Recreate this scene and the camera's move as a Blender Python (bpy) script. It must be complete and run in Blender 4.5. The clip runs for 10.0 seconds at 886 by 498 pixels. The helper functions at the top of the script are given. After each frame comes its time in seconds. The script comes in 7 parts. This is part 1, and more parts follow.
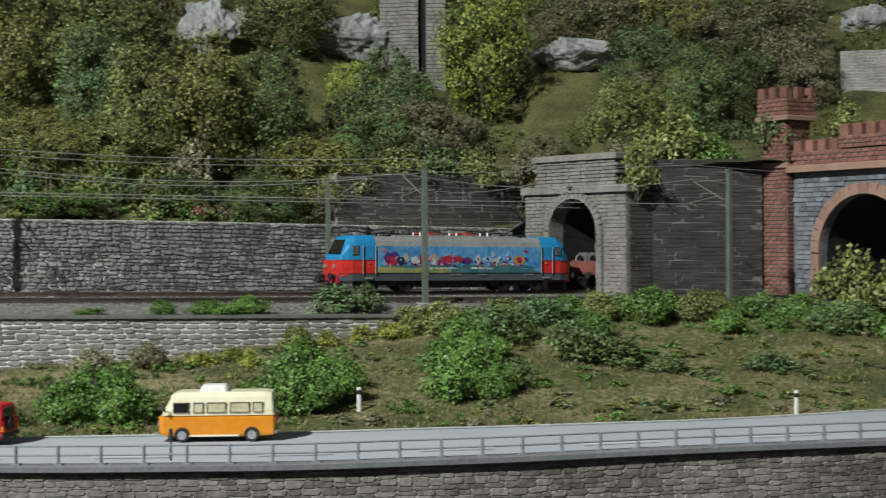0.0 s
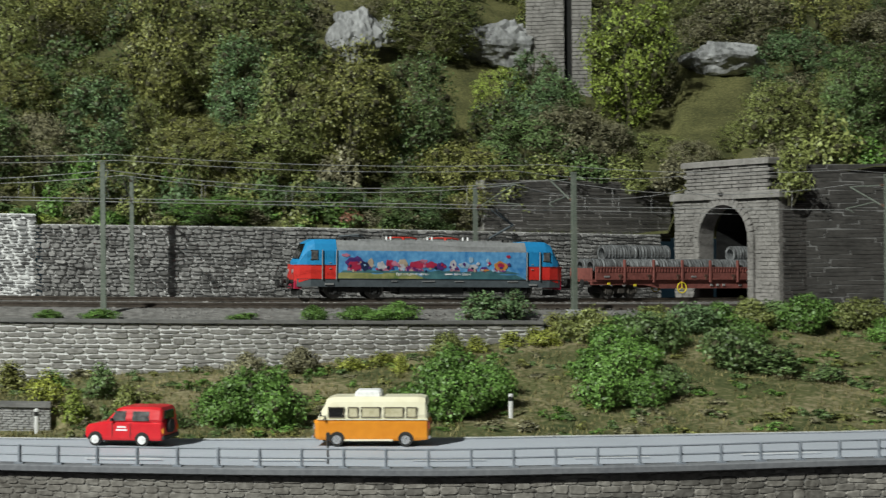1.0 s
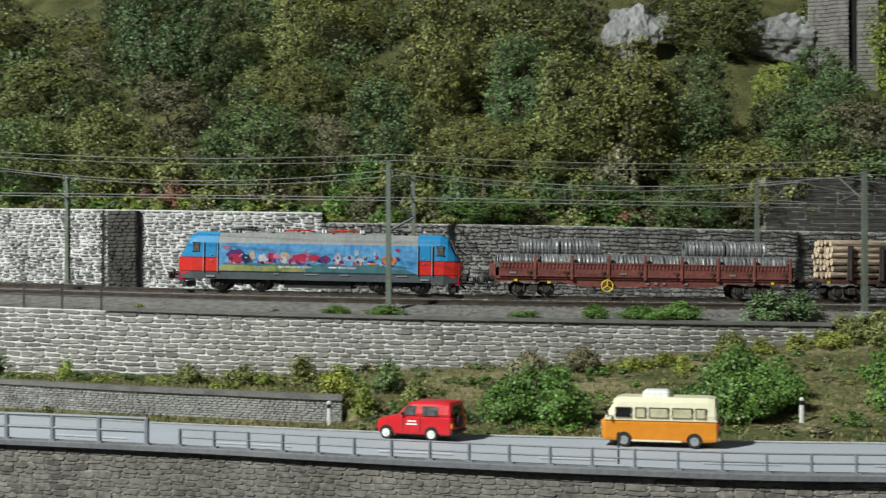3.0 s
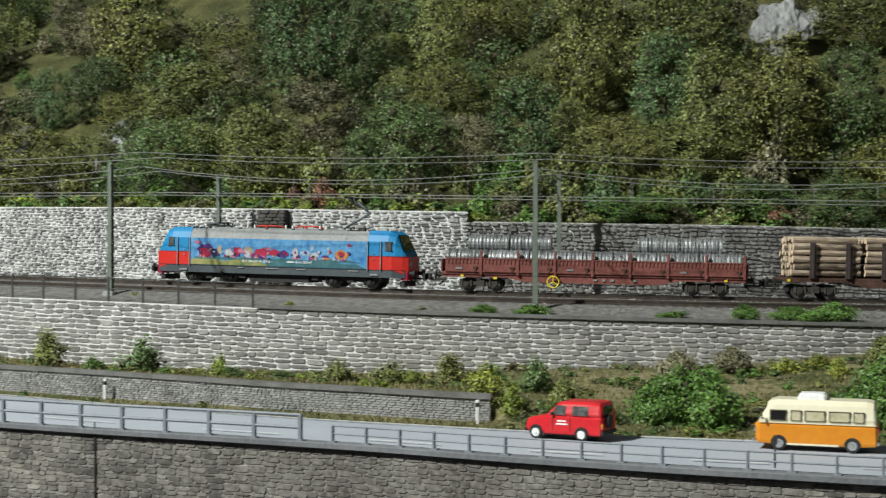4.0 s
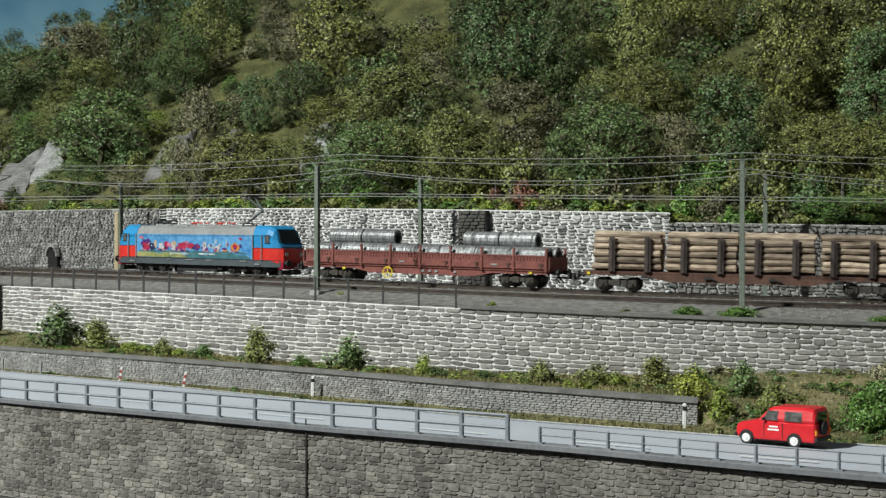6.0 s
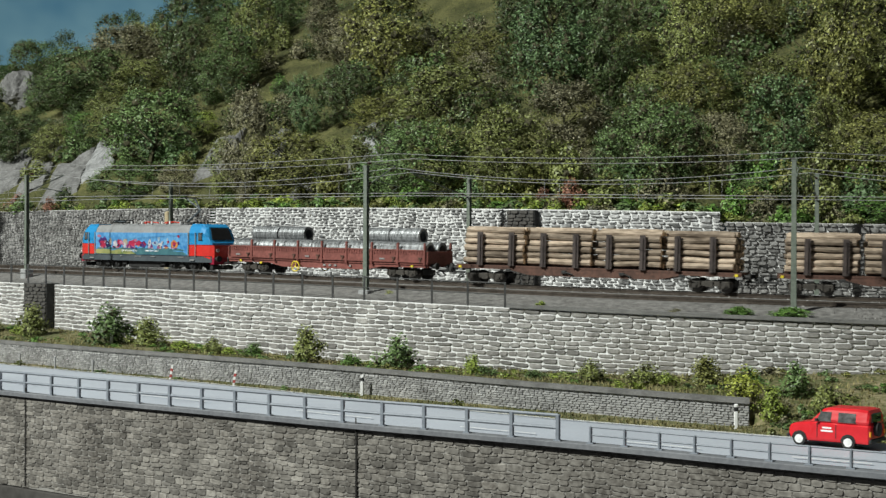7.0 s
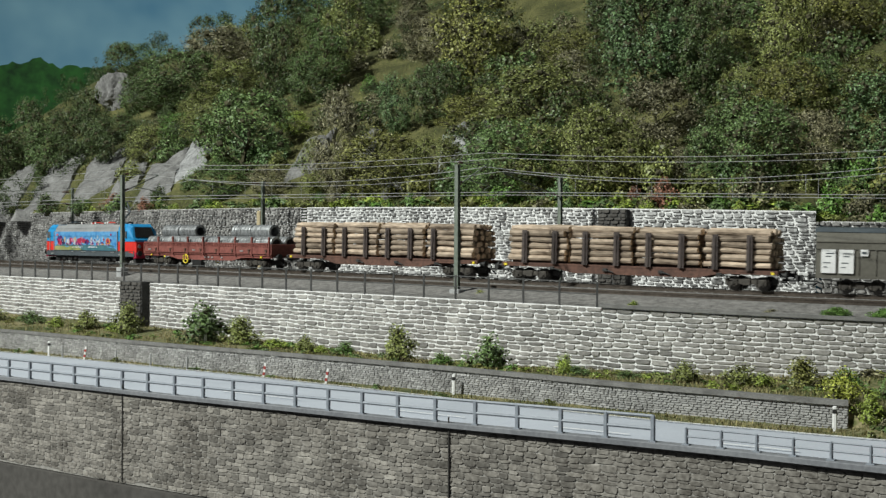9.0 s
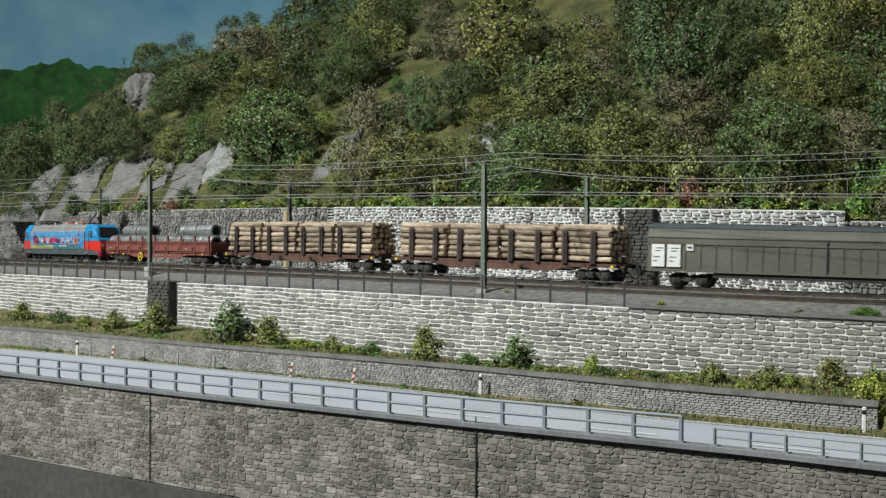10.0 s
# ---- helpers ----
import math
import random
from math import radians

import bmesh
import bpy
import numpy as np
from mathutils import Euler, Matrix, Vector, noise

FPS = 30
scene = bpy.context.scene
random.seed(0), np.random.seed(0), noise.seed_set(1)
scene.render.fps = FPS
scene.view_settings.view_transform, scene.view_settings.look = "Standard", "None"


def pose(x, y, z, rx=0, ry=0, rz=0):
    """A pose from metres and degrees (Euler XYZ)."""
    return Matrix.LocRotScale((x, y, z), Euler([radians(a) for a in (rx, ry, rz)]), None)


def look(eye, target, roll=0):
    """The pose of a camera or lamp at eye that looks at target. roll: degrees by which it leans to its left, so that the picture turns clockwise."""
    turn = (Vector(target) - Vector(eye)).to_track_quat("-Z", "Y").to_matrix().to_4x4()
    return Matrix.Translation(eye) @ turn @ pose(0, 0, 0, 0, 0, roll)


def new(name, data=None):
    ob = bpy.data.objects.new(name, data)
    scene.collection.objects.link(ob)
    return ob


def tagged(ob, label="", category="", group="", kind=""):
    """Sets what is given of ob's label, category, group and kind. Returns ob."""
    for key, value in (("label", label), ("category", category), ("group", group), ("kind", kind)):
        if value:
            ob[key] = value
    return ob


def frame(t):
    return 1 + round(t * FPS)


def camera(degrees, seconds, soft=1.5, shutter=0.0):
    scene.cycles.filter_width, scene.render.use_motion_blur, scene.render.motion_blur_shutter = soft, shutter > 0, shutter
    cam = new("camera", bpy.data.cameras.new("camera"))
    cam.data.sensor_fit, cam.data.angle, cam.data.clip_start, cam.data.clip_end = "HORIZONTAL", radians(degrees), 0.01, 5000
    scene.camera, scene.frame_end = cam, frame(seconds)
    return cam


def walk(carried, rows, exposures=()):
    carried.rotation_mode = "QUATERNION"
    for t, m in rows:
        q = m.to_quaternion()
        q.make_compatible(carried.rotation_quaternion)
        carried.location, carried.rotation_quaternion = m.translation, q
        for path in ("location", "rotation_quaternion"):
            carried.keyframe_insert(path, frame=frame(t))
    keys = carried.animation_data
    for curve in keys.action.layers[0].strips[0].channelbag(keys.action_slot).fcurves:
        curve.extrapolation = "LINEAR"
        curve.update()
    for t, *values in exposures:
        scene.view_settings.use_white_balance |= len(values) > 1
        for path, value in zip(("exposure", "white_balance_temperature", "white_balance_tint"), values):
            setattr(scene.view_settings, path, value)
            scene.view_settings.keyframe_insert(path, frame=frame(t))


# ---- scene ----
# A model railway at 1:87. The camera pans on its stand; x right, y ahead, z up, metres.
EYE = 0.15
cam = camera(34.65, 10.0, soft=1.35, shutter=0.4)
PAN = [  # seconds, eye, yaw, pitch, lean
    (0.0, 0.0202, -0.0091, 0.0008, -22.441, -0.388, -0.411),
    (0.5, 0.0176, -0.0063, 0.0003, -19.562, -0.272, -0.414),
    (1.0, 0.0152, -0.0043, 0.0000, -16.811, -0.042, -0.355),
    (1.5, 0.0127, -0.0028, -0.0002, -14.059, -0.011, -0.326),
    (2.0, 0.0103, -0.0017, -0.0002, -11.379, -0.020, -0.282),
    (2.5, 0.0080, -0.0011, -0.0002, -8.870, -0.024, -0.219),
    (4.0, 0.0005, -0.0000, -0.0000, -0.544, -0.077, -0.007),
    (4.5, -0.0017, 0.0002, 0.0000, 1.941, -0.061, 0.018),
    (5.0, -0.0037, 0.0004, 0.0000, 4.098, -0.060, 0.071),
    (5.5, -0.0052, 0.0006, -0.0000, 5.911, -0.047, 0.107),
    (7.0, -0.0080, 0.0013, -0.0002, 9.084, -0.070, 0.187),
    (7.5, -0.0089, 0.0016, -0.0003, 10.135, -0.063, 0.194),
    (8.0, -0.0097, 0.0020, -0.0004, 11.108, -0.083, 0.242),
    (8.5, -0.0104, 0.0023, -0.0005, 11.903, -0.093, 0.270),
    (9.0, -0.0110, 0.0026, -0.0006, 12.610, -0.093, 0.265),
    (9.5, -0.0115, 0.0029, -0.0007, 13.230, -0.096, 0.288),
    (10.0, -0.0118, 0.0031, -0.0008, 13.652, -0.098, 0.291),
]
walk(cam, [(t, pose(x, y, EYE + z, 90 + pitch, -lean, yaw)) for t, x, y, z, yaw, pitch, lean in PAN],
     exposures=[(0, 0.0), (10, 0.0)])

# ---- light: the hall's lamp high up on the left, behind the camera, and the dim hall ----
world = bpy.data.worlds.new("hall")
world.use_nodes = True
world.node_tree.nodes["Background"].inputs[0].default_value = (0.92, 0.97, 1.0, 1)
world.node_tree.nodes["Background"].inputs[1].default_value = 0.06
scene.world = world
lamp = new("hall_lamp", bpy.data.lights.new("hall_lamp", "SPOT"))
lamp.data.energy, lamp.data.shadow_soft_size, lamp.data.spot_size, lamp.data.spot_blend = 700.0, 0.05, radians(84), 0.7
lamp.data.color = (0.96, 1.0, 0.93)
lamp.matrix_world = look((-2.1, -0.75, 2.3), (-0.45, 1.25, 0.1))


# ---- materials ----
def mat(name, c1, c2, rough=0.8, scale=90.0, fine=700.0, bump=0.25, metal=0.0, rnd=0.0, island=0.0, spec=0.4, stretch=(1, 1, 1), mid=None, inplace=False):
    """Two colours mixed by broad and fine noise; rnd and island vary the value by object and by piece; inplace lets the noise run on from piece to piece."""
    m = bpy.data.materials.new(name)
    m.use_nodes = True
    nt = m.node_tree
    N, L = nt.nodes, nt.links
    bsdf = N["Principled BSDF"]
    bsdf.inputs["Roughness"].default_value, bsdf.inputs["Metallic"].default_value = rough, metal
    bsdf.inputs["Specular IOR Level"].default_value = spec
    co, mp = N.new("ShaderNodeNewGeometry" if inplace else "ShaderNodeTexCoord"), N.new("ShaderNodeMapping")
    mp.inputs["Scale"].default_value = stretch
    L.new(co.outputs["Position" if inplace else "Object"], mp.inputs["Vector"])
    big, small = N.new("ShaderNodeTexNoise"), N.new("ShaderNodeTexNoise")
    big.inputs["Scale"].default_value, small.inputs["Scale"].default_value = scale, fine
    big.inputs["Detail"].default_value, small.inputs["Detail"].default_value = 3, 2
    for n in (big, small):
        L.new(mp.outputs["Vector"], n.inputs["Vector"])
    add = N.new("ShaderNodeMath")
    add.operation = "MULTIPLY_ADD"
    add.inputs[1].default_value = 0.55
    L.new(small.outputs["Fac"], add.inputs[0])
    half = N.new("ShaderNodeMath")
    half.operation = "MULTIPLY"
    half.inputs[1].default_value = 0.6
    L.new(big.outputs["Fac"], half.inputs[0])
    L.new(half.outputs[0], add.inputs[2])
    ramp = N.new("ShaderNodeValToRGB")
    ramp.color_ramp.elements[0].position, ramp.color_ramp.elements[1].position = 0.38, 0.76
    ramp.color_ramp.elements[0].color, ramp.color_ramp.elements[1].color = (*c1, 1), (*c2, 1)
    if mid:
        e = ramp.color_ramp.elements.new(0.57)
        e.color = (*mid, 1)
    L.new(add.outputs[0], ramp.inputs["Fac"])
    out = ramp.outputs["Color"]
    for amount, node, socket in ((rnd, "ShaderNodeObjectInfo", "Random"), (island, "ShaderNodeNewGeometry", "Random Per Island")):
        if amount:
            src, rng, hsv = N.new(node), N.new("ShaderNodeMapRange"), N.new("ShaderNodeHueSaturation")
            rng.inputs["To Min"].default_value, rng.inputs["To Max"].default_value = 1 - amount, 1 + amount
            L.new(src.outputs[socket], rng.inputs["Value"])
            L.new(rng.outputs[0], hsv.inputs["Value"])
            L.new(out, hsv.inputs["Color"])
            out = hsv.outputs["Color"]
    L.new(out, bsdf.inputs["Base Color"])
    if bump:
        b = N.new("ShaderNodeBump")
        b.inputs["Strength"].default_value, b.inputs["Distance"].default_value = bump, 0.001
        L.new(add.outputs[0], b.inputs["Height"])
        L.new(b.outputs[0], bsdf.inputs["Normal"])
    return m


def grey(v, w=1.0):
    return (v * w, v, v / w)


MORTAR = mat("pale_mortar", grey(0.60, 1.01), grey(0.86, 1.0), 0.95, 40, 500)
STONE = mat("ashlar_stone", grey(0.13, 1.05), grey(0.34, 1.04), 0.9, 70, 600, 0.7, rnd=0.07, island=0.35, inplace=True)
RUBBLE = mat("rubble_stone", grey(0.05, 1.05), grey(0.32, 1.02), 0.85, 70, 420, 0.9, rnd=0.07, island=0.45, inplace=True)
RUBBLE_PALE = mat("limewashed_rubble", grey(0.06, 1.03), grey(0.62, 1.0), 0.9, 60, 330, 0.9, rnd=0.07, island=0.4, inplace=True)
DARKSTONE = mat("sooty_stone", grey(0.034, 1.08), grey(0.10, 1.07), 0.9, 60, 500, 0.5, rnd=0.07, island=0.4, inplace=True)
GREYMORTAR = mat("grey_mortar", grey(0.22, 1.02), grey(0.80, 1.01), 0.95, 60, 300)
CREVICE = mat("dark_joint", grey(0.03), grey(0.09), 0.95)
LOWSTONE = mat("low_wall_stone", grey(0.19, 1.02), grey(0.38, 1.01), 0.9, 60, 500, 0.6, rnd=0.07, island=0.3, inplace=True)
FRONTSTONE = mat("front_wall_stone", (0.075, 0.067, 0.058), (0.265, 0.248, 0.225), 0.7, 30, 420, 0.8, rnd=0.07, island=0.4, inplace=True)
FRONTJOINT = mat("front_wall_joint", (0.16, 0.15, 0.138), (0.33, 0.318, 0.30), 0.9, 18, 300)
BLACKSTONE = mat("tarred_stone", grey(0.020, 1.08), grey(0.062, 1.07), 0.9, 60, 500, 0.5, island=0.15, inplace=True)
COPING = mat("coping_stone", grey(0.10, 1.02), grey(0.20, 1.02), 0.85)
ASPHALT = mat("road_paint_grey", (0.38, 0.405, 0.46), (0.47, 0.50, 0.56), 0.75, 20, 900, 0.15)
WHITEPAINT = mat("white_paint", grey(0.7), grey(0.85), 0.6, bump=0.05)
CONCRETE = mat("concrete", grey(0.25, 0.99), grey(0.42, 0.99), 0.85, 60, 700)
BASEBOARD = mat("grey_fascia", grey(0.04, 1.08), grey(0.085, 1.07), 0.8, 12, 200)
BALLAST = mat("ballast", grey(0.07, 1.05), grey(0.27, 1.04), 0.95, 200, 1300, 0.9)
SOIL = mat("turf_and_soil", (0.03, 0.048, 0.012), (0.30, 0.25, 0.15), 0.95, 22, 300, 1.0, mid=(0.10, 0.105, 0.038))
HILLTURF = mat("hill_turf", (0.026, 0.034, 0.010), (0.18, 0.175, 0.065), 0.95, 18, 400, 0.9, mid=(0.085, 0.086, 0.030))
ROCK = mat("grey_rock", grey(0.13, 0.99), grey(0.42, 0.99), 0.9, 30, 200, 0.8, stretch=(1.6, 1.6, 0.5))
STEEL = mat("worn_rail_steel", (0.035, 0.027, 0.022), (0.11, 0.09, 0.075), 0.5, 100, 700, 0.1, metal=0.3)
SLEEPER = mat("sleeper", (0.035, 0.028, 0.022), (0.09, 0.075, 0.06), 0.9, rnd=0.2)
MASTGREEN = mat("mast_green_grey", (0.10, 0.125, 0.10), (0.19, 0.21, 0.18), 0.7, 60, 500, 0.1)
WIRE = mat("wire", grey(0.30), grey(0.42), 0.5, metal=0.2, bump=0)
KERBGREY = mat("kerb_concrete", (0.12, 0.125, 0.14), (0.21, 0.215, 0.23), 0.8, 40, 500, 0.2)
RAILGREY = mat("railing_blue_grey", (0.17, 0.19, 0.225), (0.27, 0.295, 0.335), 0.6, 60, 500, 0.1)
FENCE = mat("fence_dark", grey(0.035), grey(0.08), 0.6, bump=0.1)
SKYPAINT = mat("painted_sky", (0.08, 0.215, 0.34), (0.20, 0.37, 0.47), 0.9, 2.2, 9, 0.0)
HILLPAINT = mat("painted_far_hill", (0.004, 0.022, 0.007), (0.022, 0.105, 0.02), 0.9, 14, 60, 0.0)


# ---- mesh helpers ----
class Build:
    """Collects vertices and faces for one mesh."""

    def __init__(self):
        self.v, self.f = [], []

    def add(self, verts, faces, m=None):
        k = len(self.v)
        self.v += [tuple(m @ Vector(p)) for p in verts] if m else [tuple(p) for p in verts]
        self.f += [tuple(i + k for i in f) for f in faces]
        return self

    def box(self, c, size, m=None, taper=1.0, bevel=0.0):
        """A box about c; taper narrows its top; bevel cuts its four upright edges and its top rim."""
        hx, hy, hz = (s / 2 for s in size)
        b = min(bevel, hx * 0.9, hy * 0.9)
        if b:
            rings = []
            for z, k, cut in ((-hz, 0, b), (hz - b, 0, b), (hz, b, b)):
                t = 1.0 if z < 0 else taper
                x, y = hx * t - k, hy * t - k
                rings.append([(x - cut, y, z), (x, y - cut, z), (x, -y + cut, z), (x - cut, -y, z), (-x + cut, -y, z), (-x, -y + cut, z), (-x, y - cut, z), (-x + cut, y, z)])
            vs = [(c[0] + p[0], c[1] + p[1], c[2] + p[2]) for r in rings for p in r]
            fs = [tuple(range(8)), tuple(range(23, 15, -1))]
            fs += [(8 * r + i, 8 * r + 8 + i, 8 * r + 8 + (i + 1) % 8, 8 * r + (i + 1) % 8) for r in range(2) for i in range(8)]
            return self.add(vs, fs, m)
        vs = [(c[0] + sx * hx * (taper if sz > 0 else 1), c[1] + sy * hy * (taper if sz > 0 else 1), c[2] + sz * hz) for sz in (-1, 1) for sy in (-1, 1) for sx in (-1, 1)]
        return self.add(vs, [(0, 2, 3, 1), (4, 5, 7, 6), (0, 1, 5, 4), (2, 6, 7, 3), (0, 4, 6, 2), (1, 3, 7, 5)], m)

    def rod(self, a, b, r, n=8, r2=None, caps=True):
        a, b = Vector(a), Vector(b)
        q = (b - a).to_track_quat("Z", "Y")
        r2 = r if r2 is None else r2
        vs = [tuple(p + q @ Vector((rr * math.cos(6.2832 * i / n), rr * math.sin(6.2832 * i / n), 0))) for p, rr in ((a, r), (b, r2)) for i in range(n)]
        fs = [(i, (i + 1) % n, n + (i + 1) % n, n + i) for i in range(n)]
        if caps:
            fs += [tuple(range(n - 1, -1, -1)), tuple(range(n, 2 * n))]
        return self.add(vs, fs)

    def tube(self, pts, r, n=5):
        """A bent rod through the points, in one piece."""
        pts = [Vector(p) for p in pts]
        secs = []
        for k, p in enumerate(pts):
            q = (pts[min(k + 1, len(pts) - 1)] - pts[max(k - 1, 0)]).to_track_quat("Z", "Y")
            secs.append([tuple(p + q @ Vector((r * math.cos(6.2832 * i / n), r * math.sin(6.2832 * i / n), 0))) for i in range(n)])
        return self.loft(secs)

    def loft(self, sections, closed=True, caps=True):
        """Joins rings of equal length."""
        n = len(sections[0])
        vs = [p for s in sections for p in s]
        m = n if closed else n - 1
        fs = [(k * n + i, k * n + (i + 1) % n, (k + 1) * n + (i + 1) % n, (k + 1) * n + i) for k in range(len(sections) - 1) for i in range(m)]
        if caps and closed:
            fs += [tuple(range(n - 1, -1, -1)), tuple(range((len(sections) - 1) * n, len(sections) * n))]
        return self.add(vs, fs)

    def ball(self, c, r, n=8, m=5):
        rx, ry, rz = r if isinstance(r, tuple) else (r, r, r)
        secs = [[(c[0] + rx * math.sin(math.pi * (k + 0.02) / (m + 0.04)) * math.cos(6.2832 * i / n), c[1] + ry * math.sin(math.pi * (k + 0.02) / (m + 0.04)) * math.sin(6.2832 * i / n),
                  c[2] - rz * math.cos(math.pi * (k + 0.02) / (m + 0.04))) for i in range(n)] for k in range(m + 1)]
        return self.loft(secs)

    def data(self, name, material, smooth=False):
        me = bpy.data.meshes.new(name)
        me.from_pydata(self.v, [], self.f)
        me.validate()
        bm = bmesh.new()
        bm.from_mesh(me)
        if len(self.f) < 4000:
            bmesh.ops.recalc_face_normals(bm, faces=bm.faces)
        bm.to_mesh(me)
        bm.free()
        me.polygons.foreach_set("use_smooth", [smooth] * len(me.polygons))
        me.materials.append(material)
        return me


def part(name, build, material, parent=None, label="", smooth=False, m=None):
    """Links what was built as one mesh object, under a thing or a part."""
    ob = new(name, build.data(name, material, smooth) if isinstance(build, Build) else build)
    if parent:
        ob.parent = parent
    if m is not None:
        ob.matrix_basis = m
    return tagged(ob, label)


def thing(name, m, label, category, group=""):
    """An Empty at a thing's base, to which its parts are parented."""
    ob = new(name)
    ob.empty_display_size = 0.01
    ob.matrix_basis = m
    return tagged(ob, label, category, group)


# ---- the plan: curves about the camera's stand, as distance by bearing (degrees to the left) ----
TH = np.linspace(-50, 44, 471)


def by_bearing(pairs):
    """A smooth curve of values by bearing."""
    t, d = np.array(pairs).T
    v = np.interp(TH, t, d)
    k = np.ones(31) / 31
    return np.convolve(np.concatenate([np.full(15, v[0]), v, np.full(15, v[-1])]), k, "valid")


def at(curve, th):
    return float(np.interp(th, TH, curve))


def polar(th, d, z=0.0):
    return Vector((-math.sin(radians(th)) * d, math.cos(radians(th)) * d, z))


def seen(th, d):
    """The bearing and distance about the stand of what the camera sees at bearing th when it faces it."""
    yaw = [r[4] for r in PAN]
    p = polar(th, d) + Vector((float(np.interp(th, yaw, [r[1] for r in PAN])), float(np.interp(th, yaw, [r[2] for r in PAN])), 0))
    return bearing(p), math.hypot(p.x, p.y)


def bearing(p):
    return math.degrees(math.atan2(-p[0], p[1]))


# the centre line of the rear track, from inside the tunnel to the far left
LINE = [(1.9, 1.70, -0.046), (1.45, 1.44, -0.046), (1.1, 1.24, -0.046), (0.85, 1.12, -0.0445), (0.68, 1.056, -0.0432), (0.5006, 1.0283, -0.0409), (0.3301, 1.0147, -0.0381), (0.1816, 1.0213, -0.0353), (0.0349, 1.0421, -0.0327),
        (-0.114, 1.0811, -0.0293), (-0.2877, 1.1575, -0.025), (-0.5219, 1.2983, -0.0218), (-0.8975, 1.574, -0.0204), (-1.378, 1.945, -0.0193), (-1.92, 2.345, -0.0187)]


def spline(points, n=40):
    """A Catmull-Rom curve through the points."""
    p = np.array([2 * np.array(points[0]) - np.array(points[1]), *points, 2 * np.array(points[-1]) - np.array(points[-2])], float)
    out = []
    for i in range(1, len(p) - 2):
        a, b, c, d = p[i - 1:i + 3]
        for k in range(n):
            t = k / n
            out.append(0.5 * (2 * b + (c - a) * t + (2 * a - 5 * b + 4 * c - d) * t * t + (3 * b - a - 3 * c + d) * t ** 3))
    out.append(p[-2])
    return np.array(out)


TRK = spline(LINE)
for _ in range(3):
    TRK[20:-20] = np.mean([TRK[20 + k:len(TRK) - 20 + k] for k in range(-20, 21)], axis=0)
TRK[:, 2] += EYE
ARC = np.concatenate([[0], np.cumsum(np.hypot(*np.diff(TRK[:, :2], axis=0).T))])
ARC -= np.interp(0.0, -TRK[:, 0], ARC)
TAN = np.gradient(TRK, axis=0)
TAN /= np.hypot(TAN[:, 0], TAN[:, 1])[:, None]


def rail(s, off=0.0, dz=0.0):
    """A point at s metres along the rear track, off metres towards the camera's side."""
    p = [np.interp(s, ARC, TRK[:, i]) for i in range(3)]
    t = heading(s)
    return Vector((p[0] - t.y * off, p[1] + t.x * off, p[2] + dz))


def heading(s):
    t = Vector((np.interp(s, ARC, TAN[:, 0]), np.interp(s, ARC, TAN[:, 1]), 0))
    return t.normalized()


def side(s, off):
    """The offset of a line beside the rear track; towards the castle portal the front track swings away from it."""
    return off + float(np.interp(s, [-1.0, -0.7, -0.6, -0.48, -0.33], [0.13, 0.098, 0.068, 0.034, 0.0])) * min(1.0, max(0.0, off / 0.066))


def offset_curve(off):
    """The distance by bearing of the line that runs off metres in front of the rear track."""
    pts = [rail(s, side(s, off)) for s in np.arange(-1.6, 2.3, 0.02)]
    th = np.array([bearing(p) for p in pts])
    return np.interp(TH, th, [math.hypot(p.x, p.y) for p in pts])


RAILZ = np.interp(TH, [bearing(p) for p in TRK[::5]], TRK[::5, 2])
D_OUT = by_bearing([(-50, 0.70), (-41.6, 0.634), (-35.5, 0.60), (-27.7, 0.564), (-18.7, 0.546), (-9.9, 0.557), (-2.8, 0.581), (7.4, 0.641), (14.5, 0.696), (21.2, 0.779), (26.4, 0.864), (31.4, 0.99), (38, 1.19), (44, 1.4)])
D_IN = by_bearing([(-50, 0.90), (-41.3, 0.782), (-35.3, 0.724), (-27.5, 0.69), (-18.5, 0.671), (-9.4, 0.677), (-3, 0.697), (5.1, 0.745), (11.8, 0.819), (18.5, 0.935), (25, 1.078), (31.3, 1.282), (38, 1.5), (44, 1.74)])
D_LOW = by_bearing([(-50, 1.0), (-12, 0.72), (-1.5, 0.75), (7.3, 0.815), (10.4, 0.86), (13.9, 0.906), (20.6, 1.016), (26.3, 1.16), (31.3, 1.362), (38, 1.6), (44, 1.85)])
D_RET = offset_curve(0.14)
D_BACK = offset_curve(-0.12)
ROAD, VERGE, TERRACE = 0.060, 0.058, 0.0725
LOW_END, RET_END = -2.5, -21.8


# ---- the large structure ----
def terr(t):
    """The height of the terrace at the low wall."""
    return float(np.interp(t, [-3, 6, 20], [0.0700, 0.0712, 0.0728]))


def ribbon(rows, th0, th1, step=0.4):
    """A sheet by bearing; rows are functions of the bearing that give (distance, height)."""
    b = Build()
    ths = np.arange(th0, th1 + 1e-6, step)
    grid = [[polar(t, *r(t)) for r in rows] for t in ths]
    n = len(rows)
    b.v = [tuple(p) for g in grid for p in g]
    b.f = [(i * n + j, i * n + j + 1, (i + 1) * n + j + 1, (i + 1) * n + j) for i in range(len(ths) - 1) for j in range(n - 1)]
    return b


def smooth(a, b, x):
    t = min(1.0, max(0.0, (x - a) / (b - a)))
    return t * t * (3 - 2 * t)


def bump(x, y, scale, seed=0.0):
    return noise.noise(Vector((x * scale, y * scale, seed)))


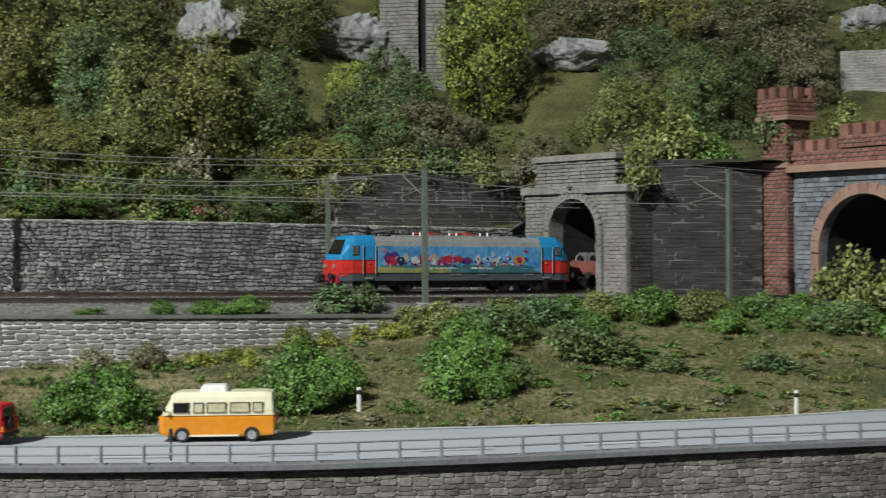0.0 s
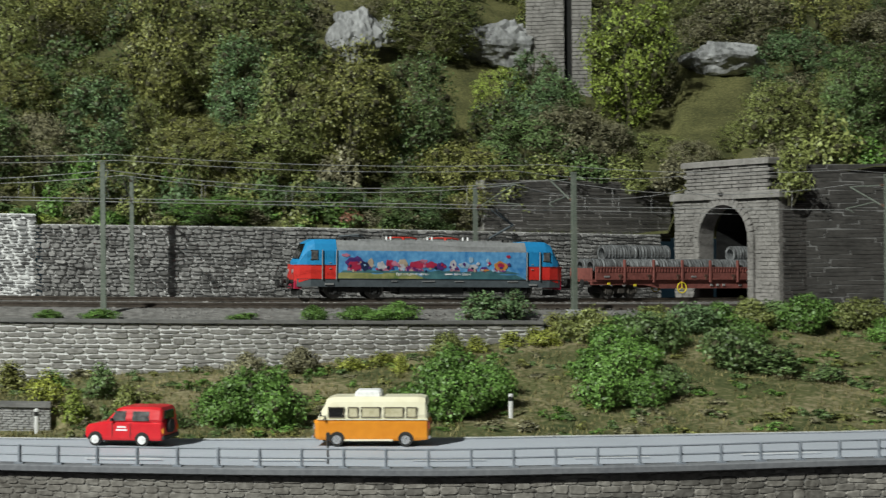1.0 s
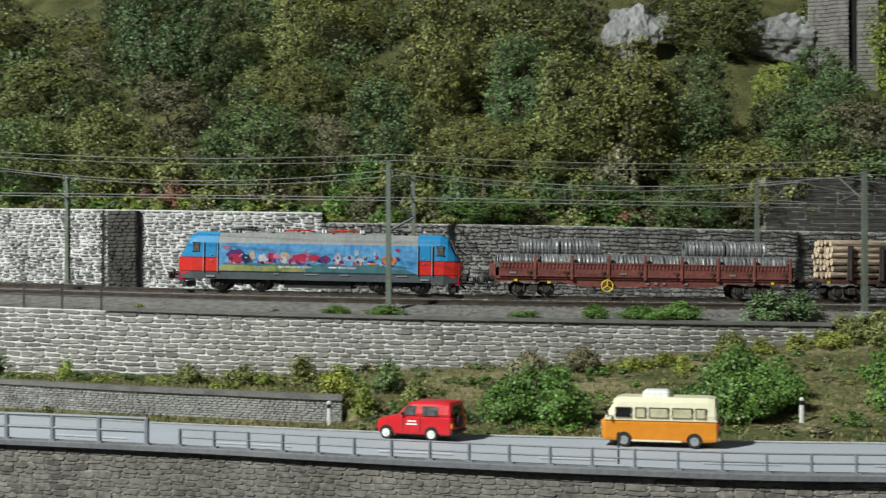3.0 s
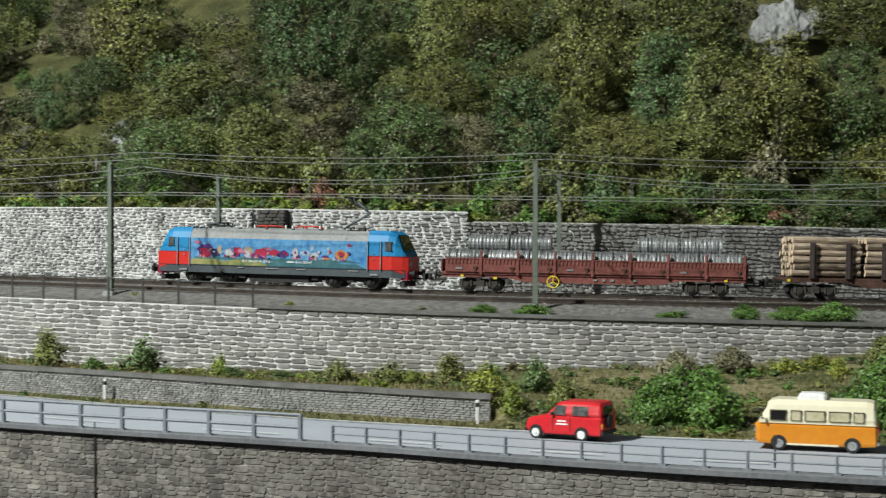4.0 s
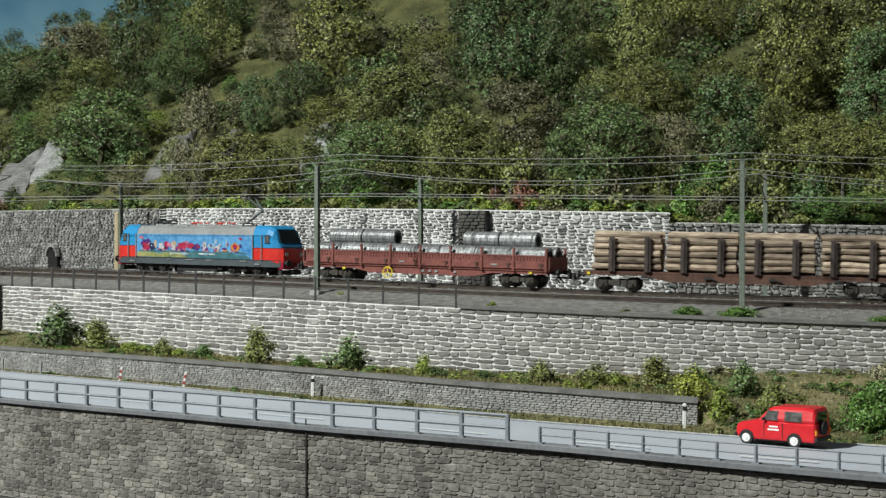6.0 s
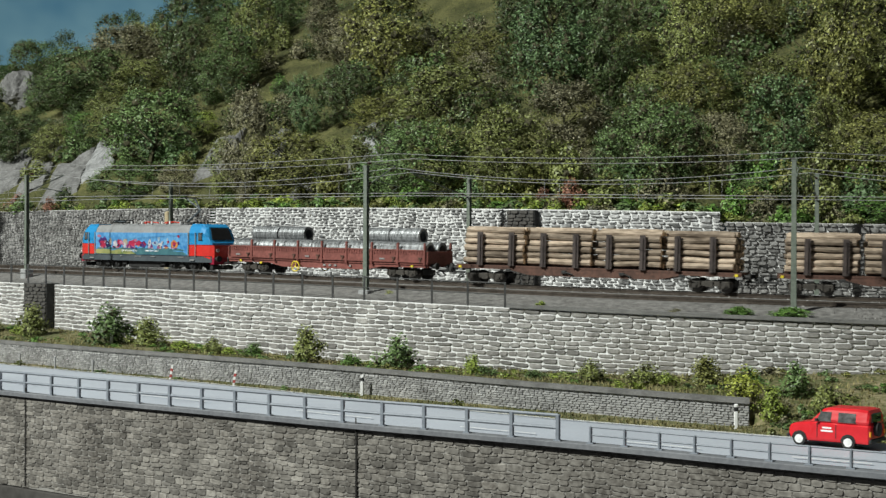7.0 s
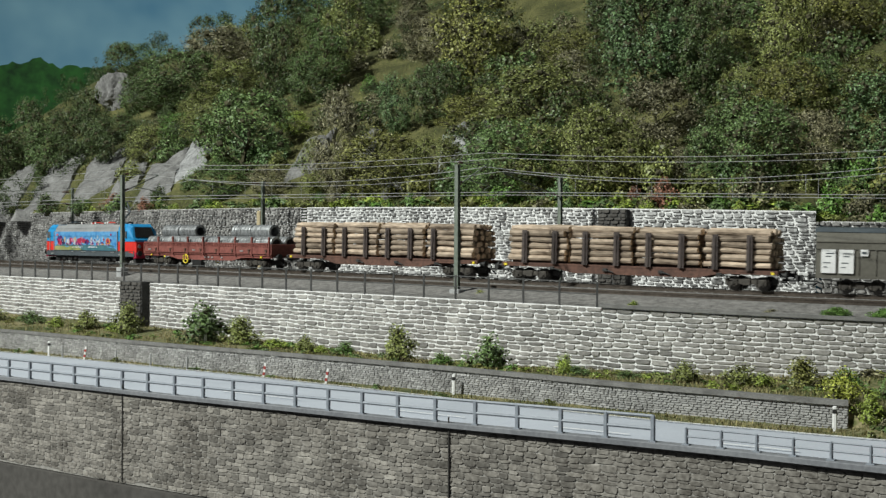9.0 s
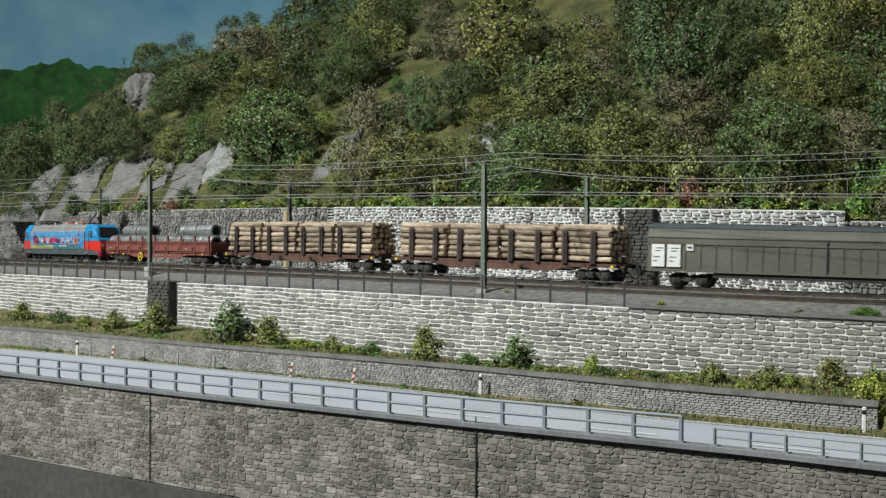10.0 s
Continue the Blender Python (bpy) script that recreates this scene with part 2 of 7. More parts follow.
def ret_base(th):
    """The height of the ground at the foot of the retaining wall."""
    return float(np.interp(th, [-50, -30, -22, -12, -3, 5, 14, 25, 44], [0.098, 0.098, 0.090, 0.076, 0.0705, 0.068, 0.069, 0.080, 0.085]))


def ground_z(th, d):
    """The slope between the road and the tracks, with the terrace behind the low wall."""
    di, dl, dr = at(D_IN, th), at(D_LOW, th), at(D_RET, th)
    zb = ret_base(th)
    u = min(1.0, max(0.0, (d - di) / (dr - di)))
    slope = VERGE + (zb - VERGE) * (smooth(0.02, 0.95, u) * 0.55 + u * 0.45)
    if d < dl + 0.003:
        flat = VERGE
    else:
        flat = terr(th) + (zb - terr(th)) * min(1.0, (d - dl) / max(0.01, dr - dl))
    w = smooth(LOW_END - 1.2, LOW_END + 0.1, th)
    p = polar(th, d)
    rough = 0.0022 * bump(p.x, p.y, 22) + 0.0012 * bump(p.x, p.y, 70, 3)
    edge = min(1.0, max(0.0, (d - di) / 0.03))
    return slope * (1 - w) + flat * w + rough * edge * (0.35 if w > 0.5 else 1.0)


tagged(part("road", ribbon([lambda t: (at(D_OUT, t) + 0.001, ROAD)] + [lambda t, k=k: (at(D_OUT, t) + (at(D_IN, t) - at(D_OUT, t)) * k, ROAD + 0.0006 * math.sin(math.pi * k)) for k in (0.25, 0.5, 0.75)]
                            + [lambda t: (at(D_IN, t), ROAD)], -50, 44), ASPHALT, smooth=True), "smooth light grey country road curving round the slope", "road", kind="structure")
# the painted edge line and the dashes of the middle line
b = Build()
for t in np.arange(-49, 43, 0.5):
    for d0, w in ((0.004, 0.0022), ):
        a0, a1 = at(D_IN, t) - d0, at(D_IN, t + 0.5) - d0
        b.add([polar(t, a0, ROAD + 0.0009), polar(t, a0 - w, ROAD + 0.0009), polar(t + 0.5, a1 - w, ROAD + 0.0009), polar(t + 0.5, a1, ROAD + 0.0009)], [(0, 1, 2, 3)])
part("edge_line", b, WHITEPAINT, bpy.data.objects["road"])
for t in np.arange(-46, 40, 6.5):
    b = Build()
    for k in range(6):
        u = t + k * 0.5
        m0, m1 = (at(D_OUT, u) * 0.62 + at(D_IN, u) * 0.38), (at(D_OUT, u + 0.5) * 0.62 + at(D_IN, u + 0.5) * 0.38)
        b.add([polar(u, m0, ROAD + 0.0014), polar(u, m0 - 0.0018, ROAD + 0.0014), polar(u + 0.5, m1 - 0.0018, ROAD + 0.0014), polar(u + 0.5, m1, ROAD + 0.0014)], [(0, 1, 2, 3)])
    part("lane_dash", b, WHITEPAINT, bpy.data.objects["road"])

# the ground between road and tracks
b = Build()
ths = np.arange(-50, 44.01, 0.3)
NR = 34
for t in ths:
    d0, dl, d1 = at(D_IN, t), at(D_LOW, t), at(D_RET, t) + 0.004
    ds = list(np.linspace(d0 - 0.001, dl + 0.0025, 12)) + list(np.linspace(dl + 0.0035, d1, NR - 12))
    b.v += [tuple(polar(t, d, ground_z(t, d))) for d in ds]
b.f = [(i * NR + j, i * NR + j + 1, (i + 1) * NR + j + 1, (i + 1) * NR + j) for i in range(len(ths) - 1) for j in range(NR - 1)]
tagged(part("ground", b, SOIL, smooth=True), "dry grassy slope of turf and bare soil between road and railway", "ground", kind="structure")

# the bed of the two tracks
OFFS = {o: offset_curve(o) for o in (0.112, 0.088, 0.042, 0.024, -0.022, -0.045)}
B_OFF, B_DZ = 0.066, -0.0016
bed = [lambda t: (at(D_RET, t) + 0.0005, at(RAILZ, t) - 0.0125)]
for o, dz in ((0.112, -0.0095), (0.088, -0.0045), (0.042, -0.0045), (0.024, -0.0027), (-0.022, -0.0027), (-0.045, -0.006)):
    bed.append(lambda t, o=o, dz=dz: (at(OFFS[o], t), at(RAILZ, t) + dz))
bed.append(lambda t: (at(D_BACK, t) + 0.004, at(RAILZ, t) - 0.006))
tagged(part("trackbed", ribbon(bed, -50, 44), BALLAST), "grey-brown gravel ballast bed under two railway tracks", "trackbed", kind="structure")


# stones of a wall
def stone_shapes(n=8, corner=0.44, waist=0.53, jitter=0.045, face=0.85):
    """Unit stones, one by one wide, with rounded uneven fronts."""
    rng, out = random.Random(5), []
    for _ in range(n):
        def ring(k, y):
            j = jitter
            return [(x * k + rng.uniform(-j, j), y, z * k + rng.uniform(-j, j)) for x, z in ((-corner, -corner - 0.02), (0.0, -waist + 0.01), (corner, -corner - 0.02), (waist, 0.0), (corner, corner + 0.02), (0.0, waist - 0.01), (-corner, corner + 0.02), (-waist, 0.0))]
        vs = ring(1.0, 0.6) + ring(face, -0.95 - rng.uniform(0, 0.2))
        fs = [(8 * r + i, 8 * r + (i + 1) % 8, 8 * r + 8 + (i + 1) % 8, 8 * r + 8 + i) for r in range(1) for i in range(8)] + [tuple(range(8, 16))]
        out.append((np.array(vs), fs))
    return out


SHAPES, SQUARED = stone_shapes(), stone_shapes(8, 0.49, 0.50, 0.008, 0.985)


def masonry(wall, line, z0, z1, row, length, deep, material, seed, piece="stone", near=None, wobble=0.25, keep=None, gap=0.0006, lean=0.0, shapes=None, ends=1.0):
    """Lays stones in uneven rows on a wall's face. line(u): a point and the outward normal at u metres; near: the stretch whose stones are pieces of their own."""
    rng, shapes = random.Random(seed), shapes or SHAPES
    u0, u1 = line.span
    shared = {}
    rest = Build()
    count = 0
    u = u0
    zmax = max(z1(u) - z0(u) for u in np.linspace(u0, u1, 30))
    rows = int(zmax / row) + 1
    for r in range(rows):
        u = u0 - rng.uniform(0, length[0])
        while u < u1:
            w = rng.uniform(*length)
            a, c = max(u, u0), min(u + w, u1)
            u += w
            if c - a < length[0] * 0.3:
                continue
            mid = (a + c) / 2
            lo, hi = z0(mid), z1(mid)
            if hi - r * row < lo + 0.25 * row:
                continue

            def joint(k, x):
                return z1(x) - row * (k + (wobble * noise.noise(Vector((x * 45, k * 1.7, seed))) if k else 0.0))

            zc, h = (joint(r, mid) + joint(r + 1, mid)) / 2, joint(r, mid) - joint(r + 1, mid)
            drift = (joint(r, c) + joint(r + 1, c) - joint(r, a) - joint(r + 1, a)) / 2 / (c - a)
            if keep and not keep(mid, zc - lo):
                continue
            p, nrm = line(mid)
            side = Vector((nrm.y, -nrm.x, 0))
            up = Vector((0, 0, 1)) + side * rng.uniform(-0.08, 0.08)
            if (line(c)[0] - line(a)[0]).dot(side) < 0:
                drift = -drift
            side = side + Vector((0, 0, max(-0.4, min(0.4, drift))))
            base = Vector((p.x, p.y, zc)) - nrm * (zc - lo) * lean
            k = rng.randrange(len(shapes))
            sx, sz, sy = (c - a) - gap * ends * rng.uniform(0.6, 1.1), h - gap * rng.uniform(0.9, 1.3), deep * rng.uniform(0.6, 1.3)
            if near and near[0] < mid < near[1] and count < 330:
                count += 1
                if k not in shared:
                    me = Build()
                    me.v, me.f = [tuple(q) for q in shapes[k][0]], shapes[k][1]
                    shared[k] = me.data(piece, material)
                ob = new(piece, shared[k])
                ob.parent = wall
                ob.matrix_basis = Matrix.Translation(base) @ Matrix((side, -nrm, up)).transposed().to_4x4() @ Matrix.Diagonal((sx, sy, sz, 1))
            else:
                vs = shapes[k][0] * np.array([sx, sy, sz])
                m3 = np.array([tuple(side), tuple(-nrm), tuple(up)])
                n0 = len(rest.v)
                rest.v += [tuple(q) for q in vs @ m3 + np.array(base)]
                rest.f += [tuple(i + n0 for i in f) for f in shapes[k][1]]
    if rest.v:
        tagged(part(piece + "s", rest, material, wall), kind="stuff")


class Along:
    """A line on a wall's face by bearing, with metres along it and its normal towards the camera."""

    def __init__(self, curve, th0, th1, shift=0.0):
        self.t = np.linspace(th0, th1, 400)
        d = np.array([at(curve, t) for t in self.t]) - shift
        self.p = np.stack([-np.sin(np.radians(self.t)) * d, np.cos(np.radians(self.t)) * d], 1)
        self.u = np.concatenate([[0], np.cumsum(np.hypot(*np.diff(self.p, axis=0).T))])
        self.span = (0.0, float(self.u[-1]))

    def bearing(self, u):
        return float(np.interp(u, self.u, self.t))

    def __call__(self, u):
        p = Vector((np.interp(u, self.u, self.p[:, 0]), np.interp(u, self.u, self.p[:, 1]), 0))
        e = 0.004
        q = Vector((np.interp(u + e, self.u, self.p[:, 0]) - np.interp(u - e, self.u, self.p[:, 0]), np.interp(u + e, self.u, self.p[:, 1]) - np.interp(u - e, self.u, self.p[:, 1]), 0)).normalized()
        n = Vector((-q.y, q.x, 0))
        return p, (n if n.dot(p) < 0 else -n)


class Face:
    """A straight wall face from a to b, with its normal on the camera's side."""

    def __init__(self, a, b):
        self.a, self.b = Vector((a[0], a[1], 0)), Vector((b[0], b[1], 0))
        self.span = (0.0, (self.b - self.a).length)
        q = (self.b - self.a).normalized()
        n = Vector((-q.y, q.x, 0))
        self.n = n if n.dot(self.a + self.b) < 0 else -n

    def __call__(self, u):
        return self.a + (self.b - self.a) * (u / self.span[1]), self.n


def wall_body(name, curve, th0, th1, lo, hi, thick, material, label, batter=0.0):
    """A wall of some thickness that follows a curve."""
    b = ribbon([lambda t: (at(curve, t) - batter, lo(t)), lambda t: (at(curve, t), hi(t)), lambda t: (at(curve, t) + thick, hi(t)), lambda t: (at(curve, t) + thick, lo(t))], th0, th1)
    n = len(b.v)
    b.f += [(0, 1, 2, 3), (n - 1, n - 2, n - 3, n - 4)]
    return tagged(part(name, b, material), label, "wall", kind="structure")


# the front wall under the road, with its kerb, and the fascia below it
front = wall_body("wall_front", D_OUT, -50, 44, lambda t: 0.010, lambda t: ROAD + 0.003, 0.012, FRONTJOINT, "grey-brown rough stone retaining wall carrying the road")
line = Along(D_OUT, -49, 43.5, 0.0002)
masonry(front, line, lambda u: 0.011, lambda u: ROAD + 0.0015, 0.0023, (0.0040, 0.0090), 0.0003, FRONTSTONE, 11, near=(line.u[200] - 0.12, line.u[200] + 0.12), wobble=0.8, gap=0.0002, ends=0.3)
for t in (25.9, 13.2):
    p = polar(t, at(D_OUT, t) - 0.0008)
    part("panel_seam", Build().box((0, 0, 0.0095 + ROAD / 2), (0.0007, 0.0016, ROAD - 0.0035)), BASEBOARD, front, m=Matrix.Translation((p.x, p.y, 0)) @ Matrix.Rotation(radians(t), 4, "Z"))
kerb = ribbon([lambda t: (at(D_OUT, t) - 0.0035, ROAD + 0.0026), lambda t: (at(D_OUT, t) - 0.0035, ROAD + 0.0046), lambda t: (at(D_OUT, t) - 0.0028, ROAD + 0.0050), lambda t: (at(D_OUT, t) + 0.004, ROAD + 0.0050), lambda t: (at(D_OUT, t) + 0.0046, ROAD + 0.0044), lambda t: (at(D_OUT, t) + 0.0046, ROAD + 0.0005)], -50, 44)
tagged(part("kerb", kerb, KERBGREY), "dark blue-grey concrete kerb along the outer edge of the road", "kerb", kind="structure")
fascia = ribbon([lambda t: (at(D_OUT, t) + 0.002, -0.25), lambda t: (at(D_OUT, t) - 0.006, 0.0095), lambda t: (at(D_OUT, t) + 0.012, 0.0095)], -50, 44)
tagged(part("baseboard", fascia, BASEBOARD), "dull grey-brown board closing the front of the layout", "fascia", kind="structure")

# the low wall beside the road
low = wall_body("wall_low", D_LOW, LOW_END, 44, lambda t: VERGE - 0.003, lambda t: terr(t) + 0.0005, 0.006, LOWSTONE, "low grey stone wall with a dark coping beside the road")
line = Along(D_LOW, LOW_END, 43, 0.0004)
masonry(low, line, lambda u: VERGE, lambda u: terr(line.bearing(u)), 0.0013, (0.0022, 0.006), 0.0004, LOWSTONE, 12, near=(0.0, 0.12), wobble=0.3, gap=0.0003)
cop = ribbon([lambda t: (at(D_LOW, t) - 0.0022, terr(t) - 0.0002), lambda t: (at(D_LOW, t) - 0.0022, terr(t) + 0.0022), lambda t: (at(D_LOW, t) + 0.0065, terr(t) + 0.0022), lambda t: (at(D_LOW, t) + 0.0065, terr(t) - 0.001)], LOW_END, 44)
part("coping", cop, COPING, low, "dark smooth coping")

# the retaining wall under the tracks
def ret_top(t):
    return at(RAILZ, t) - 0.0115


ret = wall_body("wall_retaining", D_RET, RET_END, 44, lambda t: ret_base(t) - 0.006, ret_top, 0.008, MORTAR, "grey stone retaining wall with wide white mortar joints under the tracks")
line = Along(D_RET, RET_END, 43, 0.0002)
masonry(ret, line, lambda u: ret_base(line.bearing(u)) - 0.002, lambda u: ret_top(line.bearing(u)), 0.0032, (0.0055, 0.0125), 0.0005, STONE, 13, near=(0.12, 0.45), wobble=0.5, gap=0.0008, ends=0.2)
cop = ribbon([lambda t: (at(D_RET, t) - 0.0022, ret_top(t) + 0.0002), lambda t: (at(D_RET, t) - 0.0022, ret_top(t) + 0.0022), lambda t: (at(D_RET, t) + 0.006, ret_top(t) + 0.0022), lambda t: (at(D_RET, t) + 0.006, ret_top(t))], RET_END, 7.2)
part("coping", cop, COPING, ret, "dark smooth coping")

# the wall behind the tracks
STEP = -1.55


def back_top(t):
    if t < STEP:
        return at(RAILZ, t) + float(np.interp(t, [-26, -12, STEP], [0.0515, 0.0535, 0.0535]))
    return at(RAILZ, t) + float(np.interp(t, [STEP, 14, 30], [0.0615, 0.0625, 0.0645]))


back_right = wall_body("wall_back_right", D_BACK, -26.2, STEP, lambda t: at(RAILZ, t) - 0.008, back_top, 0.012, GREYMORTAR, "weathered dark grey rubble stone wall behind the tracks")
line_r = Along(D_BACK, -26.2, STEP, 0.0006)
masonry(back_right, line_r, lambda u: at(RAILZ, line_r.bearing(u)) - 0.006, lambda u: back_top(line_r.bearing(u)), 0.0031, (0.0040, 0.0098), 0.0015, RUBBLE, 14, near=(line_r.span[1] - 0.3, line_r.span[1]), wobble=0.85, gap=0.0008)
back_left = wall_body("wall_back_left", D_BACK, STEP, 18.7, lambda t: at(RAILZ, t) - 0.008, back_top, 0.012, MORTAR, "limewashed rubble stone wall behind the tracks")
line_m = Along(D_BACK, STEP, 18.7, 0.0003)
masonry(back_left, line_m, lambda u: at(RAILZ, line_m.bearing(u)) - 0.006, lambda u: back_top(line_m.bearing(u)), 0.0029, (0.0050, 0.0120), 0.0012, RUBBLE_PALE, 15, near=(0.0, 0.2), wobble=0.75, gap=0.0011)
back_far = wall_body("wall_back_far", D_BACK, 18.705, 44, lambda t: at(RAILZ, t) - 0.008, back_top, 0.012, GREYMORTAR, "weathered grey rubble stone wall behind the tracks")
line_l = Along(D_BACK, 18.72, 43, 0.0006)
masonry(back_far, line_l, lambda u: at(RAILZ, line_l.bearing(u)) - 0.006, lambda u: back_top(line_l.bearing(u)), 0.0031, (0.0040, 0.0095), 0.0015, RUBBLE, 16, wobble=0.85, gap=0.0008)


# the hillside
def hill_k(t):
    return float(np.interp(t, [-50, -30, -22, -14, -6, 2, 12, 20, 26, 31, 44], [0.45, 0.48, 0.55, 0.62, 0.58, 0.47, 0.355, 0.337, 0.335, 0.305, 0.26]))


def hill_z(t, d):
    d0 = at(D_BACK, max(t, -25.0)) + 0.01
    base = back_top(max(t, -27)) - 0.002 if t > -27 else 0.185
    u = max(0.0, d - d0)
    ledge = min(u, 0.035) * 0.18 + max(0.0, min(u, 2.7 - d0) - 0.035) * hill_k(t)
    if d > 2.7:
        ledge -= (d - 2.7) * 0.35
    p = polar(t, d)
    amp = min(1.0, u / 0.15)
    return base + ledge + amp * (0.018 * bump(p.x, p.y, 5) + 0.007 * bump(p.x, p.y, 16, 2) + 0.002 * bump(p.x, p.y, 50, 4))


b = Build()
ths = np.arange(-50, 44.01, 0.5)
NR = 70
for t in ths:
    d0 = at(D_BACK, t) + 0.008 if t > -25.5 else (1.34 if t < -30 else 1.34 + (at(D_BACK, -25.5) - 1.33) * (t + 30) / 4.5)
    b.v += [tuple(polar(t, d0 + (3.25 - d0) * (k / (NR - 1)) ** 1.7, hill_z(t, d0 + (3.25 - d0) * (k / (NR - 1)) ** 1.7))) for k in range(NR)]
b.f = [(i * NR + j, i * NR + j + 1, (i + 1) * NR + j + 1, (i + 1) * NR + j) for i in range(len(ths) - 1) for j in range(NR - 1)]
tagged(part("hillside", b, HILLTURF, smooth=True), "steep grassy hillside rising behind the railway", "hillside", kind="structure")

# the painted backdrop
b = ribbon([lambda t: (3.35, -0.3), lambda t: (3.35, 0.4), lambda t: (3.35, 1.1), lambda t: (3.3, 2.0)], -50, 44, 1)
tagged(part("backdrop", b, SKYPAINT, smooth=True), "painted blue sky on the layout's backdrop board", "backdrop", kind="structure")
b = ribbon([lambda t: (3.33, 0.1)] + [lambda t, k=k: (3.33 - 0.004 * k, 0.15 + k / 6 * 3.33 * (float(np.interp(t, [22, 25, 27, 28.6, 30, 33, 38, 44], [0.112, 0.118, 0.120, 0.123, 0.120, 0.108, 0.1, 0.09])) + 0.004 * bump(t, 0, 1.2) + 0.0022 * bump(t, 0, 4))) for k in range(1, 7)], 16, 44, 0.15)
tagged(part("backdrop_hill", b, HILLPAINT), "painted dark green wooded hill on the backdrop", "backdrop", kind="structure")


# ---- the tracks ----
def lay_track(off, dz, s0, s1, label):
    track = thing("railway_track", Matrix.Identity(4), label, "track", "tracks")
    prof = [(-0.0014, -0.0026), (-0.0014, -0.0022), (-0.0003, -0.0018), (-0.0003, -0.0007), (-0.0006, -0.0006), (-0.0006, 0.0), (0.0006, 0.0), (0.0006, -0.0006), (0.0003, -0.0007), (0.0003, -0.0018), (0.0014, -0.0022), (0.0014, -0.0026)]
    for rs in (-0.00825, 0.00825):
        secs = [[tuple(rail(s, side(s, off) + rs + o, dz + h)) for o, h in prof] for s in np.arange(s0, s1, 0.02)]
        part("rail", Build().loft(secs), STEEL, track, "worn steel rail")
    tie = Build().box((0, 0, -0.0036), (0.0032, 0.030, 0.0022), bevel=0.0004)
    for x in (-0.00825, 0.00825):
        tie.box((0, x + 0.0016, -0.0024), (0.0016, 0.0012, 0.0008)).box((0, x - 0.0016, -0.0024), (0.0016, 0.0012, 0.0008))
    me = tie.data("sleeper", SLEEPER)
    for s in np.arange(max(s0, -0.75), min(s1, 1.25), 0.0072):
        h = heading(s)
        ob = new("sleeper", me)
        ob.parent = track
        ob.matrix_basis = Matrix.Translation(rail(s, side(s, off), dz)) @ Matrix.Rotation(math.atan2(h.y, h.x), 4, "Z")
    return track


lay_track(0.0, 0.0, -1.55, 2.0, "rear railway track with worn rails on dark sleepers")
lay_track(B_OFF, B_DZ, -0.82, 2.0, "front railway track with worn rails on dark sleepers")

# loose gravel on the bed
rng = random.Random(3)
b = Build()
oct_f = [(0, 2, 4), (2, 1, 4), (1, 3, 4), (3, 0, 4), (2, 0, 5), (1, 2, 5), (3, 1, 5), (0, 3, 5)]
for _ in range(7000):
    s, o = rng.uniform(-0.75, 1.3), rng.choice((rng.uniform(0.018, 0.05), rng.uniform(0.082, 0.125), rng.uniform(-0.10, -0.015), rng.uniform(-0.006, 0.072)))
    dz = float(np.interp(o, [-0.045, -0.022, 0.024, 0.042, 0.088, 0.112, 0.139], [-0.006, -0.0027, -0.0027, -0.0045, -0.0045, -0.0095, -0.0125]))
    p, r = rail(s, side(s, o), dz), rng.uniform(0.0005, 0.0012)
    b.add([(p.x + r * rng.uniform(0.7, 1.2), p.y, p.z), (p.x - r, p.y, p.z), (p.x, p.y + r, p.z), (p.x, p.y - r * rng.uniform(0.7, 1.2), p.z), (p.x, p.y, p.z + r * 0.8), (p.x, p.y, p.z - r)], oct_f)
tagged(part("gravel", b, mat("gravel", grey(0.08, 1.05), grey(0.32, 1.04), 0.95, island=0.5)), "loose grey-brown ballast gravel", "gravel", kind="stuff")


# ---- the train: x runs forwards, z is up from the rail top ----
BLUE = mat("loco_blue", (0.012, 0.20, 0.46), (0.02, 0.27, 0.56), 0.5, 40, 400, 0.03, spec=0.4)
RED = mat("loco_red", (0.55, 0.022, 0.018), (0.68, 0.04, 0.03), 0.35, 40, 400, 0.03, spec=0.5)
CRIMSON = mat("bumper_crimson", (0.30, 0.012, 0.04), (0.42, 0.022, 0.06), 0.4, 40, 400, 0.03)
LOCOGREY = mat("loco_grey", (0.055, 0.066, 0.075), (0.09, 0.107, 0.12), 0.5, 60, 400, 0.05)
ROOFGREY = mat("roof_grey", grey(0.19, 0.98), grey(0.30, 0.98), 0.55, 60, 400, 0.05)
BLACK = mat("black_underframe", grey(0.012), grey(0.04), 0.65, 150, 900, 0.2)
BOGIEGREY = mat("oily_bogie", (0.02, 0.018, 0.016), (0.08, 0.07, 0.06), 0.7, 150, 900, 0.3)
CABGLASS = mat("grey_window", grey(0.02), grey(0.16), 0.12, 160, 500, 0.0, spec=0.6)
GLASS = mat("dark_cab_glass", grey(0.01), grey(0.02), 0.08, bump=0, spec=0.6)
SILVER = mat("silver_handrail", grey(0.45), grey(0.6), 0.35, metal=0.6, bump=0)
WHEEL = mat("wheel_steel", grey(0.06, 1.05), grey(0.16, 1.05), 0.5, metal=0.5)
INSULATOR = mat("red_roof_cable", (0.45, 0.03, 0.02), (0.6, 0.05, 0.03), 0.5, bump=0)
WAGONRED = mat("wagon_oxide_red", (0.13, 0.04, 0.033), (0.27, 0.09, 0.075), 0.7, 60, 500, 0.15)
RUSTBROWN = mat("rusty_brown", (0.05, 0.028, 0.022), (0.15, 0.075, 0.055), 0.8, 70, 500, 0.3)
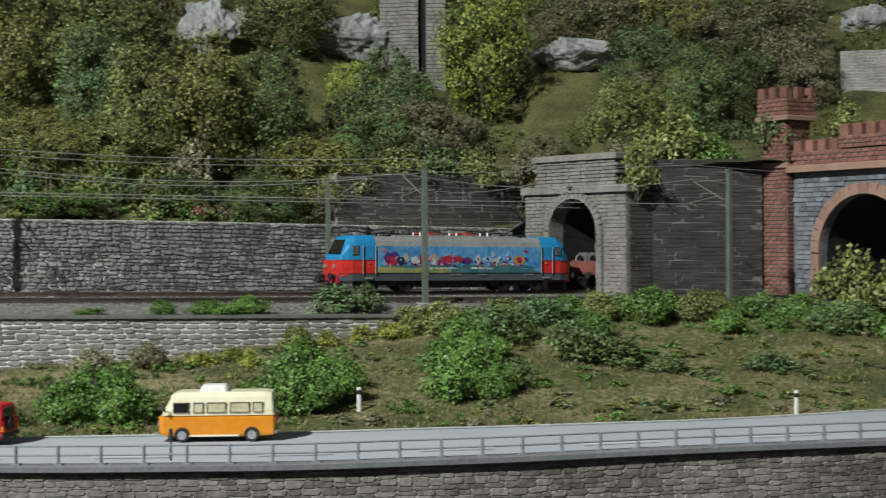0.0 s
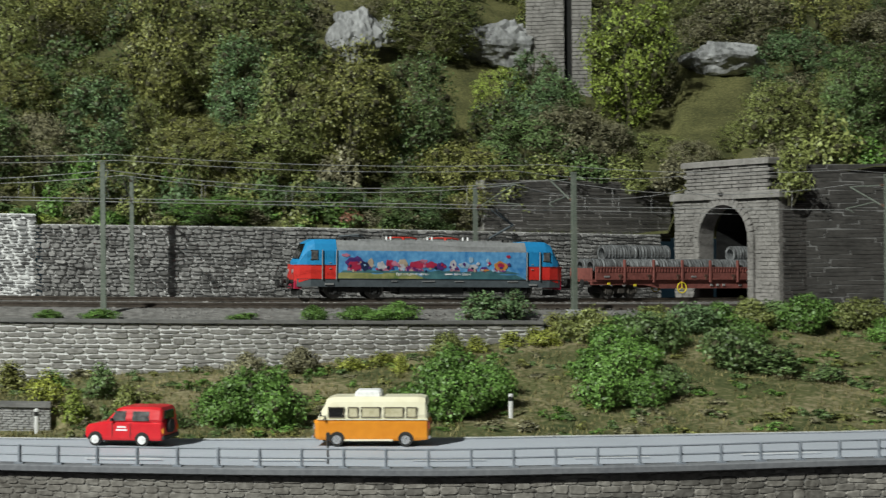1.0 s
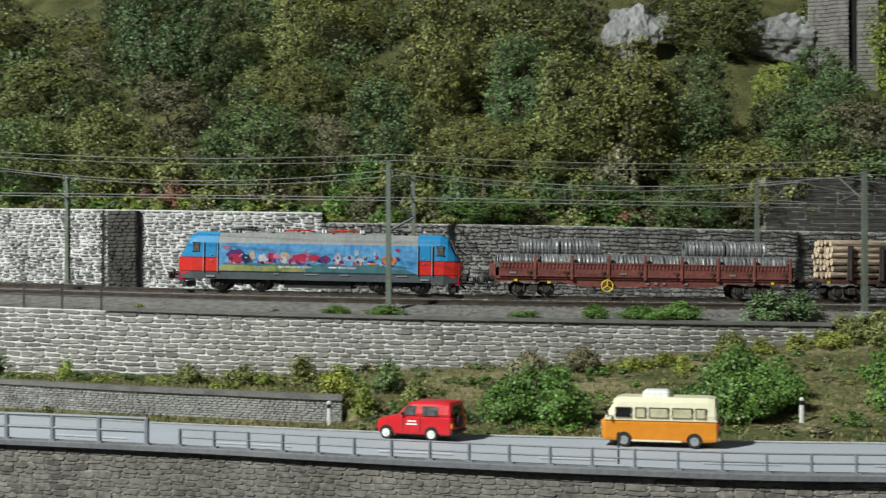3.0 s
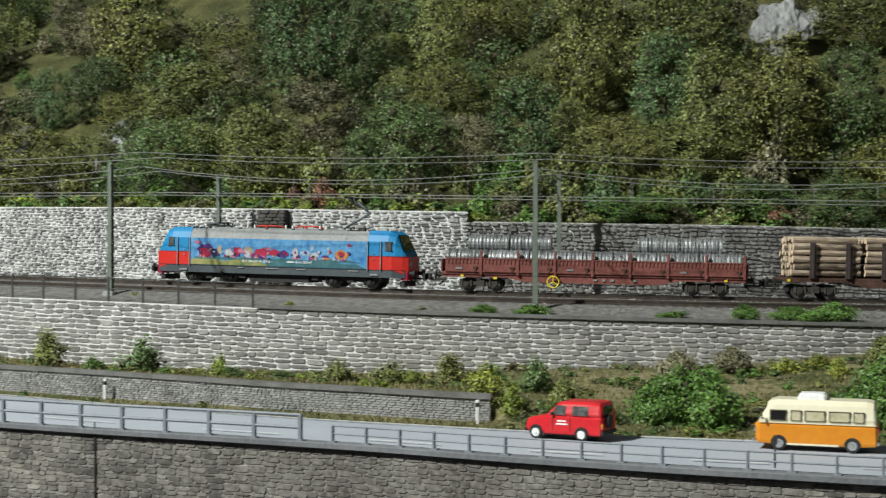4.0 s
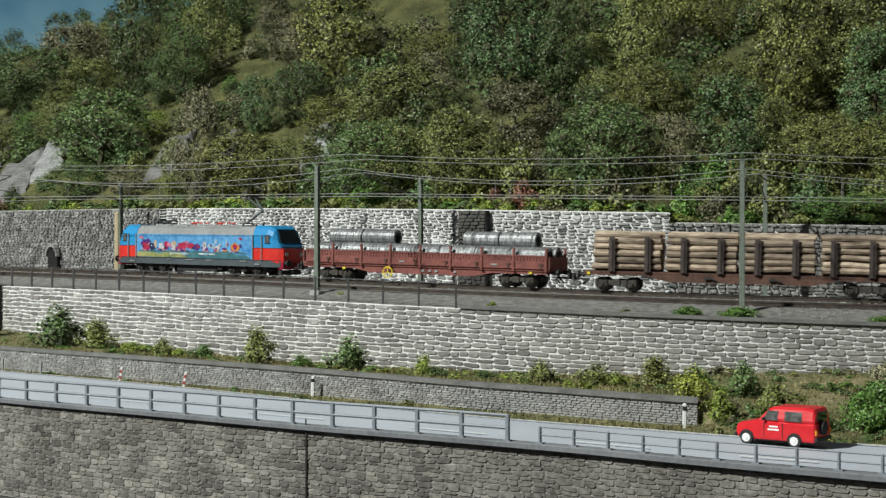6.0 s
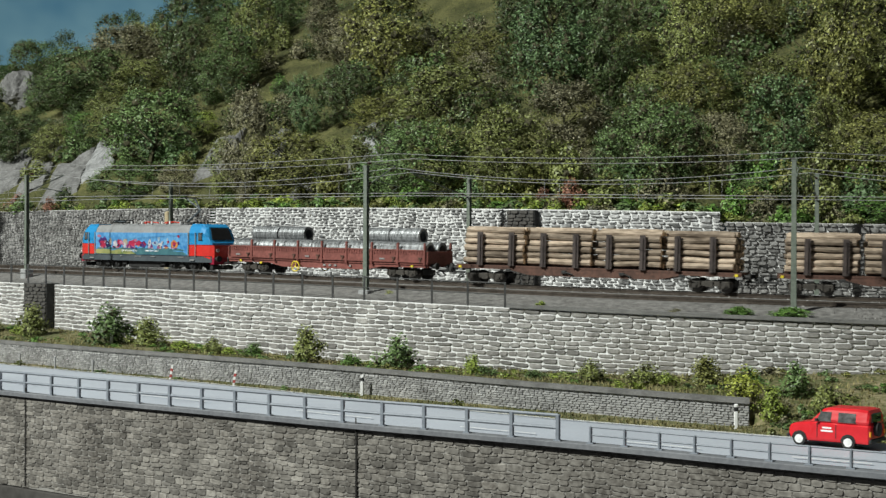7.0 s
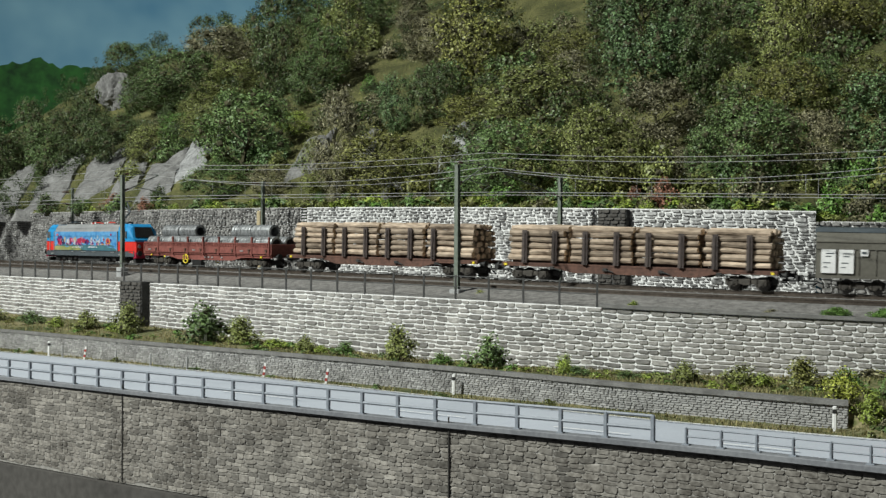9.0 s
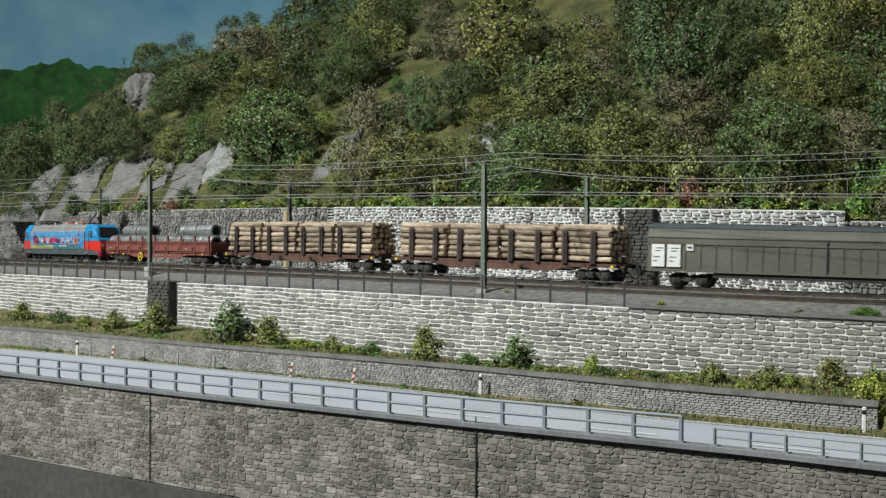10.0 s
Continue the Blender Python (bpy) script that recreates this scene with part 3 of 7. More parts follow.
COIL = mat("wire_rod_steel", grey(0.06, 0.97), grey(0.44, 0.97), 0.5, 260, 520, 0.3, metal=0.55, rnd=0.2, stretch=(4, 0.35, 0.35))
STANCHION = mat("stake_brown", (0.035, 0.027, 0.026), (0.085, 0.065, 0.06), 0.7, 70, 500, 0.2)
BARK = mat("pine_bark", (0.13, 0.095, 0.068), (0.54, 0.43, 0.33), 0.85, 55, 420, 0.6, rnd=0.45, stretch=(0.35, 1, 1))
BARKDARK = mat("brown_bark", (0.09, 0.05, 0.026), (0.34, 0.21, 0.11), 0.85, 55, 420, 0.5, rnd=0.35, stretch=(0.35, 1, 1))
LOGEND = mat("cut_wood", (0.42, 0.30, 0.20), (0.85, 0.68, 0.50), 0.85, 200, 900, 0.2, rnd=0.3)
VANGREY = mat("van_olive_grey", (0.085, 0.08, 0.066), (0.135, 0.128, 0.108), 0.6, 25, 400, 0.08)
YELLOW = mat("yellow_paint", (0.7, 0.55, 0.03), (0.8, 0.65, 0.05), 0.5, bump=0)


def disc(parent, x, y, z, r, w, name="wheel", material=None):
    """A wheel with rim, web and hub, its axle along y."""
    wheel = part(name, Build().rod((0, -w / 2, 0), (0, w / 2, 0), r * 0.82, 20).rod((0, -w / 2 - 0.0003, 0), (0, -w / 2 + 0.0008, 0), r, 20).rod((0, w / 2 - 0.0008, 0), (0, w / 2 + 0.0003, 0), r, 20).rod((0, -w / 2 - 0.0008, 0), (0, w / 2 + 0.0008, 0), r * 0.25, 10),
                 material or WHEEL, parent, m=pose(x, y, z))
    return wheel


def bogie(parent, x, base=0.021, r=0.0054, heavy=False):
    b = part("bogie", Build().box((0, 0, 0.0068), (base + 0.012, 0.012, 0.004)), BLACK, parent, m=pose(x, 0, 0))
    for y in (-0.0115, 0.0115):
        frame_b = Build().box((0, y, 0.0068), (base + 0.010, 0.0018, 0.0034), bevel=0.0004)
        for dx in (-base / 2, base / 2):
            frame_b.box((dx, y * 1.06, 0.0056), (0.0052, 0.0022, 0.0048), bevel=0.0005).rod((dx, y * 1.05, 0.0055), (dx, y * 1.22, 0.0055), 0.0015, 10)
            for k in (-0.0034, 0.0034):
                frame_b.rod((dx + k, y * 1.1, 0.004), (dx + k, y * 1.1, 0.0086), 0.0009, 8)
        frame_b.box((0, y * 1.08, 0.0066), (0.006, 0.0022, 0.0046), bevel=0.0005)
        part("side_frame", frame_b, BLACK if heavy else BOGIEGREY, b)
    for dx in (-base / 2, base / 2):
        disc(b, dx, 0.0082, r, r, 0.0028)
        disc(b, dx, -0.0082, r, r, 0.0028)
        part("axle", Build().rod((dx, -0.008, r), (dx, 0.008, r), 0.0012, 8), WHEEL, b)
    return b


def buffers(parent, x, z=0.0122):
    s = 1 if x > 0 else -1
    for y in (-0.010, 0.010):
        part("buffer", Build().rod((x, y, z), (x + s * 0.0045, y, z), 0.0016, 10).rod((x + s * 0.0045, y, z), (x + s * 0.0056, y, z), 0.0028, 14), BLACK, parent)
    part("coupling", Build().box((x + s * 0.005, 0, 0.0085), (0.012, 0.003, 0.0014), bevel=0.0004).box((x + s * 0.0105, 0, 0.0105), (0.0016, 0.009, 0.0042)).rod((x, 0.004, 0.0075), (x + s * 0.004, 0.004, 0.0045), 0.0005, 6).rod((x, -0.004, 0.0075), (x + s * 0.004, -0.004, 0.0045), 0.0005, 6), BLACK, parent)


def ring(x, w, zb, zs, wt, zt):
    """A cross-section of the locomotive's body: skirt, side, rounded shoulder, roof."""
    k = (w + wt) / 2
    return [(x, -w, zb), (x, -w, zs), (x, -k - 0.0006, (zs + zt) / 2 + 0.0005), (x, -wt, zt), (x, wt, zt), (x, k + 0.0006, (zs + zt) / 2 + 0.0005), (x, w, zs), (x, w, zb)]


def locomotive():
    t = thing("electric_locomotive", pose(0, 0, 0), "blue and red electric locomotive with a printed side and grey roof", "locomotive")
    H, W = 0.0425, 0.0170
    # grey skirt along the whole length, then the body above it
    part("skirt", Build().loft([ring(-0.1015, 0.0135, 0.0088, 0.0138, 0.0135, 0.0143), ring(-0.092, W - 0.0002, 0.0088, 0.0138, W - 0.0003, 0.0143), ring(0.092, W - 0.0002, 0.0088, 0.0138, W - 0.0003, 0.0143), ring(0.1015, 0.0135, 0.0088, 0.0138, 0.0135, 0.0143)]), LOCOGREY, t, "dark grey skirt")
    part("machine_room", Build().loft([ring(-0.073, W, 0.0144, 0.0345, 0.0128, H), ring(0.073, W, 0.0144, 0.0345, 0.0128, H)]), ROOFGREY, t, "grey roof and flank")
    for s in (-1, 1):
        cab = part("cab", Build().loft([ring(s * 0.0731, W, 0.0242, 0.0352, 0.0125, H + 0.0008), ring(s * 0.089, W, 0.0242, 0.0352, 0.0122, H + 0.0006), ring(s * 0.0945, W - 0.0008, 0.0242, 0.034, 0.0112, 0.0405), ring(s * 0.0995, W - 0.0028, 0.0242, 0.0275, 0.0125, 0.0288), ring(s * 0.1015, 0.0125, 0.0242, 0.0252, 0.0118, 0.0262)]), BLUE, t, "glossy blue cab")
        part("lower_cab", Build().loft([ring(s * 0.0731, W, 0.0144, 0.0240, W - 0.0001, 0.0243), ring(s * 0.092, W, 0.0144, 0.0240, W - 0.0001, 0.0243), ring(s * 0.0995, W - 0.0026, 0.0120, 0.0240, W - 0.0027, 0.0243), ring(s * 0.1035, 0.0120, 0.0105, 0.0236, 0.0119, 0.0243)]), RED, cab, "bright red lower cab")
        part("windscreen", Build().add([(s * 0.1003, -0.0112, 0.0292), (s * 0.1003, 0.0112, 0.0292), (s * 0.0952, 0.0098, 0.0398), (s * 0.0952, -0.0098, 0.0398), (s * 0.0975, -0.0112, 0.0285), (s * 0.0975, 0.0112, 0.0285), (s * 0.0925, 0.0098, 0.0392), (s * 0.0925, -0.0098, 0.0392)],
                                       [(0, 1, 2, 3), (7, 6, 5, 4), (0, 4, 5, 1), (1, 5, 6, 2), (2, 6, 7, 3), (3, 7, 4, 0)]), GLASS, cab, "dark windscreen")
        for y in (-1, 1):
            part("headlight", Build().rod((s * 0.1015, y * 0.0085, 0.0195), (s * 0.1042, y * 0.0085, 0.0195), 0.0018, 12), SILVER, cab)
            yy = y * (W + 0.0002)
            win = Build().box((s * 0.0893, yy, 0.0318), (0.0050, 0.0006, 0.0060), bevel=0.0002)
            part("side_window", win, CABGLASS, cab, "dark cab side window")
            part("window_frame", Build().box((s * 0.0895, yy - y * 0.0001, 0.0286), (0.0058, 0.0006, 0.0006)).box((s * 0.0895, yy - y * 0.0001, 0.0350), (0.0058, 0.0006, 0.0006)), BLACK, cab)
            part("cab_door", Build().box((s * 0.0785, yy - y * 0.0001, 0.0297), (0.0078, 0.0004, 0.0105), bevel=0.0001), BLUE, cab)
            for dx in (-0.0052, 0.0052):
                part("handrail", Build().rod((s * 0.0785 + dx, yy + y * 0.0008, 0.0140), (s * 0.0785 + dx, yy + y * 0.0008, 0.0355), 0.00045, 6), SILVER, cab, "silver handrail")
            part("door_handle", Build().box((s * 0.0778, yy + y * 0.0003, 0.0262), (0.0016, 0.0006, 0.0005)).box((s * 0.0778, yy + y * 0.0003, 0.0222), (0.0016, 0.0006, 0.0005)), SILVER, cab)
            part("step", Build().box((s * 0.0785, yy, 0.0108), (0.0062, 0.0012, 0.0012)), SILVER, cab)
        part("bumper", Build().box((s * 0.1005, 0, 0.0105), (0.006, 0.026, 0.0066), bevel=0.0008), CRIMSON, t, "crimson bumper beam")
        part("snow_plough", Build().box((s * 0.099, 0, 0.0045), (0.004, 0.024, 0.004), bevel=0.0006), BLACK, t)
        bogie(t, s * 0.0585, 0.030, 0.0072, True)
    # the printed flanks: sky, meadow and soft blobs of colour
    sky = mat("printed_sky", (0.03, 0.17, 0.42), (0.16, 0.40, 0.66), 0.4, 60, 300, 0.0)
    meadow = mat("printed_meadow", (0.10, 0.16, 0.05), (0.42, 0.38, 0.16), 0.4, 50, 250, 0.0)
    dusk = mat("printed_blue_green", (0.03, 0.10, 0.13), (0.08, 0.20, 0.22), 0.4, 50, 250, 0.0)
    crowd = mat("printed_crowd", (0.04, 0.015, 0.12), (0.62, 0.40, 0.42), 0.4, 260, 700, 0.0, mid=(0.26, 0.03, 0.13))
    inks = {k: mat("print_" + k, tuple(c * 0.6 for c in v), v, 0.4, 120, 400, 0.0) for k, v in dict(purple=(0.10, 0.04, 0.20), red=(0.45, 0.03, 0.08), pink=(0.55, 0.20, 0.30), cream=(0.50, 0.40, 0.30), dark=(0.02, 0.03, 0.09), white=(0.6, 0.58, 0.62), orange=(0.60, 0.26, 0.07), pale=(0.35, 0.50, 0.65)).items()}
    for y in (-1, 1):
        yy = y * (W + 0.0002)
        panel = part("printed_panel", Build().box((0, yy, 0.0249), (0.1455, 0.0004, 0.0205)), sky, t, "printed sky-blue side panel")

        def flat(name, pts, layer, ink):
            a = [(px, yy + y * (0.0003 + 0.00012 * layer), pz) for px, pz in pts]
            k = [(px, yy, pz) for px, pz in pts]
            n = len(a)
            part(name, Build().add(a + k, [tuple(range(n))] + [(i, (i + 1) % n, n + (i + 1) % n, n + i) for i in range(n)]), ink, panel)

        flat("print_meadow", [(0.0722, 0.0149), (0.0722, 0.0185)] + [(0.068 - 0.0058 * k, 0.0196 + 0.0016 * math.sin(k * 1.1)) for k in range(10)] + [(0.005, 0.0149)], 1, meadow)
        flat("print_meadow", [(0.008, 0.0149)] + [(0.010 - 0.0062 * k, 0.0192 + 0.0014 * math.sin(k * 0.9 + 1)) for k in range(13)] + [(-0.0722, 0.0149)], 1, dusk)

        def blob(x, z, rx, rz, ink, layer):
            flat("print_shape", [(x + rx * math.cos(0.4488 * k) * (1 + 0.18 * math.sin(5.3 * k + x * 900)), z + rz * math.sin(0.4488 * k) * (1 + 0.2 * math.cos(4.1 * k + x * 700))) for k in range(14)], layer, inks[ink])

        for x, z, rx, rz, ink, layer in ((0.0665, 0.0318, 0.003, 0.0012, "pink", 2), (0.0590, 0.0258, 0.0062, 0.0052, "purple", 2), (0.0600, 0.0240, 0.0048, 0.0035, "red", 3), (0.0520, 0.0238, 0.0030, 0.0034, "dark", 3), (0.0480, 0.0262, 0.0026, 0.0032, "cream", 2), (0.0400, 0.0243, 0.0034, 0.0030, "white", 2),
                                         (0.0335, 0.0252, 0.0034, 0.0036, "red", 2), (0.0300, 0.0260, 0.0020, 0.0020, "pink", 3)):
            blob(x * y, z, rx, rz, ink, layer)
        for x, z, rx, rz, ink, layer in ((0.0235, 0.0256, 0.0032, 0.0038, "cream", 2), (0.0245, 0.0235, 0.0026, 0.0024, "white", 3), (0.0125, 0.0253, 0.0070, 0.0026, "red", 2), (0.0080, 0.0278, 0.0030, 0.0014, "pink", 2), (0.0020, 0.0252, 0.0040, 0.0024, "red", 3), (-0.0055, 0.0242, 0.0038, 0.0028, "purple", 2),
                                         (-0.0150, 0.0252, 0.0030, 0.0036, "white", 2), (-0.0240, 0.0252, 0.0045, 0.0022, "pale", 2)):
            blob(x * y, z, rx, rz, ink, layer)
        for x, z, rx, rz, ink, layer in ((-0.0305, 0.0240, 0.0040, 0.0018, "white", 2), (-0.0395, 0.0222, 0.0028, 0.0020, "purple", 2), (-0.0400, 0.0215, 0.0034, 0.0008, "orange", 3), (-0.0525, 0.0248, 0.0050, 0.0034, "orange", 2), (-0.0525, 0.0252, 0.0026, 0.0018, "red", 3), (-0.0290, 0.0292, 0.0022, 0.0022, "pale", 2),
                                         (-0.0420, 0.0288, 0.0014, 0.0014, "pale", 2), (-0.0585, 0.0318, 0.0018, 0.0011, "red", 2)):
            blob(x * y, z, rx, rz, ink, layer)
        flat("print_ridge", [(0.070, 0.0192)] + [(0.068 - 0.0045 * k, 0.0208 + 0.0008 * math.sin(k * 2.1) + 0.0005 * math.sin(k * 5.3)) for k in range(30)] + [(-0.068, 0.0190)], 1.5, dusk)
        mix = random.Random(12)
        for x0, n, tall in ((0.0655, 7, 0.0062), (0.0420, 5, 0.0040), (0.0265, 12, 0.0048), (-0.0125, 5, 0.0052), (-0.0260, 5, 0.0030), (-0.0470, 6, 0.0050)):
            flat("print_crowd", [(x0 * y, 0.0206)] + [(y * (x0 - 0.0016 * k - mix.uniform(0, 0.0008)), 0.0212 + tall * math.sin(3.1416 * (k + 0.7) / (n + 0.6)) * mix.uniform(0.65, 1.1)) for k in range(n)] + [(y * (x0 - 0.0016 * n), 0.0206)], 1.8, crowd)
        for k in range(44):
            blob(0.066 - 0.0029 * k + mix.uniform(-0.001, 0.001), mix.uniform(0.0205, 0.0268), mix.uniform(0.0006, 0.0015), mix.uniform(0.0005, 0.0013), mix.choice(("red", "pink", "purple", "dark", "white", "cream", "purple", "pale")), 4 + k % 2)
        # the slogan, with plain bars where it cannot be read
        for words, x in (("Egal, wie gut du fährst -", 0.0290), ("fährt Güter!", -0.0155)):
            cu = bpy.data.curves.new("slogan", "FONT")
            cu.body, cu.size, cu.shear, cu.offset = words, 0.0027, 0.25, 0.00002
            cu.materials.append(WHITEPAINT)
            ob = new("slogan", cu)
            ob.parent = panel
            if y > 0:
                ob.matrix_basis = pose(x, yy + 0.0009, 0.0176, 90, 0, 180)
            else:
                ob.matrix_basis = pose(-x, yy - 0.0009, 0.0176, 90, 0, 0)
        part("slogan_bar", Build().box((-0.0115 * y, yy + y * 0.0007, 0.0184), (0.0058, 0.0002, 0.0010)), WHITEPAINT, panel)
        for x, w in ((-0.062, 0.008), (-0.020, 0.007), (0.004, 0.010), (0.030, 0.004)):
            part("lettering_bar", Build().box((x, yy + y * 0.0001, 0.0131), (w, 0.0005, 0.0006)), SILVER, t)
    # roof: ribs, cables, insulators, pantographs
    for x in (-0.045, -0.022, 0.0, 0.022, 0.045):
        part("roof_panel", Build().box((x, 0, H + 0.0004), (0.020, 0.024, 0.0012), bevel=0.0004), ROOFGREY, t)
    for x in (-0.015, 0.018):
        part("roof_cable", Build().tube([(x - 0.012, -0.008, H + 0.002), (x - 0.006, -0.006, H + 0.0028), (x + 0.006, -0.006, H + 0.0028), (x + 0.012, -0.008, H + 0.002)], 0.0006).rod((x, -0.002, H), (x, -0.002, H + 0.003), 0.0012, 8), INSULATOR, t, "red roof cable")
    for x in (-0.030, -0.002, 0.030):
        part("insulator", Build().rod((x, -0.006, H), (x, -0.006, H + 0.0035), 0.0008, 8).rod((x, 0.006, H), (x, 0.006, H + 0.0035), 0.0008, 8), WHITEPAINT, t)
    for s, up in ((1, 0.0), (-1, 1.0)):
        x = s * 0.056
        pan = part("pantograph", Build().box((x, 0, H + 0.0022), (0.018, 0.013, 0.0008)).rod((x - 0.006, -0.006, H), (x - 0.006, -0.006, H + 0.0022), 0.0008).rod((x + 0.006, 0.006, H), (x + 0.006, 0.006, H + 0.0022), 0.0008).rod((x - 0.006, 0.006, H), (x - 0.006, 0.006, H + 0.0022), 0.0008).rod((x + 0.006, -0.006, H), (x + 0.006, -0.006, H + 0.0022), 0.0008), BLACK, t)
        knee = (x + s * 0.012, 0, H + 0.003 + 0.0105 * up)
        head = (x - s * 0.004, 0, H + 0.0045 + 0.0205 * up)
        part("lower_arm", Build().rod((x - s * 0.007, 0, H + 0.003), knee, 0.0009), LOCOGREY, pan)
        part("upper_arm", Build().rod(knee, (head[0], -0.005, head[2]), 0.0007).rod(knee, (head[0], 0.005, head[2]), 0.0007), LOCOGREY, pan)
        part("contact_strip", Build().box((head[0] - 0.0015, 0, head[2]), (0.0009, 0.020, 0.0008)).box((head[0] + 0.0015, 0, head[2]), (0.0009, 0.020, 0.0008)).rod((head[0], -0.010, head[2]), (head[0], -0.0125, head[2] - 0.0022), 0.0004).rod((head[0], 0.010, head[2]), (head[0], 0.0125, head[2] - 0.0022), 0.0004), BLACK, pan)
    part("transformer", Build().box((0, 0, 0.0062), (0.050, 0.026, 0.0062), bevel=0.001), BLACK, t)
    for x in (-0.030, 0.030):
        part("equipment_box", Build().box((x, 0, 0.0072), (0.006, 0.028, 0.004), bevel=0.0006), BLACK, t)
    buffers(t, 0.1025), buffers(t, -0.1025)
    return t


def coil_mesh(r, l, seed):
    """A ring of wire rod: an open roll with uneven turns."""
    rng, n, turns = random.Random(seed), 18, 22
    secs = []
    for k in range(turns + 1):
        x = -l / 2 + l * k / turns
        rr = r * (1 + rng.uniform(-0.035, 0.03) + (0.02 if k % 2 else -0.02))
        secs.append([(x, rr * math.cos(6.2832 * i / n), rr * math.sin(6.2832 * i / n)) for i in range(n)])
    inner = [[(x, r * 0.66 * math.cos(6.2832 * i / n), r * 0.66 * math.sin(6.2832 * i / n)) for i in range(n)] for x in (l / 2, -l / 2)]
    b = Build().loft(secs + inner, caps=False)
    m = len(secs) + 1
    b.f += [(m * n + i, m * n + (i + 1) % n, (i + 1) % n, i) for i in range(n)]
    return b


def stake_wagon():
    t = thing("flat_wagon", pose(0, 0, 0), "oxide-red flat wagon with low side boards loaded with steel wire coils", "wagon")
    L, W = 0.218, 0.0165
    part("floor", Build().box((0, 0, 0.0140), (L, 2 * W, 0.0020)), WAGONRED, t)
    for y in (-1, 1):
        sill = Build().loft([[(x, y * (W - 0.001), 0.0132), (x, y * (W - 0.001), zb), (x, y * (W - 0.003), zb), (x, y * (W - 0.003), 0.0132)] for x, zb in ((-L / 2, 0.0108), (-0.062, 0.0108), (-0.046, 0.0078), (0.046, 0.0078), (0.062, 0.0108), (L / 2, 0.0108))])
        part("side_sill", sill, WAGONRED, t)
        n = 8
        for k in range(n):
            x0 = -L / 2 + 0.002 + k * (L - 0.004) / n
            w = (L - 0.004) / n
            board = part("side_board", Build().box((x0 + w / 2, y * W, 0.0195), (w - 0.0016, 0.0012, 0.0095), bevel=0.0002), WAGONRED, t)
            ribs = Build().box((x0 + w / 2, y * (W + 0.0008), 0.0244), (w - 0.0016, 0.0008, 0.0009)).box((x0 + w / 2, y * (W + 0.0008), 0.0152), (w - 0.0016, 0.0008, 0.0009))
            for j in range(9):
                ribs.box((x0 + w * (j + 1) / 10, y * (W + 0.0008), 0.0224), (0.0009, 0.0008, 0.0030))
            part("board_ribs", ribs, WAGONRED, board)
            part("latch", Build().box((x0 + w * 0.16, y * (W + 0.001), 0.0182), (0.0032, 0.0010, 0.0014)).box((x0 + w * 0.16, y * (W + 0.001), 0.0165), (0.0014, 0.0010, 0.0034)), RUSTBROWN, board)
            part("stake", Build().box((x0, y * (W + 0.0006), 0.0215), (0.0019, 0.0020, 0.0175), bevel=0.0003), WAGONRED, t)
            if k % 3 == 1:
                part("lettering_bar", Build().box((x0 + w * 0.6, y * (W + 0.0009), 0.0172), (0.0048, 0.0005, 0.0013)), SILVER, board)
        for x in (-0.014, -0.008, -0.002, -0.030, 0.070):
            part("plate", Build().box((x, y * (W - 0.0004), 0.0105), (0.0024, 0.0006, 0.0016)), SILVER if x < 0 else YELLOW, t)
        for x in (-0.094, 0.094):
            part("plate", Build().box((x, y * (W - 0.0002), 0.0118), (0.0022, 0.0008, 0.0016)), YELLOW, t)
        part("brake_wheel", Build().tube([(0.028 + 0.0042 * math.cos(0.3927 * k), y * (W + 0.0022), 0.0085 + 0.0042 * math.sin(0.3927 * k)) for k in range(17)], 0.0005).rod((0.028, y * (W + 0.0022), 0.0085), (0.028, y * (W + 0.0022), 0.0127), 0.0004).rod((0.028, y * (W + 0.0022), 0.0085), (0.0244, y * (W + 0.0022), 0.0064), 0.0004).rod((0.028, y * (W + 0.0022), 0.0085), (0.0316, y * (W + 0.0022), 0.0064), 0.0004), YELLOW, t, "yellow brake handwheel")
    for x in (-L / 2, L / 2):
        part("end_board", Build().box((x, 0, 0.0192), (0.0014, 2 * W, 0.0090), bevel=0.0003), WAGONRED, t)
        bogie(t, x * 0.74, 0.0205, 0.0053)
        buffers(t, x)
    return t


def coil_load(wagon):
    """Coils lying on the wagon: two rows below, two short rows on top."""
    meshes = [coil_mesh(0.0066, 0.0296, k).data("wire_coil", COIL, False) for k in range(3)]
    spots = [(-0.0909 + 0.0303 * k, y, 0.0243) for k in range(7) for y in (-0.0078, 0.0078)] + [(x, 0.0, 0.0352) for x in (0.0760, 0.0450, -0.0465, -0.0775)]
    for k, (x, y, z) in enumerate(spots):
        part("wire_coil", meshes[k % 3], None, wagon, "grey coil of steel wire rod", m=pose(x, y, z, k * 41, 0, 0))


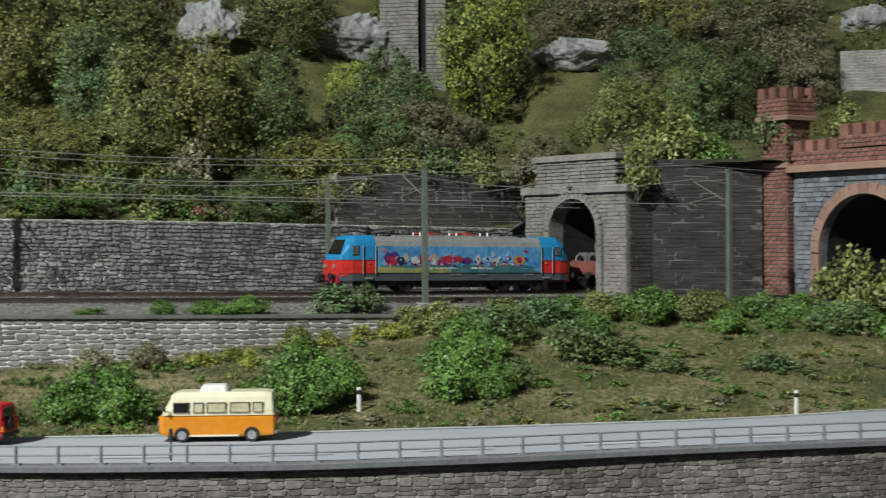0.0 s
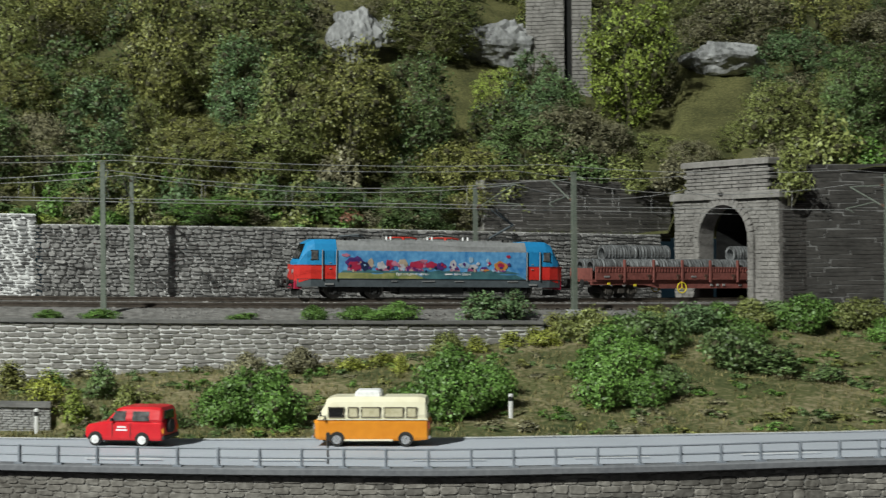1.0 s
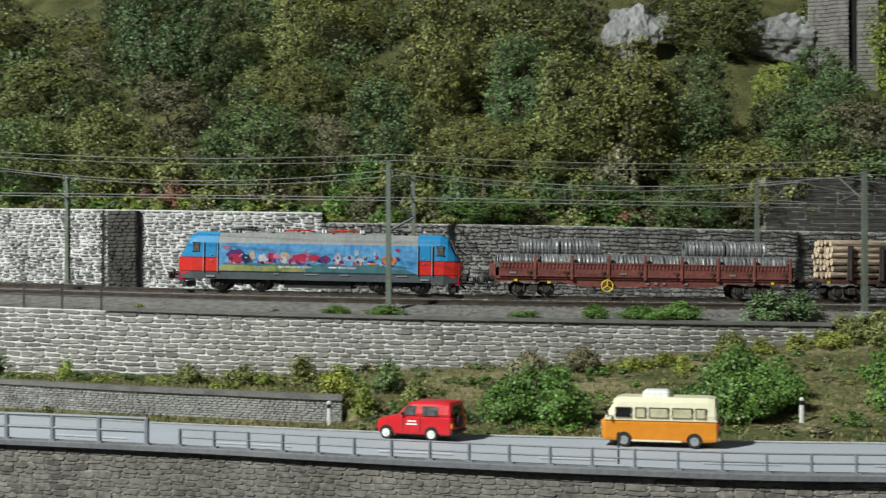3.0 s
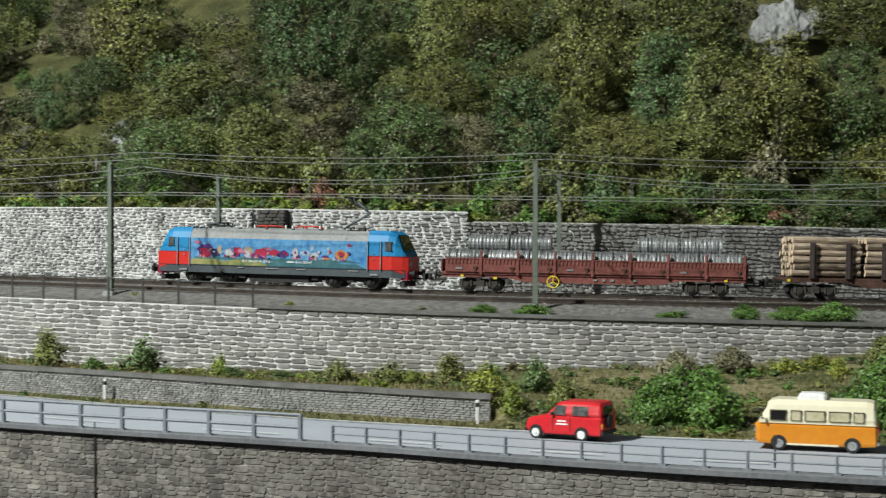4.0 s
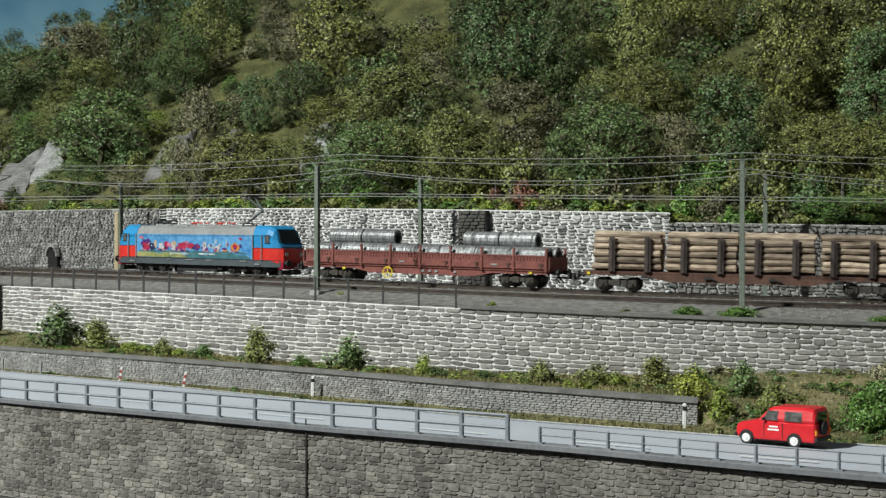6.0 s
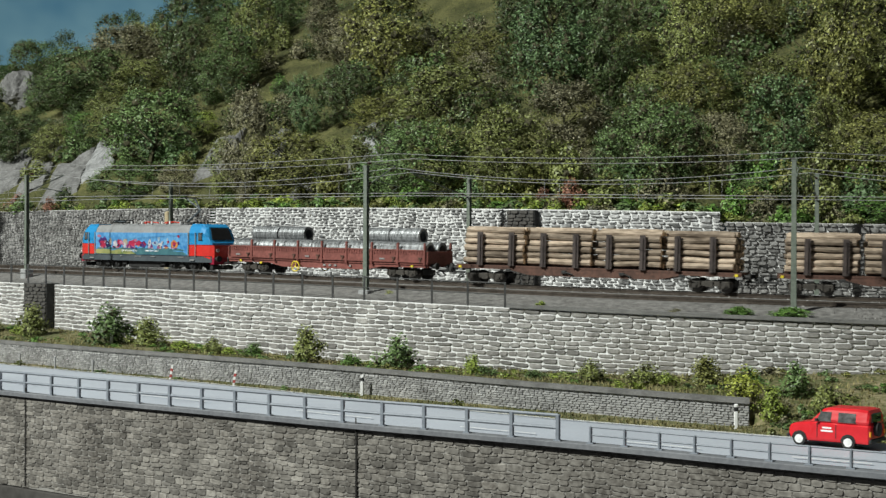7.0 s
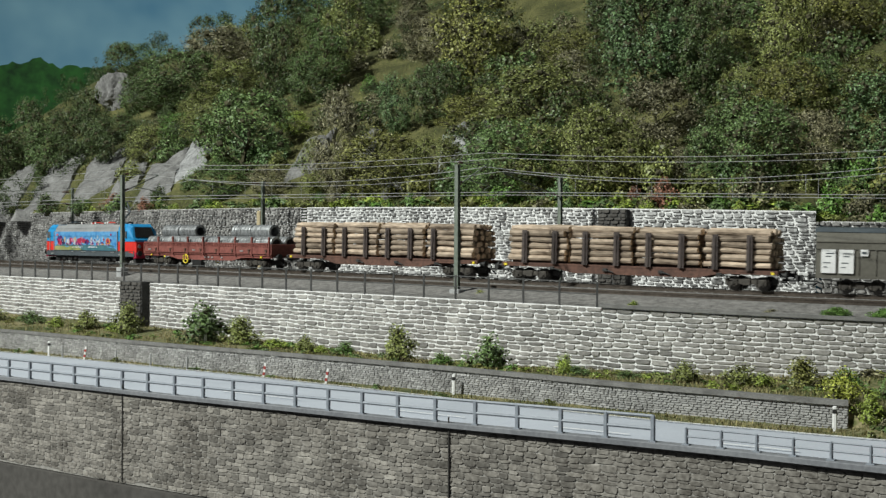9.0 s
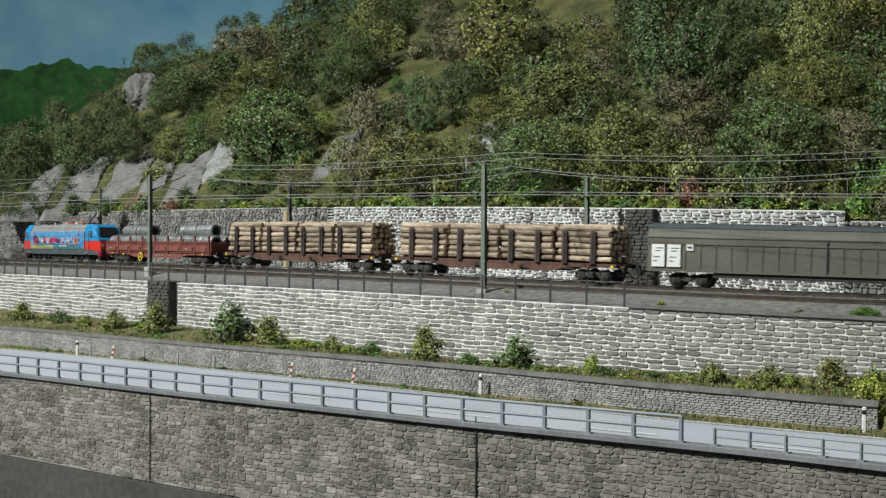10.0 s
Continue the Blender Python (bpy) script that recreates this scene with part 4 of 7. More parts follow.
def log_wagon(seed, dark):
    rng = random.Random(seed)
    t = thing("timber_wagon", pose(0, 0, 0), "rusty brown stake wagon loaded with four stacks of pine logs", "wagon", "timber wagons")
    L, W = 0.222, 0.0150
    part("deck", Build().box((0, 0, 0.0142), (L, 2 * W, 0.0018)), RUSTBROWN, t)
    for y in (-1, 1):
        part("side_sill", Build().loft([[(x, y * W, 0.0136), (x, y * W, zb), (x, y * (W - 0.002), zb), (x, y * (W - 0.002), 0.0136)] for x, zb in ((-L / 2, 0.0120), (-0.068, 0.0120), (-0.050, 0.0082), (0.050, 0.0082), (0.068, 0.0120), (L / 2, 0.0120))]), RUSTBROWN, t, "rust-stained fish-belly sill")
        for k in range(4):
            x = -0.068 + k * 0.045
            part("lashing", Build().box((x, y * (W + 0.001), 0.0115), (0.004, 0.0018, 0.0022), bevel=0.0004).rod((x, y * (W + 0.0015), 0.0118), (x - 0.007, y * (W + 0.0015), 0.0098), 0.0005), BLACK, t)
    for k in range(8):
        x = -0.0905 + 0.0259 * k
        part("bolster", Build().box((x, 0, 0.0158), (0.0032, 2 * W + 0.003, 0.0016)), STANCHION, t)
        for y in (-1, 1):
            part("stake", Build().box((x, y * (W + 0.0012), 0.0275), (0.0046, 0.0014, 0.0255), taper=0.92).box((x, y * (W + 0.0022), 0.0265), (0.0012, 0.0012, 0.0235)), STANCHION, t, "dark brown steel stake")
    # logs
    bark = BARKDARK if dark else BARK
    for bundle in range(4):
        cx = 0.0808 - bundle * 0.0539
        stack = part("log_bearer", Build().box((cx, 0, 0.0156), (0.046, 0.022, 0.0012)), STANCHION, t)
        for r in range(6):
            ny = 6 if r < 5 else 5
            for c in range(ny):
                rad = rng.uniform(0.0018, 0.0025)
                y = (c - (ny - 1) / 2) * 0.0050 + rng.uniform(-0.0004, 0.0004)
                z = 0.0180 + r * 0.0047 + rng.uniform(-0.0004, 0.0004) + (0.0008 if c % 2 else 0)
                l = rng.uniform(0.0470, 0.0505)
                dx, dy, dz = rng.uniform(-0.001, 0.001), rng.uniform(-0.0006, 0.0006), rng.uniform(-0.0005, 0.0005)
                if 0 < r < 5 and 0 < c < ny - 1 and 0 < bundle < 3:
                    continue
                pts = [(cx - l / 2 + dx, y, z), (cx - l / 6, y + dy, z + dz), (cx + l / 6, y + dy * 0.5, z - dz), (cx + l / 2 + dx, y - dy, z)]
                radii = [rad * rng.uniform(0.9, 1.1) for _ in range(4)]
                b = Build().loft([[(p[0], p[1] + rr * math.cos(0.7854 * i), p[2] + rr * math.sin(0.7854 * i)) for i in range(8)] for p, rr in zip(pts, radii)])
                log = part("log", b, bark, stack, smooth=False)
                log.data.materials.append(LOGEND)
                log.data.polygons[-1].material_index = log.data.polygons[-2].material_index = 1
    for x in (-L / 2, L / 2):
        bogie(t, x * 0.79, 0.0215, 0.0053)
        buffers(t, x)
        for y in (-1, 1):
            part("plate", Build().box((x * 0.97, y * (W + 0.0004), 0.0132), (0.0022, 0.0008, 0.0018)), YELLOW, t)
    return t


def sliding_van():
    t = thing("sliding_wall_van", pose(0, 0, 0), "olive-grey sliding-wall goods van with white notice panels", "wagon")
    L, W = 0.262, 0.0168

    def sec(x, k=0.0):
        return [(x, -W + k, 0.0118), (x, -W + k, 0.0365), (x, -W * 0.93 + k, 0.0405), (x, -W * 0.78 + k, 0.0435), (x, -W * 0.45, 0.0458), (x, 0, 0.0466), (x, W * 0.45, 0.0458), (x, W * 0.78 - k, 0.0435), (x, W * 0.93 - k, 0.0405), (x, W - k, 0.0365), (x, W - k, 0.0118)]

    part("body", Build().loft([sec(-L / 2), sec(L / 2)]), VANGREY, t)
    part("roof", Build().loft([[(x, y * W, z) for y, z in ((-0.82, 0.0436), (-0.5, 0.0464), (0, 0.0474), (0.5, 0.0464), (0.82, 0.0436), (0, 0.0440))] for x in (-L / 2 - 0.001, L / 2 + 0.001)]), LOCOGREY, t)
    for y in (-1, 1):
        for k in range(23):
            x = -L / 2 + 0.006 + k * (L - 0.012) / 22
            part("wall_rib", Build().box((x, y * (W + 0.0002), 0.0222), (0.0009, 0.0009, 0.0190)), VANGREY, t)
        part("rail_strip", Build().box((0, y * (W + 0.0003), 0.0322), (L, 0.0010, 0.0011)).box((0, y * (W + 0.0003), 0.0124), (L, 0.0012, 0.0018)).box((0, y * (W + 0.0002), 0.0368), (L, 0.0008, 0.0008)), VANGREY, t)
        part("sole_bar", Build().box((0, y * (W - 0.002), 0.0098), (L * 0.62, 0.002, 0.0040)), BLACK, t)
        for x, w in ((0.1225, 0.0098), (0.1105, 0.0100)):
            panel = part("notice_panel", Build().box((x, y * (W + 0.0009), 0.0232), (w, 0.0008, 0.0165)), WHITEPAINT, t, "white notice panel")
            for j, (dz, k) in enumerate(((0.0055, 0.6), (0.0035, 0.4), (-0.001, 0.5), (-0.004, 0.3))):
                part("lettering_bar", Build().box((x + w * 0.1 * (j - 1), y * (W + 0.0014), 0.0232 + dz), (w * k, 0.0003, 0.0006)), LOCOGREY, panel)
        sign = part("notice_panel", Build().box((0.0985, y * (W + 0.0008), 0.0295), (0.0052, 0.0006, 0.0046)), WHITEPAINT, t, "small white notice panel")
        part("lettering_bar", Build().box((0.0985, y * (W + 0.0012), 0.0295), (0.0030, 0.0003, 0.0016)), LOCOGREY, sign)
        part("door_bar", Build().rod((0, y * (W + 0.001), 0.013), (0, y * (W + 0.001), 0.036), 0.0007), LOCOGREY, t)
    for x in (-L / 2, L / 2):
        part("end_post", Build().box((x, 0.007, 0.026), (0.0016, 0.0014, 0.026)).box((x, -0.007, 0.026), (0.0016, 0.0014, 0.026)), VANGREY, t)
        bogie(t, x * 0.77, 0.0205, 0.0053)
        buffers(t, x)
    return t


LOCO = locomotive()
FLAT = stake_wagon()
coil_load(FLAT)
LOGS1, LOGS2 = log_wagon(1, False), log_wagon(2, False)
VAN = sliding_van()
# each vehicle, the place of its middle behind the locomotive's rear end, and the distance of its bogies from there
TRAIN = [(LOCO, 0.0960, 0.0585), (FLAT, -0.1390, 0.0807), (LOGS1, -0.3820, 0.0877), (LOGS2, -0.6260, 0.0877), (VAN, -0.8912, 0.1009)]


# ---- portals and walls at the tunnels ----
PORTALSTONE = mat("portal_stone", grey(0.13, 1.06), grey(0.30, 1.05), 0.9, 60, 500, 0.4, rnd=0.07, island=0.25, inplace=True)
PORTALJOINT = mat("portal_joint", grey(0.26, 1.04), grey(0.48, 1.03), 0.95)
BRICK = mat("red_brick", (0.14, 0.058, 0.044), (0.31, 0.15, 0.12), 0.85, 60, 500, 0.3, rnd=0.25, island=0.3)
SANDSTONE = mat("brown_sandstone", (0.20, 0.12, 0.09), (0.34, 0.22, 0.17), 0.85, 60, 500, 0.3, rnd=0.15)
SLATE = mat("blue_grey_stone", (0.10, 0.115, 0.14), (0.26, 0.28, 0.32), 0.85, 60, 500, 0.3, rnd=0.35)
# near-black colour that stands in for the shade inside openings
HOLLOWDARK = mat("tunnel_soot", grey(0.006), grey(0.02), 0.95)


def arch_wall(hw, h, ahw, spring, thick, n=20):
    """A wall hw to either side of the axis with an arched opening, its face at y = 0 and its body behind it."""
    arc = [(-ahw, 0.0)] + [(-ahw * math.cos(math.pi * k / n), spring + ahw * math.sin(math.pi * k / n)) for k in range(n + 1)] + [(ahw, 0.0)]
    rim = [(-hw, 0.0)] + [((-hw if k < n / 4 else hw if k > 3 * n / 4 else -hw + 2 * hw * (k - n / 4) / (n / 2)), (spring + (h - spring) * min(1.0, k / (n / 4)) if k <= n / 2 else spring + (h - spring) * min(1.0, (n - k) / (n / 4)))) for k in range(n + 1)] + [(hw, 0.0)]
    m = len(arc)
    vs = [(x, y, z) for y in (0.0, thick) for ringp in (arc, rim) for x, z in ringp]
    fs = []
    for k in range(m - 1):
        fs += [(k, k + 1, m + k + 1, m + k), (2 * m + k, 3 * m + k, 3 * m + k + 1, 2 * m + k + 1), (k, 2 * m + k, 2 * m + k + 1, k + 1), (m + k, m + k + 1, 3 * m + k + 1, 3 * m + k)]
    return Build().add(vs, fs)


def local_face(origin, nrm):
    """Local x runs to the right along the face as one sees it, y goes into it."""
    x = Vector((-nrm.y, nrm.x, 0))
    return Matrix((x, -nrm, Vector((0, 0, 1)))).transposed().to_4x4(), Matrix.Translation(origin) @ Matrix((x, -nrm, Vector((0, 0, 1)))).transposed().to_4x4()


S1 = float(np.interp(-0.571, -TRK[:, 0], ARC))
C1, N1 = rail(S1), Matrix.Rotation(radians(8), 3, "Z") @ heading(S1)
Z1 = C1.z - 0.004
HW1, AH1, SP1, H1 = 0.059, 0.0275, 0.052, 0.107
_, M1 = local_face(Vector((C1.x, C1.y, Z1)), N1)
portal = thing("tunnel_portal", M1, "grey coursed stone tunnel portal with a stepped parapet", "tunnel portal")
part("portal_wall", arch_wall(HW1, H1 - 0.0195, AH1, SP1, 0.014), PORTALSTONE, portal)
face = Face((C1 + Vector((-N1.y, N1.x, 0)) * HW1)[:2], (C1 - Vector((-N1.y, N1.x, 0)) * HW1)[:2])
loose = tagged(part("wall_portal", Build().box((0, 0.010, 0.05), (2 * HW1 - 0.004, 0.004, 0.002)), PORTALJOINT, m=M1 @ pose(0, 0, 0.055)), "coursed grey stones on the tunnel portal", "wall", kind="structure")
loose.matrix_basis = Matrix.Translation((0, 0, 0))
loose.data.transform(M1 @ pose(0, 0, 0.055))


def outside_arch(u, z):
    x = abs(u - HW1)
    return x > AH1 + 0.0065 if z < SP1 else math.hypot(x, z - SP1) > AH1 + 0.0065


masonry(loose, face, lambda u: Z1, lambda u: Z1 + H1 - 0.024, 0.0031, (0.006, 0.014), 0.0007, PORTALSTONE, 21, near=(0, 1), wobble=0.05, keep=outside_arch, gap=0.0007, shapes=SQUARED)
for k in range(19):
    a = math.pi * (k + 0.5) / 19
    part("arch_stone", Build().box((0, -0.0010, 0), (0.0046, 0.004, 0.0062), bevel=0.0003), PORTALSTONE, portal, m=pose(-(AH1 + 0.0031) * math.cos(a), 0, SP1 + (AH1 + 0.0031) * math.sin(a), 0, math.degrees(a) - 90, 0))
for k in range(12):
    for s in (-1, 1):
        part("arch_stone", Build().box((0, -0.0010, 0), (0.0062, 0.004, 0.0042), bevel=0.0003), PORTALSTONE, portal, m=pose(s * (AH1 + 0.0031), 0, 0.0024 + k * 0.0045))
part("cornice", Build().box((0, 0.005, H1 - 0.020), (2 * HW1 + 0.006, 0.018, 0.006), bevel=0.001), PORTALSTONE, portal)
for k in range(7):
    for j in range(9):
        w = 2 * HW1 * 0.80 / 9
        part("parapet_stone", Build().box((-HW1 * 0.80 + w * (j + 0.5) + (0.3 * w if k % 2 else 0.0), 0.0062, H1 - 0.0155 + k * 0.0030), (w - 0.0005, 0.013 + 0.0012 * ((j + k) % 2), 0.0023), bevel=0.0003), PORTALSTONE, portal)
part("parapet_core", Build().box((0.001, 0.0068, H1 - 0.006), (2 * HW1 * 0.79, 0.0115, 0.022)), CREVICE, portal)
part("parapet_cap", Build().box((0, 0.0062, H1 + 0.0065), (2 * HW1 * 0.84, 0.018, 0.005), bevel=0.001), PORTALSTONE, portal)
part("keystone_lamp", Build().box((0, -0.004, SP1 + AH1 + 0.009), (0.004, 0.004, 0.002)), BLACK, portal)
# the tunnel's lining, its black standing in for the darkness inside
secs = []
for s in np.arange(S1 - 0.012, S1 - 0.95, -0.03):
    n = heading(s)
    c = rail(s, 0, -0.004)
    sd = Vector((-n.y, n.x, 0))
    secs.append([tuple(c + sd * x + Vector((0, 0, z))) for x, z in [(-AH1 - 0.0005, 0.0)] + [(-(AH1 + 0.0005) * math.cos(math.pi * k / 12), SP1 + (AH1 + 0.0005) * math.sin(math.pi * k / 12)) for k in range(13)] + [(AH1 + 0.0005, 0.0)]])
lining = Build().loft(secs, closed=False)
lining.f.append(tuple(range((len(secs) - 1) * 15, len(secs) * 15)))
tagged(part("tunnel_lining", lining, HOLLOWDARK), "sooty black tunnel lining", "tunnel", kind="structure")

# the dark wall to the right of the portal, its pier, and the terraced wall above the tracks on its other side
corner = C1 + Vector((-N1.y, N1.x, 0)) * HW1


def plain_wall(name, a, b, z0, z1, thick, joint, stone, label, seed, row=0.0032, length=(0.010, 0.026), gap=0.0008, near=(0, 0.2), deep=0.0005, wobble=0.02, shapes=None):
    f = Face(a, b)
    nrm = f.n
    a3, b3 = Vector((*a, 0)), Vector((*b, 0))
    quad = [a3, b3, b3 - nrm * thick, a3 - nrm * thick]
    bb = Build().add([(q.x, q.y, z) for z in (z0, z1) for q in quad], [(0, 1, 2, 3), (4, 5, 6, 7), (0, 1, 5, 4), (1, 2, 6, 5), (2, 3, 7, 6), (3, 0, 4, 7)])
    w = tagged(part(name, bb, joint), label, "wall", kind="structure")
    masonry(w, f, lambda u: z0, lambda u: z1, row, length, deep, stone, seed, near=near, wobble=wobble, gap=gap, shapes=shapes or SQUARED)
    return w


side_in = Vector((corner.x + 0.003, corner.y + 0.0012))
plain_wall("wall_pier", side_in, (side_in.x + 0.040, side_in.y + 0.008), Z1 - 0.003, Z1 + 0.078, 0.02, COPING, DARKSTONE, "dark sooty coursed stone pier beside the portal", 22)
plain_wall("wall_portal_side", (side_in.x + 0.002, side_in.y + 0.013), (0.700, 0.958), Z1 - 0.003, Z1 + 0.110, 0.02, COPING, BLACKSTONE, "dark sooty coursed stone wall between the two portals", 23, near=(0, 0.16), row=0.0034, gap=0.0004, length=(0.03, 0.07))
ta, tb = polar(-19.2, at(D_BACK, -19.2) + 0.014), polar(-26.6, at(D_BACK, -26.6) + 0.02)
plain_wall("wall_terrace", ta[:2], tb[:2], back_top(-22) - 0.006, back_top(-22) + 0.046, 0.015, PORTALJOINT, DARKSTONE, "dark coursed stone wall set back above the tracks", 24, near=(0, 0.09), gap=0.0007, length=(0.014, 0.035))

oa, ob_ = polar(-38.9, 1.56), polar(-42.5, 1.56)
plain_wall("wall_outcrop", oa[:2], ob_[:2], hill_z(-40, 1.56) - 0.01, hill_z(-40, 1.56) + 0.042, 0.015, PORTALJOINT, STONE, "small grey stone wall high on the hillside", 25)
# the castle portal
CX, CY, CZ = 0.727, 0.862, Z1 - 0.002
NC = Vector((-0.985, -0.17, 0)).normalized()
_, MC = local_face(Vector((CX, CY, CZ)), NC)
castle = thing("castle_portal", MC, "castle-style tunnel portal of red brick with battlements", "tunnel portal")
part("portal_wall", arch_wall(0.074, 0.100, 0.045, 0.036, 0.006), SLATE, castle, "blue-grey stone face")
for k in range(17):
    a = math.pi * (k + 0.5) / 17
    part("arch_stone", Build().box((0, -0.001, 0), (0.0086, 0.006, 0.0086), bevel=0.0003), SANDSTONE, castle, m=pose(-0.0493 * math.cos(a), 0, 0.036 + 0.0493 * math.sin(a), 0, math.degrees(a) - 90, 0))
for k in range(4):
    for s in (-1, 1):
        part("arch_stone", Build().box((0, -0.001, 0), (0.0086, 0.006, 0.0086), bevel=0.0003), SANDSTONE, castle, m=pose(s * 0.0493, 0, 0.0045 + k * 0.0088))
rr = random.Random(8)
facing = Build().box((0, 0, 0), (1, 1, 1)).data("facing_stone", SLATE)
for r in range(26):
    x = -0.074 - rr.uniform(0, 0.006)
    while x < 0.074:
        w = rr.uniform(0.005, 0.011)
        cx = x + w / 2
        if math.hypot(cx, max(0, 0.002 + r * 0.0038 - 0.036)) > 0.0565 and abs(cx) + w / 2 < 0.0745 and (0.002 + r * 0.0038) < 0.098:
            part("facing_stone", facing, None, castle, m=Matrix.Translation((cx, -0.0004, 0.002 + r * 0.0038)) @ Matrix.Diagonal((w - 0.0006, 0.002, 0.0032, 1)))
        x += w
part("cornice", Build().box((0, 0.010, 0.1025), (0.152, 0.036, 0.0055), bevel=0.001), SANDSTONE, castle)
# black lining and end wall added so the portal's inside stays dark
part("lining", Build().loft([[(-0.0455, y, 0.0)] + [(-0.0455 * math.cos(math.pi * k / 12), y, 0.036 + 0.0455 * math.sin(math.pi * k / 12)) for k in range(13)] + [(0.0455, y, 0.0)] for y in (0.006, 0.28)], closed=False), HOLLOWDARK, castle, "sooty black lining")
part("lining_end", Build().box((0, 0.281, 0.04), (0.1, 0.002, 0.09)), HOLLOWDARK, castle)


def brick_box(owner, x0, x1, y0, y1, z0, z1, seed):
    """Bricks in courses on the front and on both sides of a block."""
    r, n = random.Random(seed), 0
    me = Build().box((0, 0, 0), (1, 1, 1)).data("brick", BRICK)
    core = part("brickwork_core", Build().box(((x0 + x1) / 2, (y0 + y1) / 2, (z0 + z1) / 2), (x1 - x0 - 0.001, y1 - y0 - 0.001, z1 - z0 - 0.0004)), PORTALJOINT, owner)
    rows = max(1, round((z1 - z0) / 0.0033))
    h = (z1 - z0) / rows
    for k in range(rows):
        for along, lo, hi in (("x", x0, x1), ("y", y0, y1), ("z", y0, y1)):
            u = lo - (0.0035 if k % 2 else 0)
            while u < hi - 0.0008:
                a, c = max(u, lo), min(u + 0.0072, hi)
                u += 0.0072
                if c - a < 0.001:
                    continue
                ob = new("brick", me)
                ob.parent = owner
                z = z0 + (k + 0.5) * h
                if along == "x":
                    m = Matrix.Translation(((a + c) / 2, y0 + 0.0004, z)) @ Matrix.Diagonal((c - a - 0.0008, 0.002, h - 0.0009, 1))
                else:
                    m = Matrix.Translation((x0 + 0.0004 if along == "y" else x1 - 0.0004, (a + c) / 2, z)) @ Matrix.Diagonal((0.002, c - a - 0.0008, h - 0.0009, 1))
                ob.matrix_basis = m
    return core


brick_box(castle, -0.074, 0.074, -0.002, 0.012, 0.1055, 0.116, 1)
for k in range(12):
    x = -0.069 + k * 0.0125
    if abs(x) > 0.022:
        part("merlon", Build().box((x, 0.004, 0.1205), (0.0078, 0.011, 0.009), bevel=0.0004), BRICK, castle)
brick_box(castle, -0.024, 0.024, -0.0035, 0.013, 0.1165, 0.126, 2)
for k in range(4):
    part("merlon", Build().box((-0.0195 + k * 0.013, 0.004, 0.1305), (0.0082, 0.014, 0.009), bevel=0.0004), BRICK, castle)
# its tower
MT = MC @ pose(-0.092, 0.002, 0)
tower = thing("castle_tower", MT, "square red brick tower with battlements beside the portal", "tower")
brick_box(tower, -0.0160, 0.0160, -0.008, 0.024, 0.0, 0.104, 3)
part("string_course", Build().box((0, 0.008, 0.1065), (0.037, 0.037, 0.005), bevel=0.001), SANDSTONE, tower)
brick_box(tower, -0.0135, 0.0135, -0.0055, 0.0215, 0.109, 0.142, 4)
part("string_course", Build().box((0, 0.008, 0.1445), (0.036, 0.036, 0.004), bevel=0.001), SANDSTONE, tower)
brick_box(tower, -0.0160, 0.0160, -0.008, 0.024, 0.1465, 0.1605, 5)
for s in (-1, 1):
    for k in range(3):
        part("merlon", Build().box((-0.0123 + k * 0.0123, 0.008 + s * 0.014, 0.165), (0.0072, 0.004, 0.009), bevel=0.0003), BRICK, tower)
    part("merlon", Build().box((s * 0.014, 0.008, 0.165), (0.004, 0.0072, 0.009), bevel=0.0003), BRICK, tower)

# the roof of earth over the tunnels
b = Build()
ths = np.arange(-50, -25.4, 0.5)
for t in ths:
    dn = math.hypot(corner.x, corner.y) + 0.045 if t < -29 else at(D_BACK, t) + 0.02
    pts = [(dn - 0.02, Z1 + 0.107), (dn + 0.03, Z1 + 0.114), (dn + 0.10, 0.228), (1.36, 0.242)] if t < -29 else [(dn, back_top(-25) - 0.004), (dn + 0.02, back_top(-25) + 0.01), (dn + 0.07, 0.215), (1.40, 0.235)]
    b.v += [tuple(polar(t, d, z + 0.004 * bump(t, d * 30, 0.7))) for d, z in pts]
b.f = [(i * 4 + j, i * 4 + j + 1, (i + 1) * 4 + j + 1, (i + 1) * 4 + j) for i in range(len(ths) - 1) for j in range(3)]
tagged(part("hill_foot", b, HILLTURF, smooth=True), "grassy earth over the tunnel mouths", "hillside", kind="structure")

# buttresses
for th, d, w, z0, z1, mm, label in ((6.15, at(D_BACK, 6.15), 0.027, at(RAILZ, 6.15) - 0.008, back_top(6.15) - 0.001, DARKSTONE, "dark rough stone buttress on the pale wall"), (25.1, at(D_RET, 25.1), 0.034, ret_base(25) - 0.004, ret_top(25) + 0.001, DARKSTONE, "dark stone buttress carrying a catenary mast")):
    c = polar(th, d)
    nrm = Along(D_BACK if th < 10 else D_RET, th - 1, th + 1)(0.02)[1]
    sd = Vector((-nrm.y, nrm.x, 0))
    a, e = c + sd * w / 2 + nrm * 0.008, c - sd * w / 2 + nrm * 0.008
    plain_wall("wall_buttress", a[:2], e[:2], z0, z1, 0.012, CREVICE, mm, label, 31, row=0.0031, length=(0.005, 0.011), deep=0.0012, gap=0.0004, wobble=0.7, shapes=SHAPES)
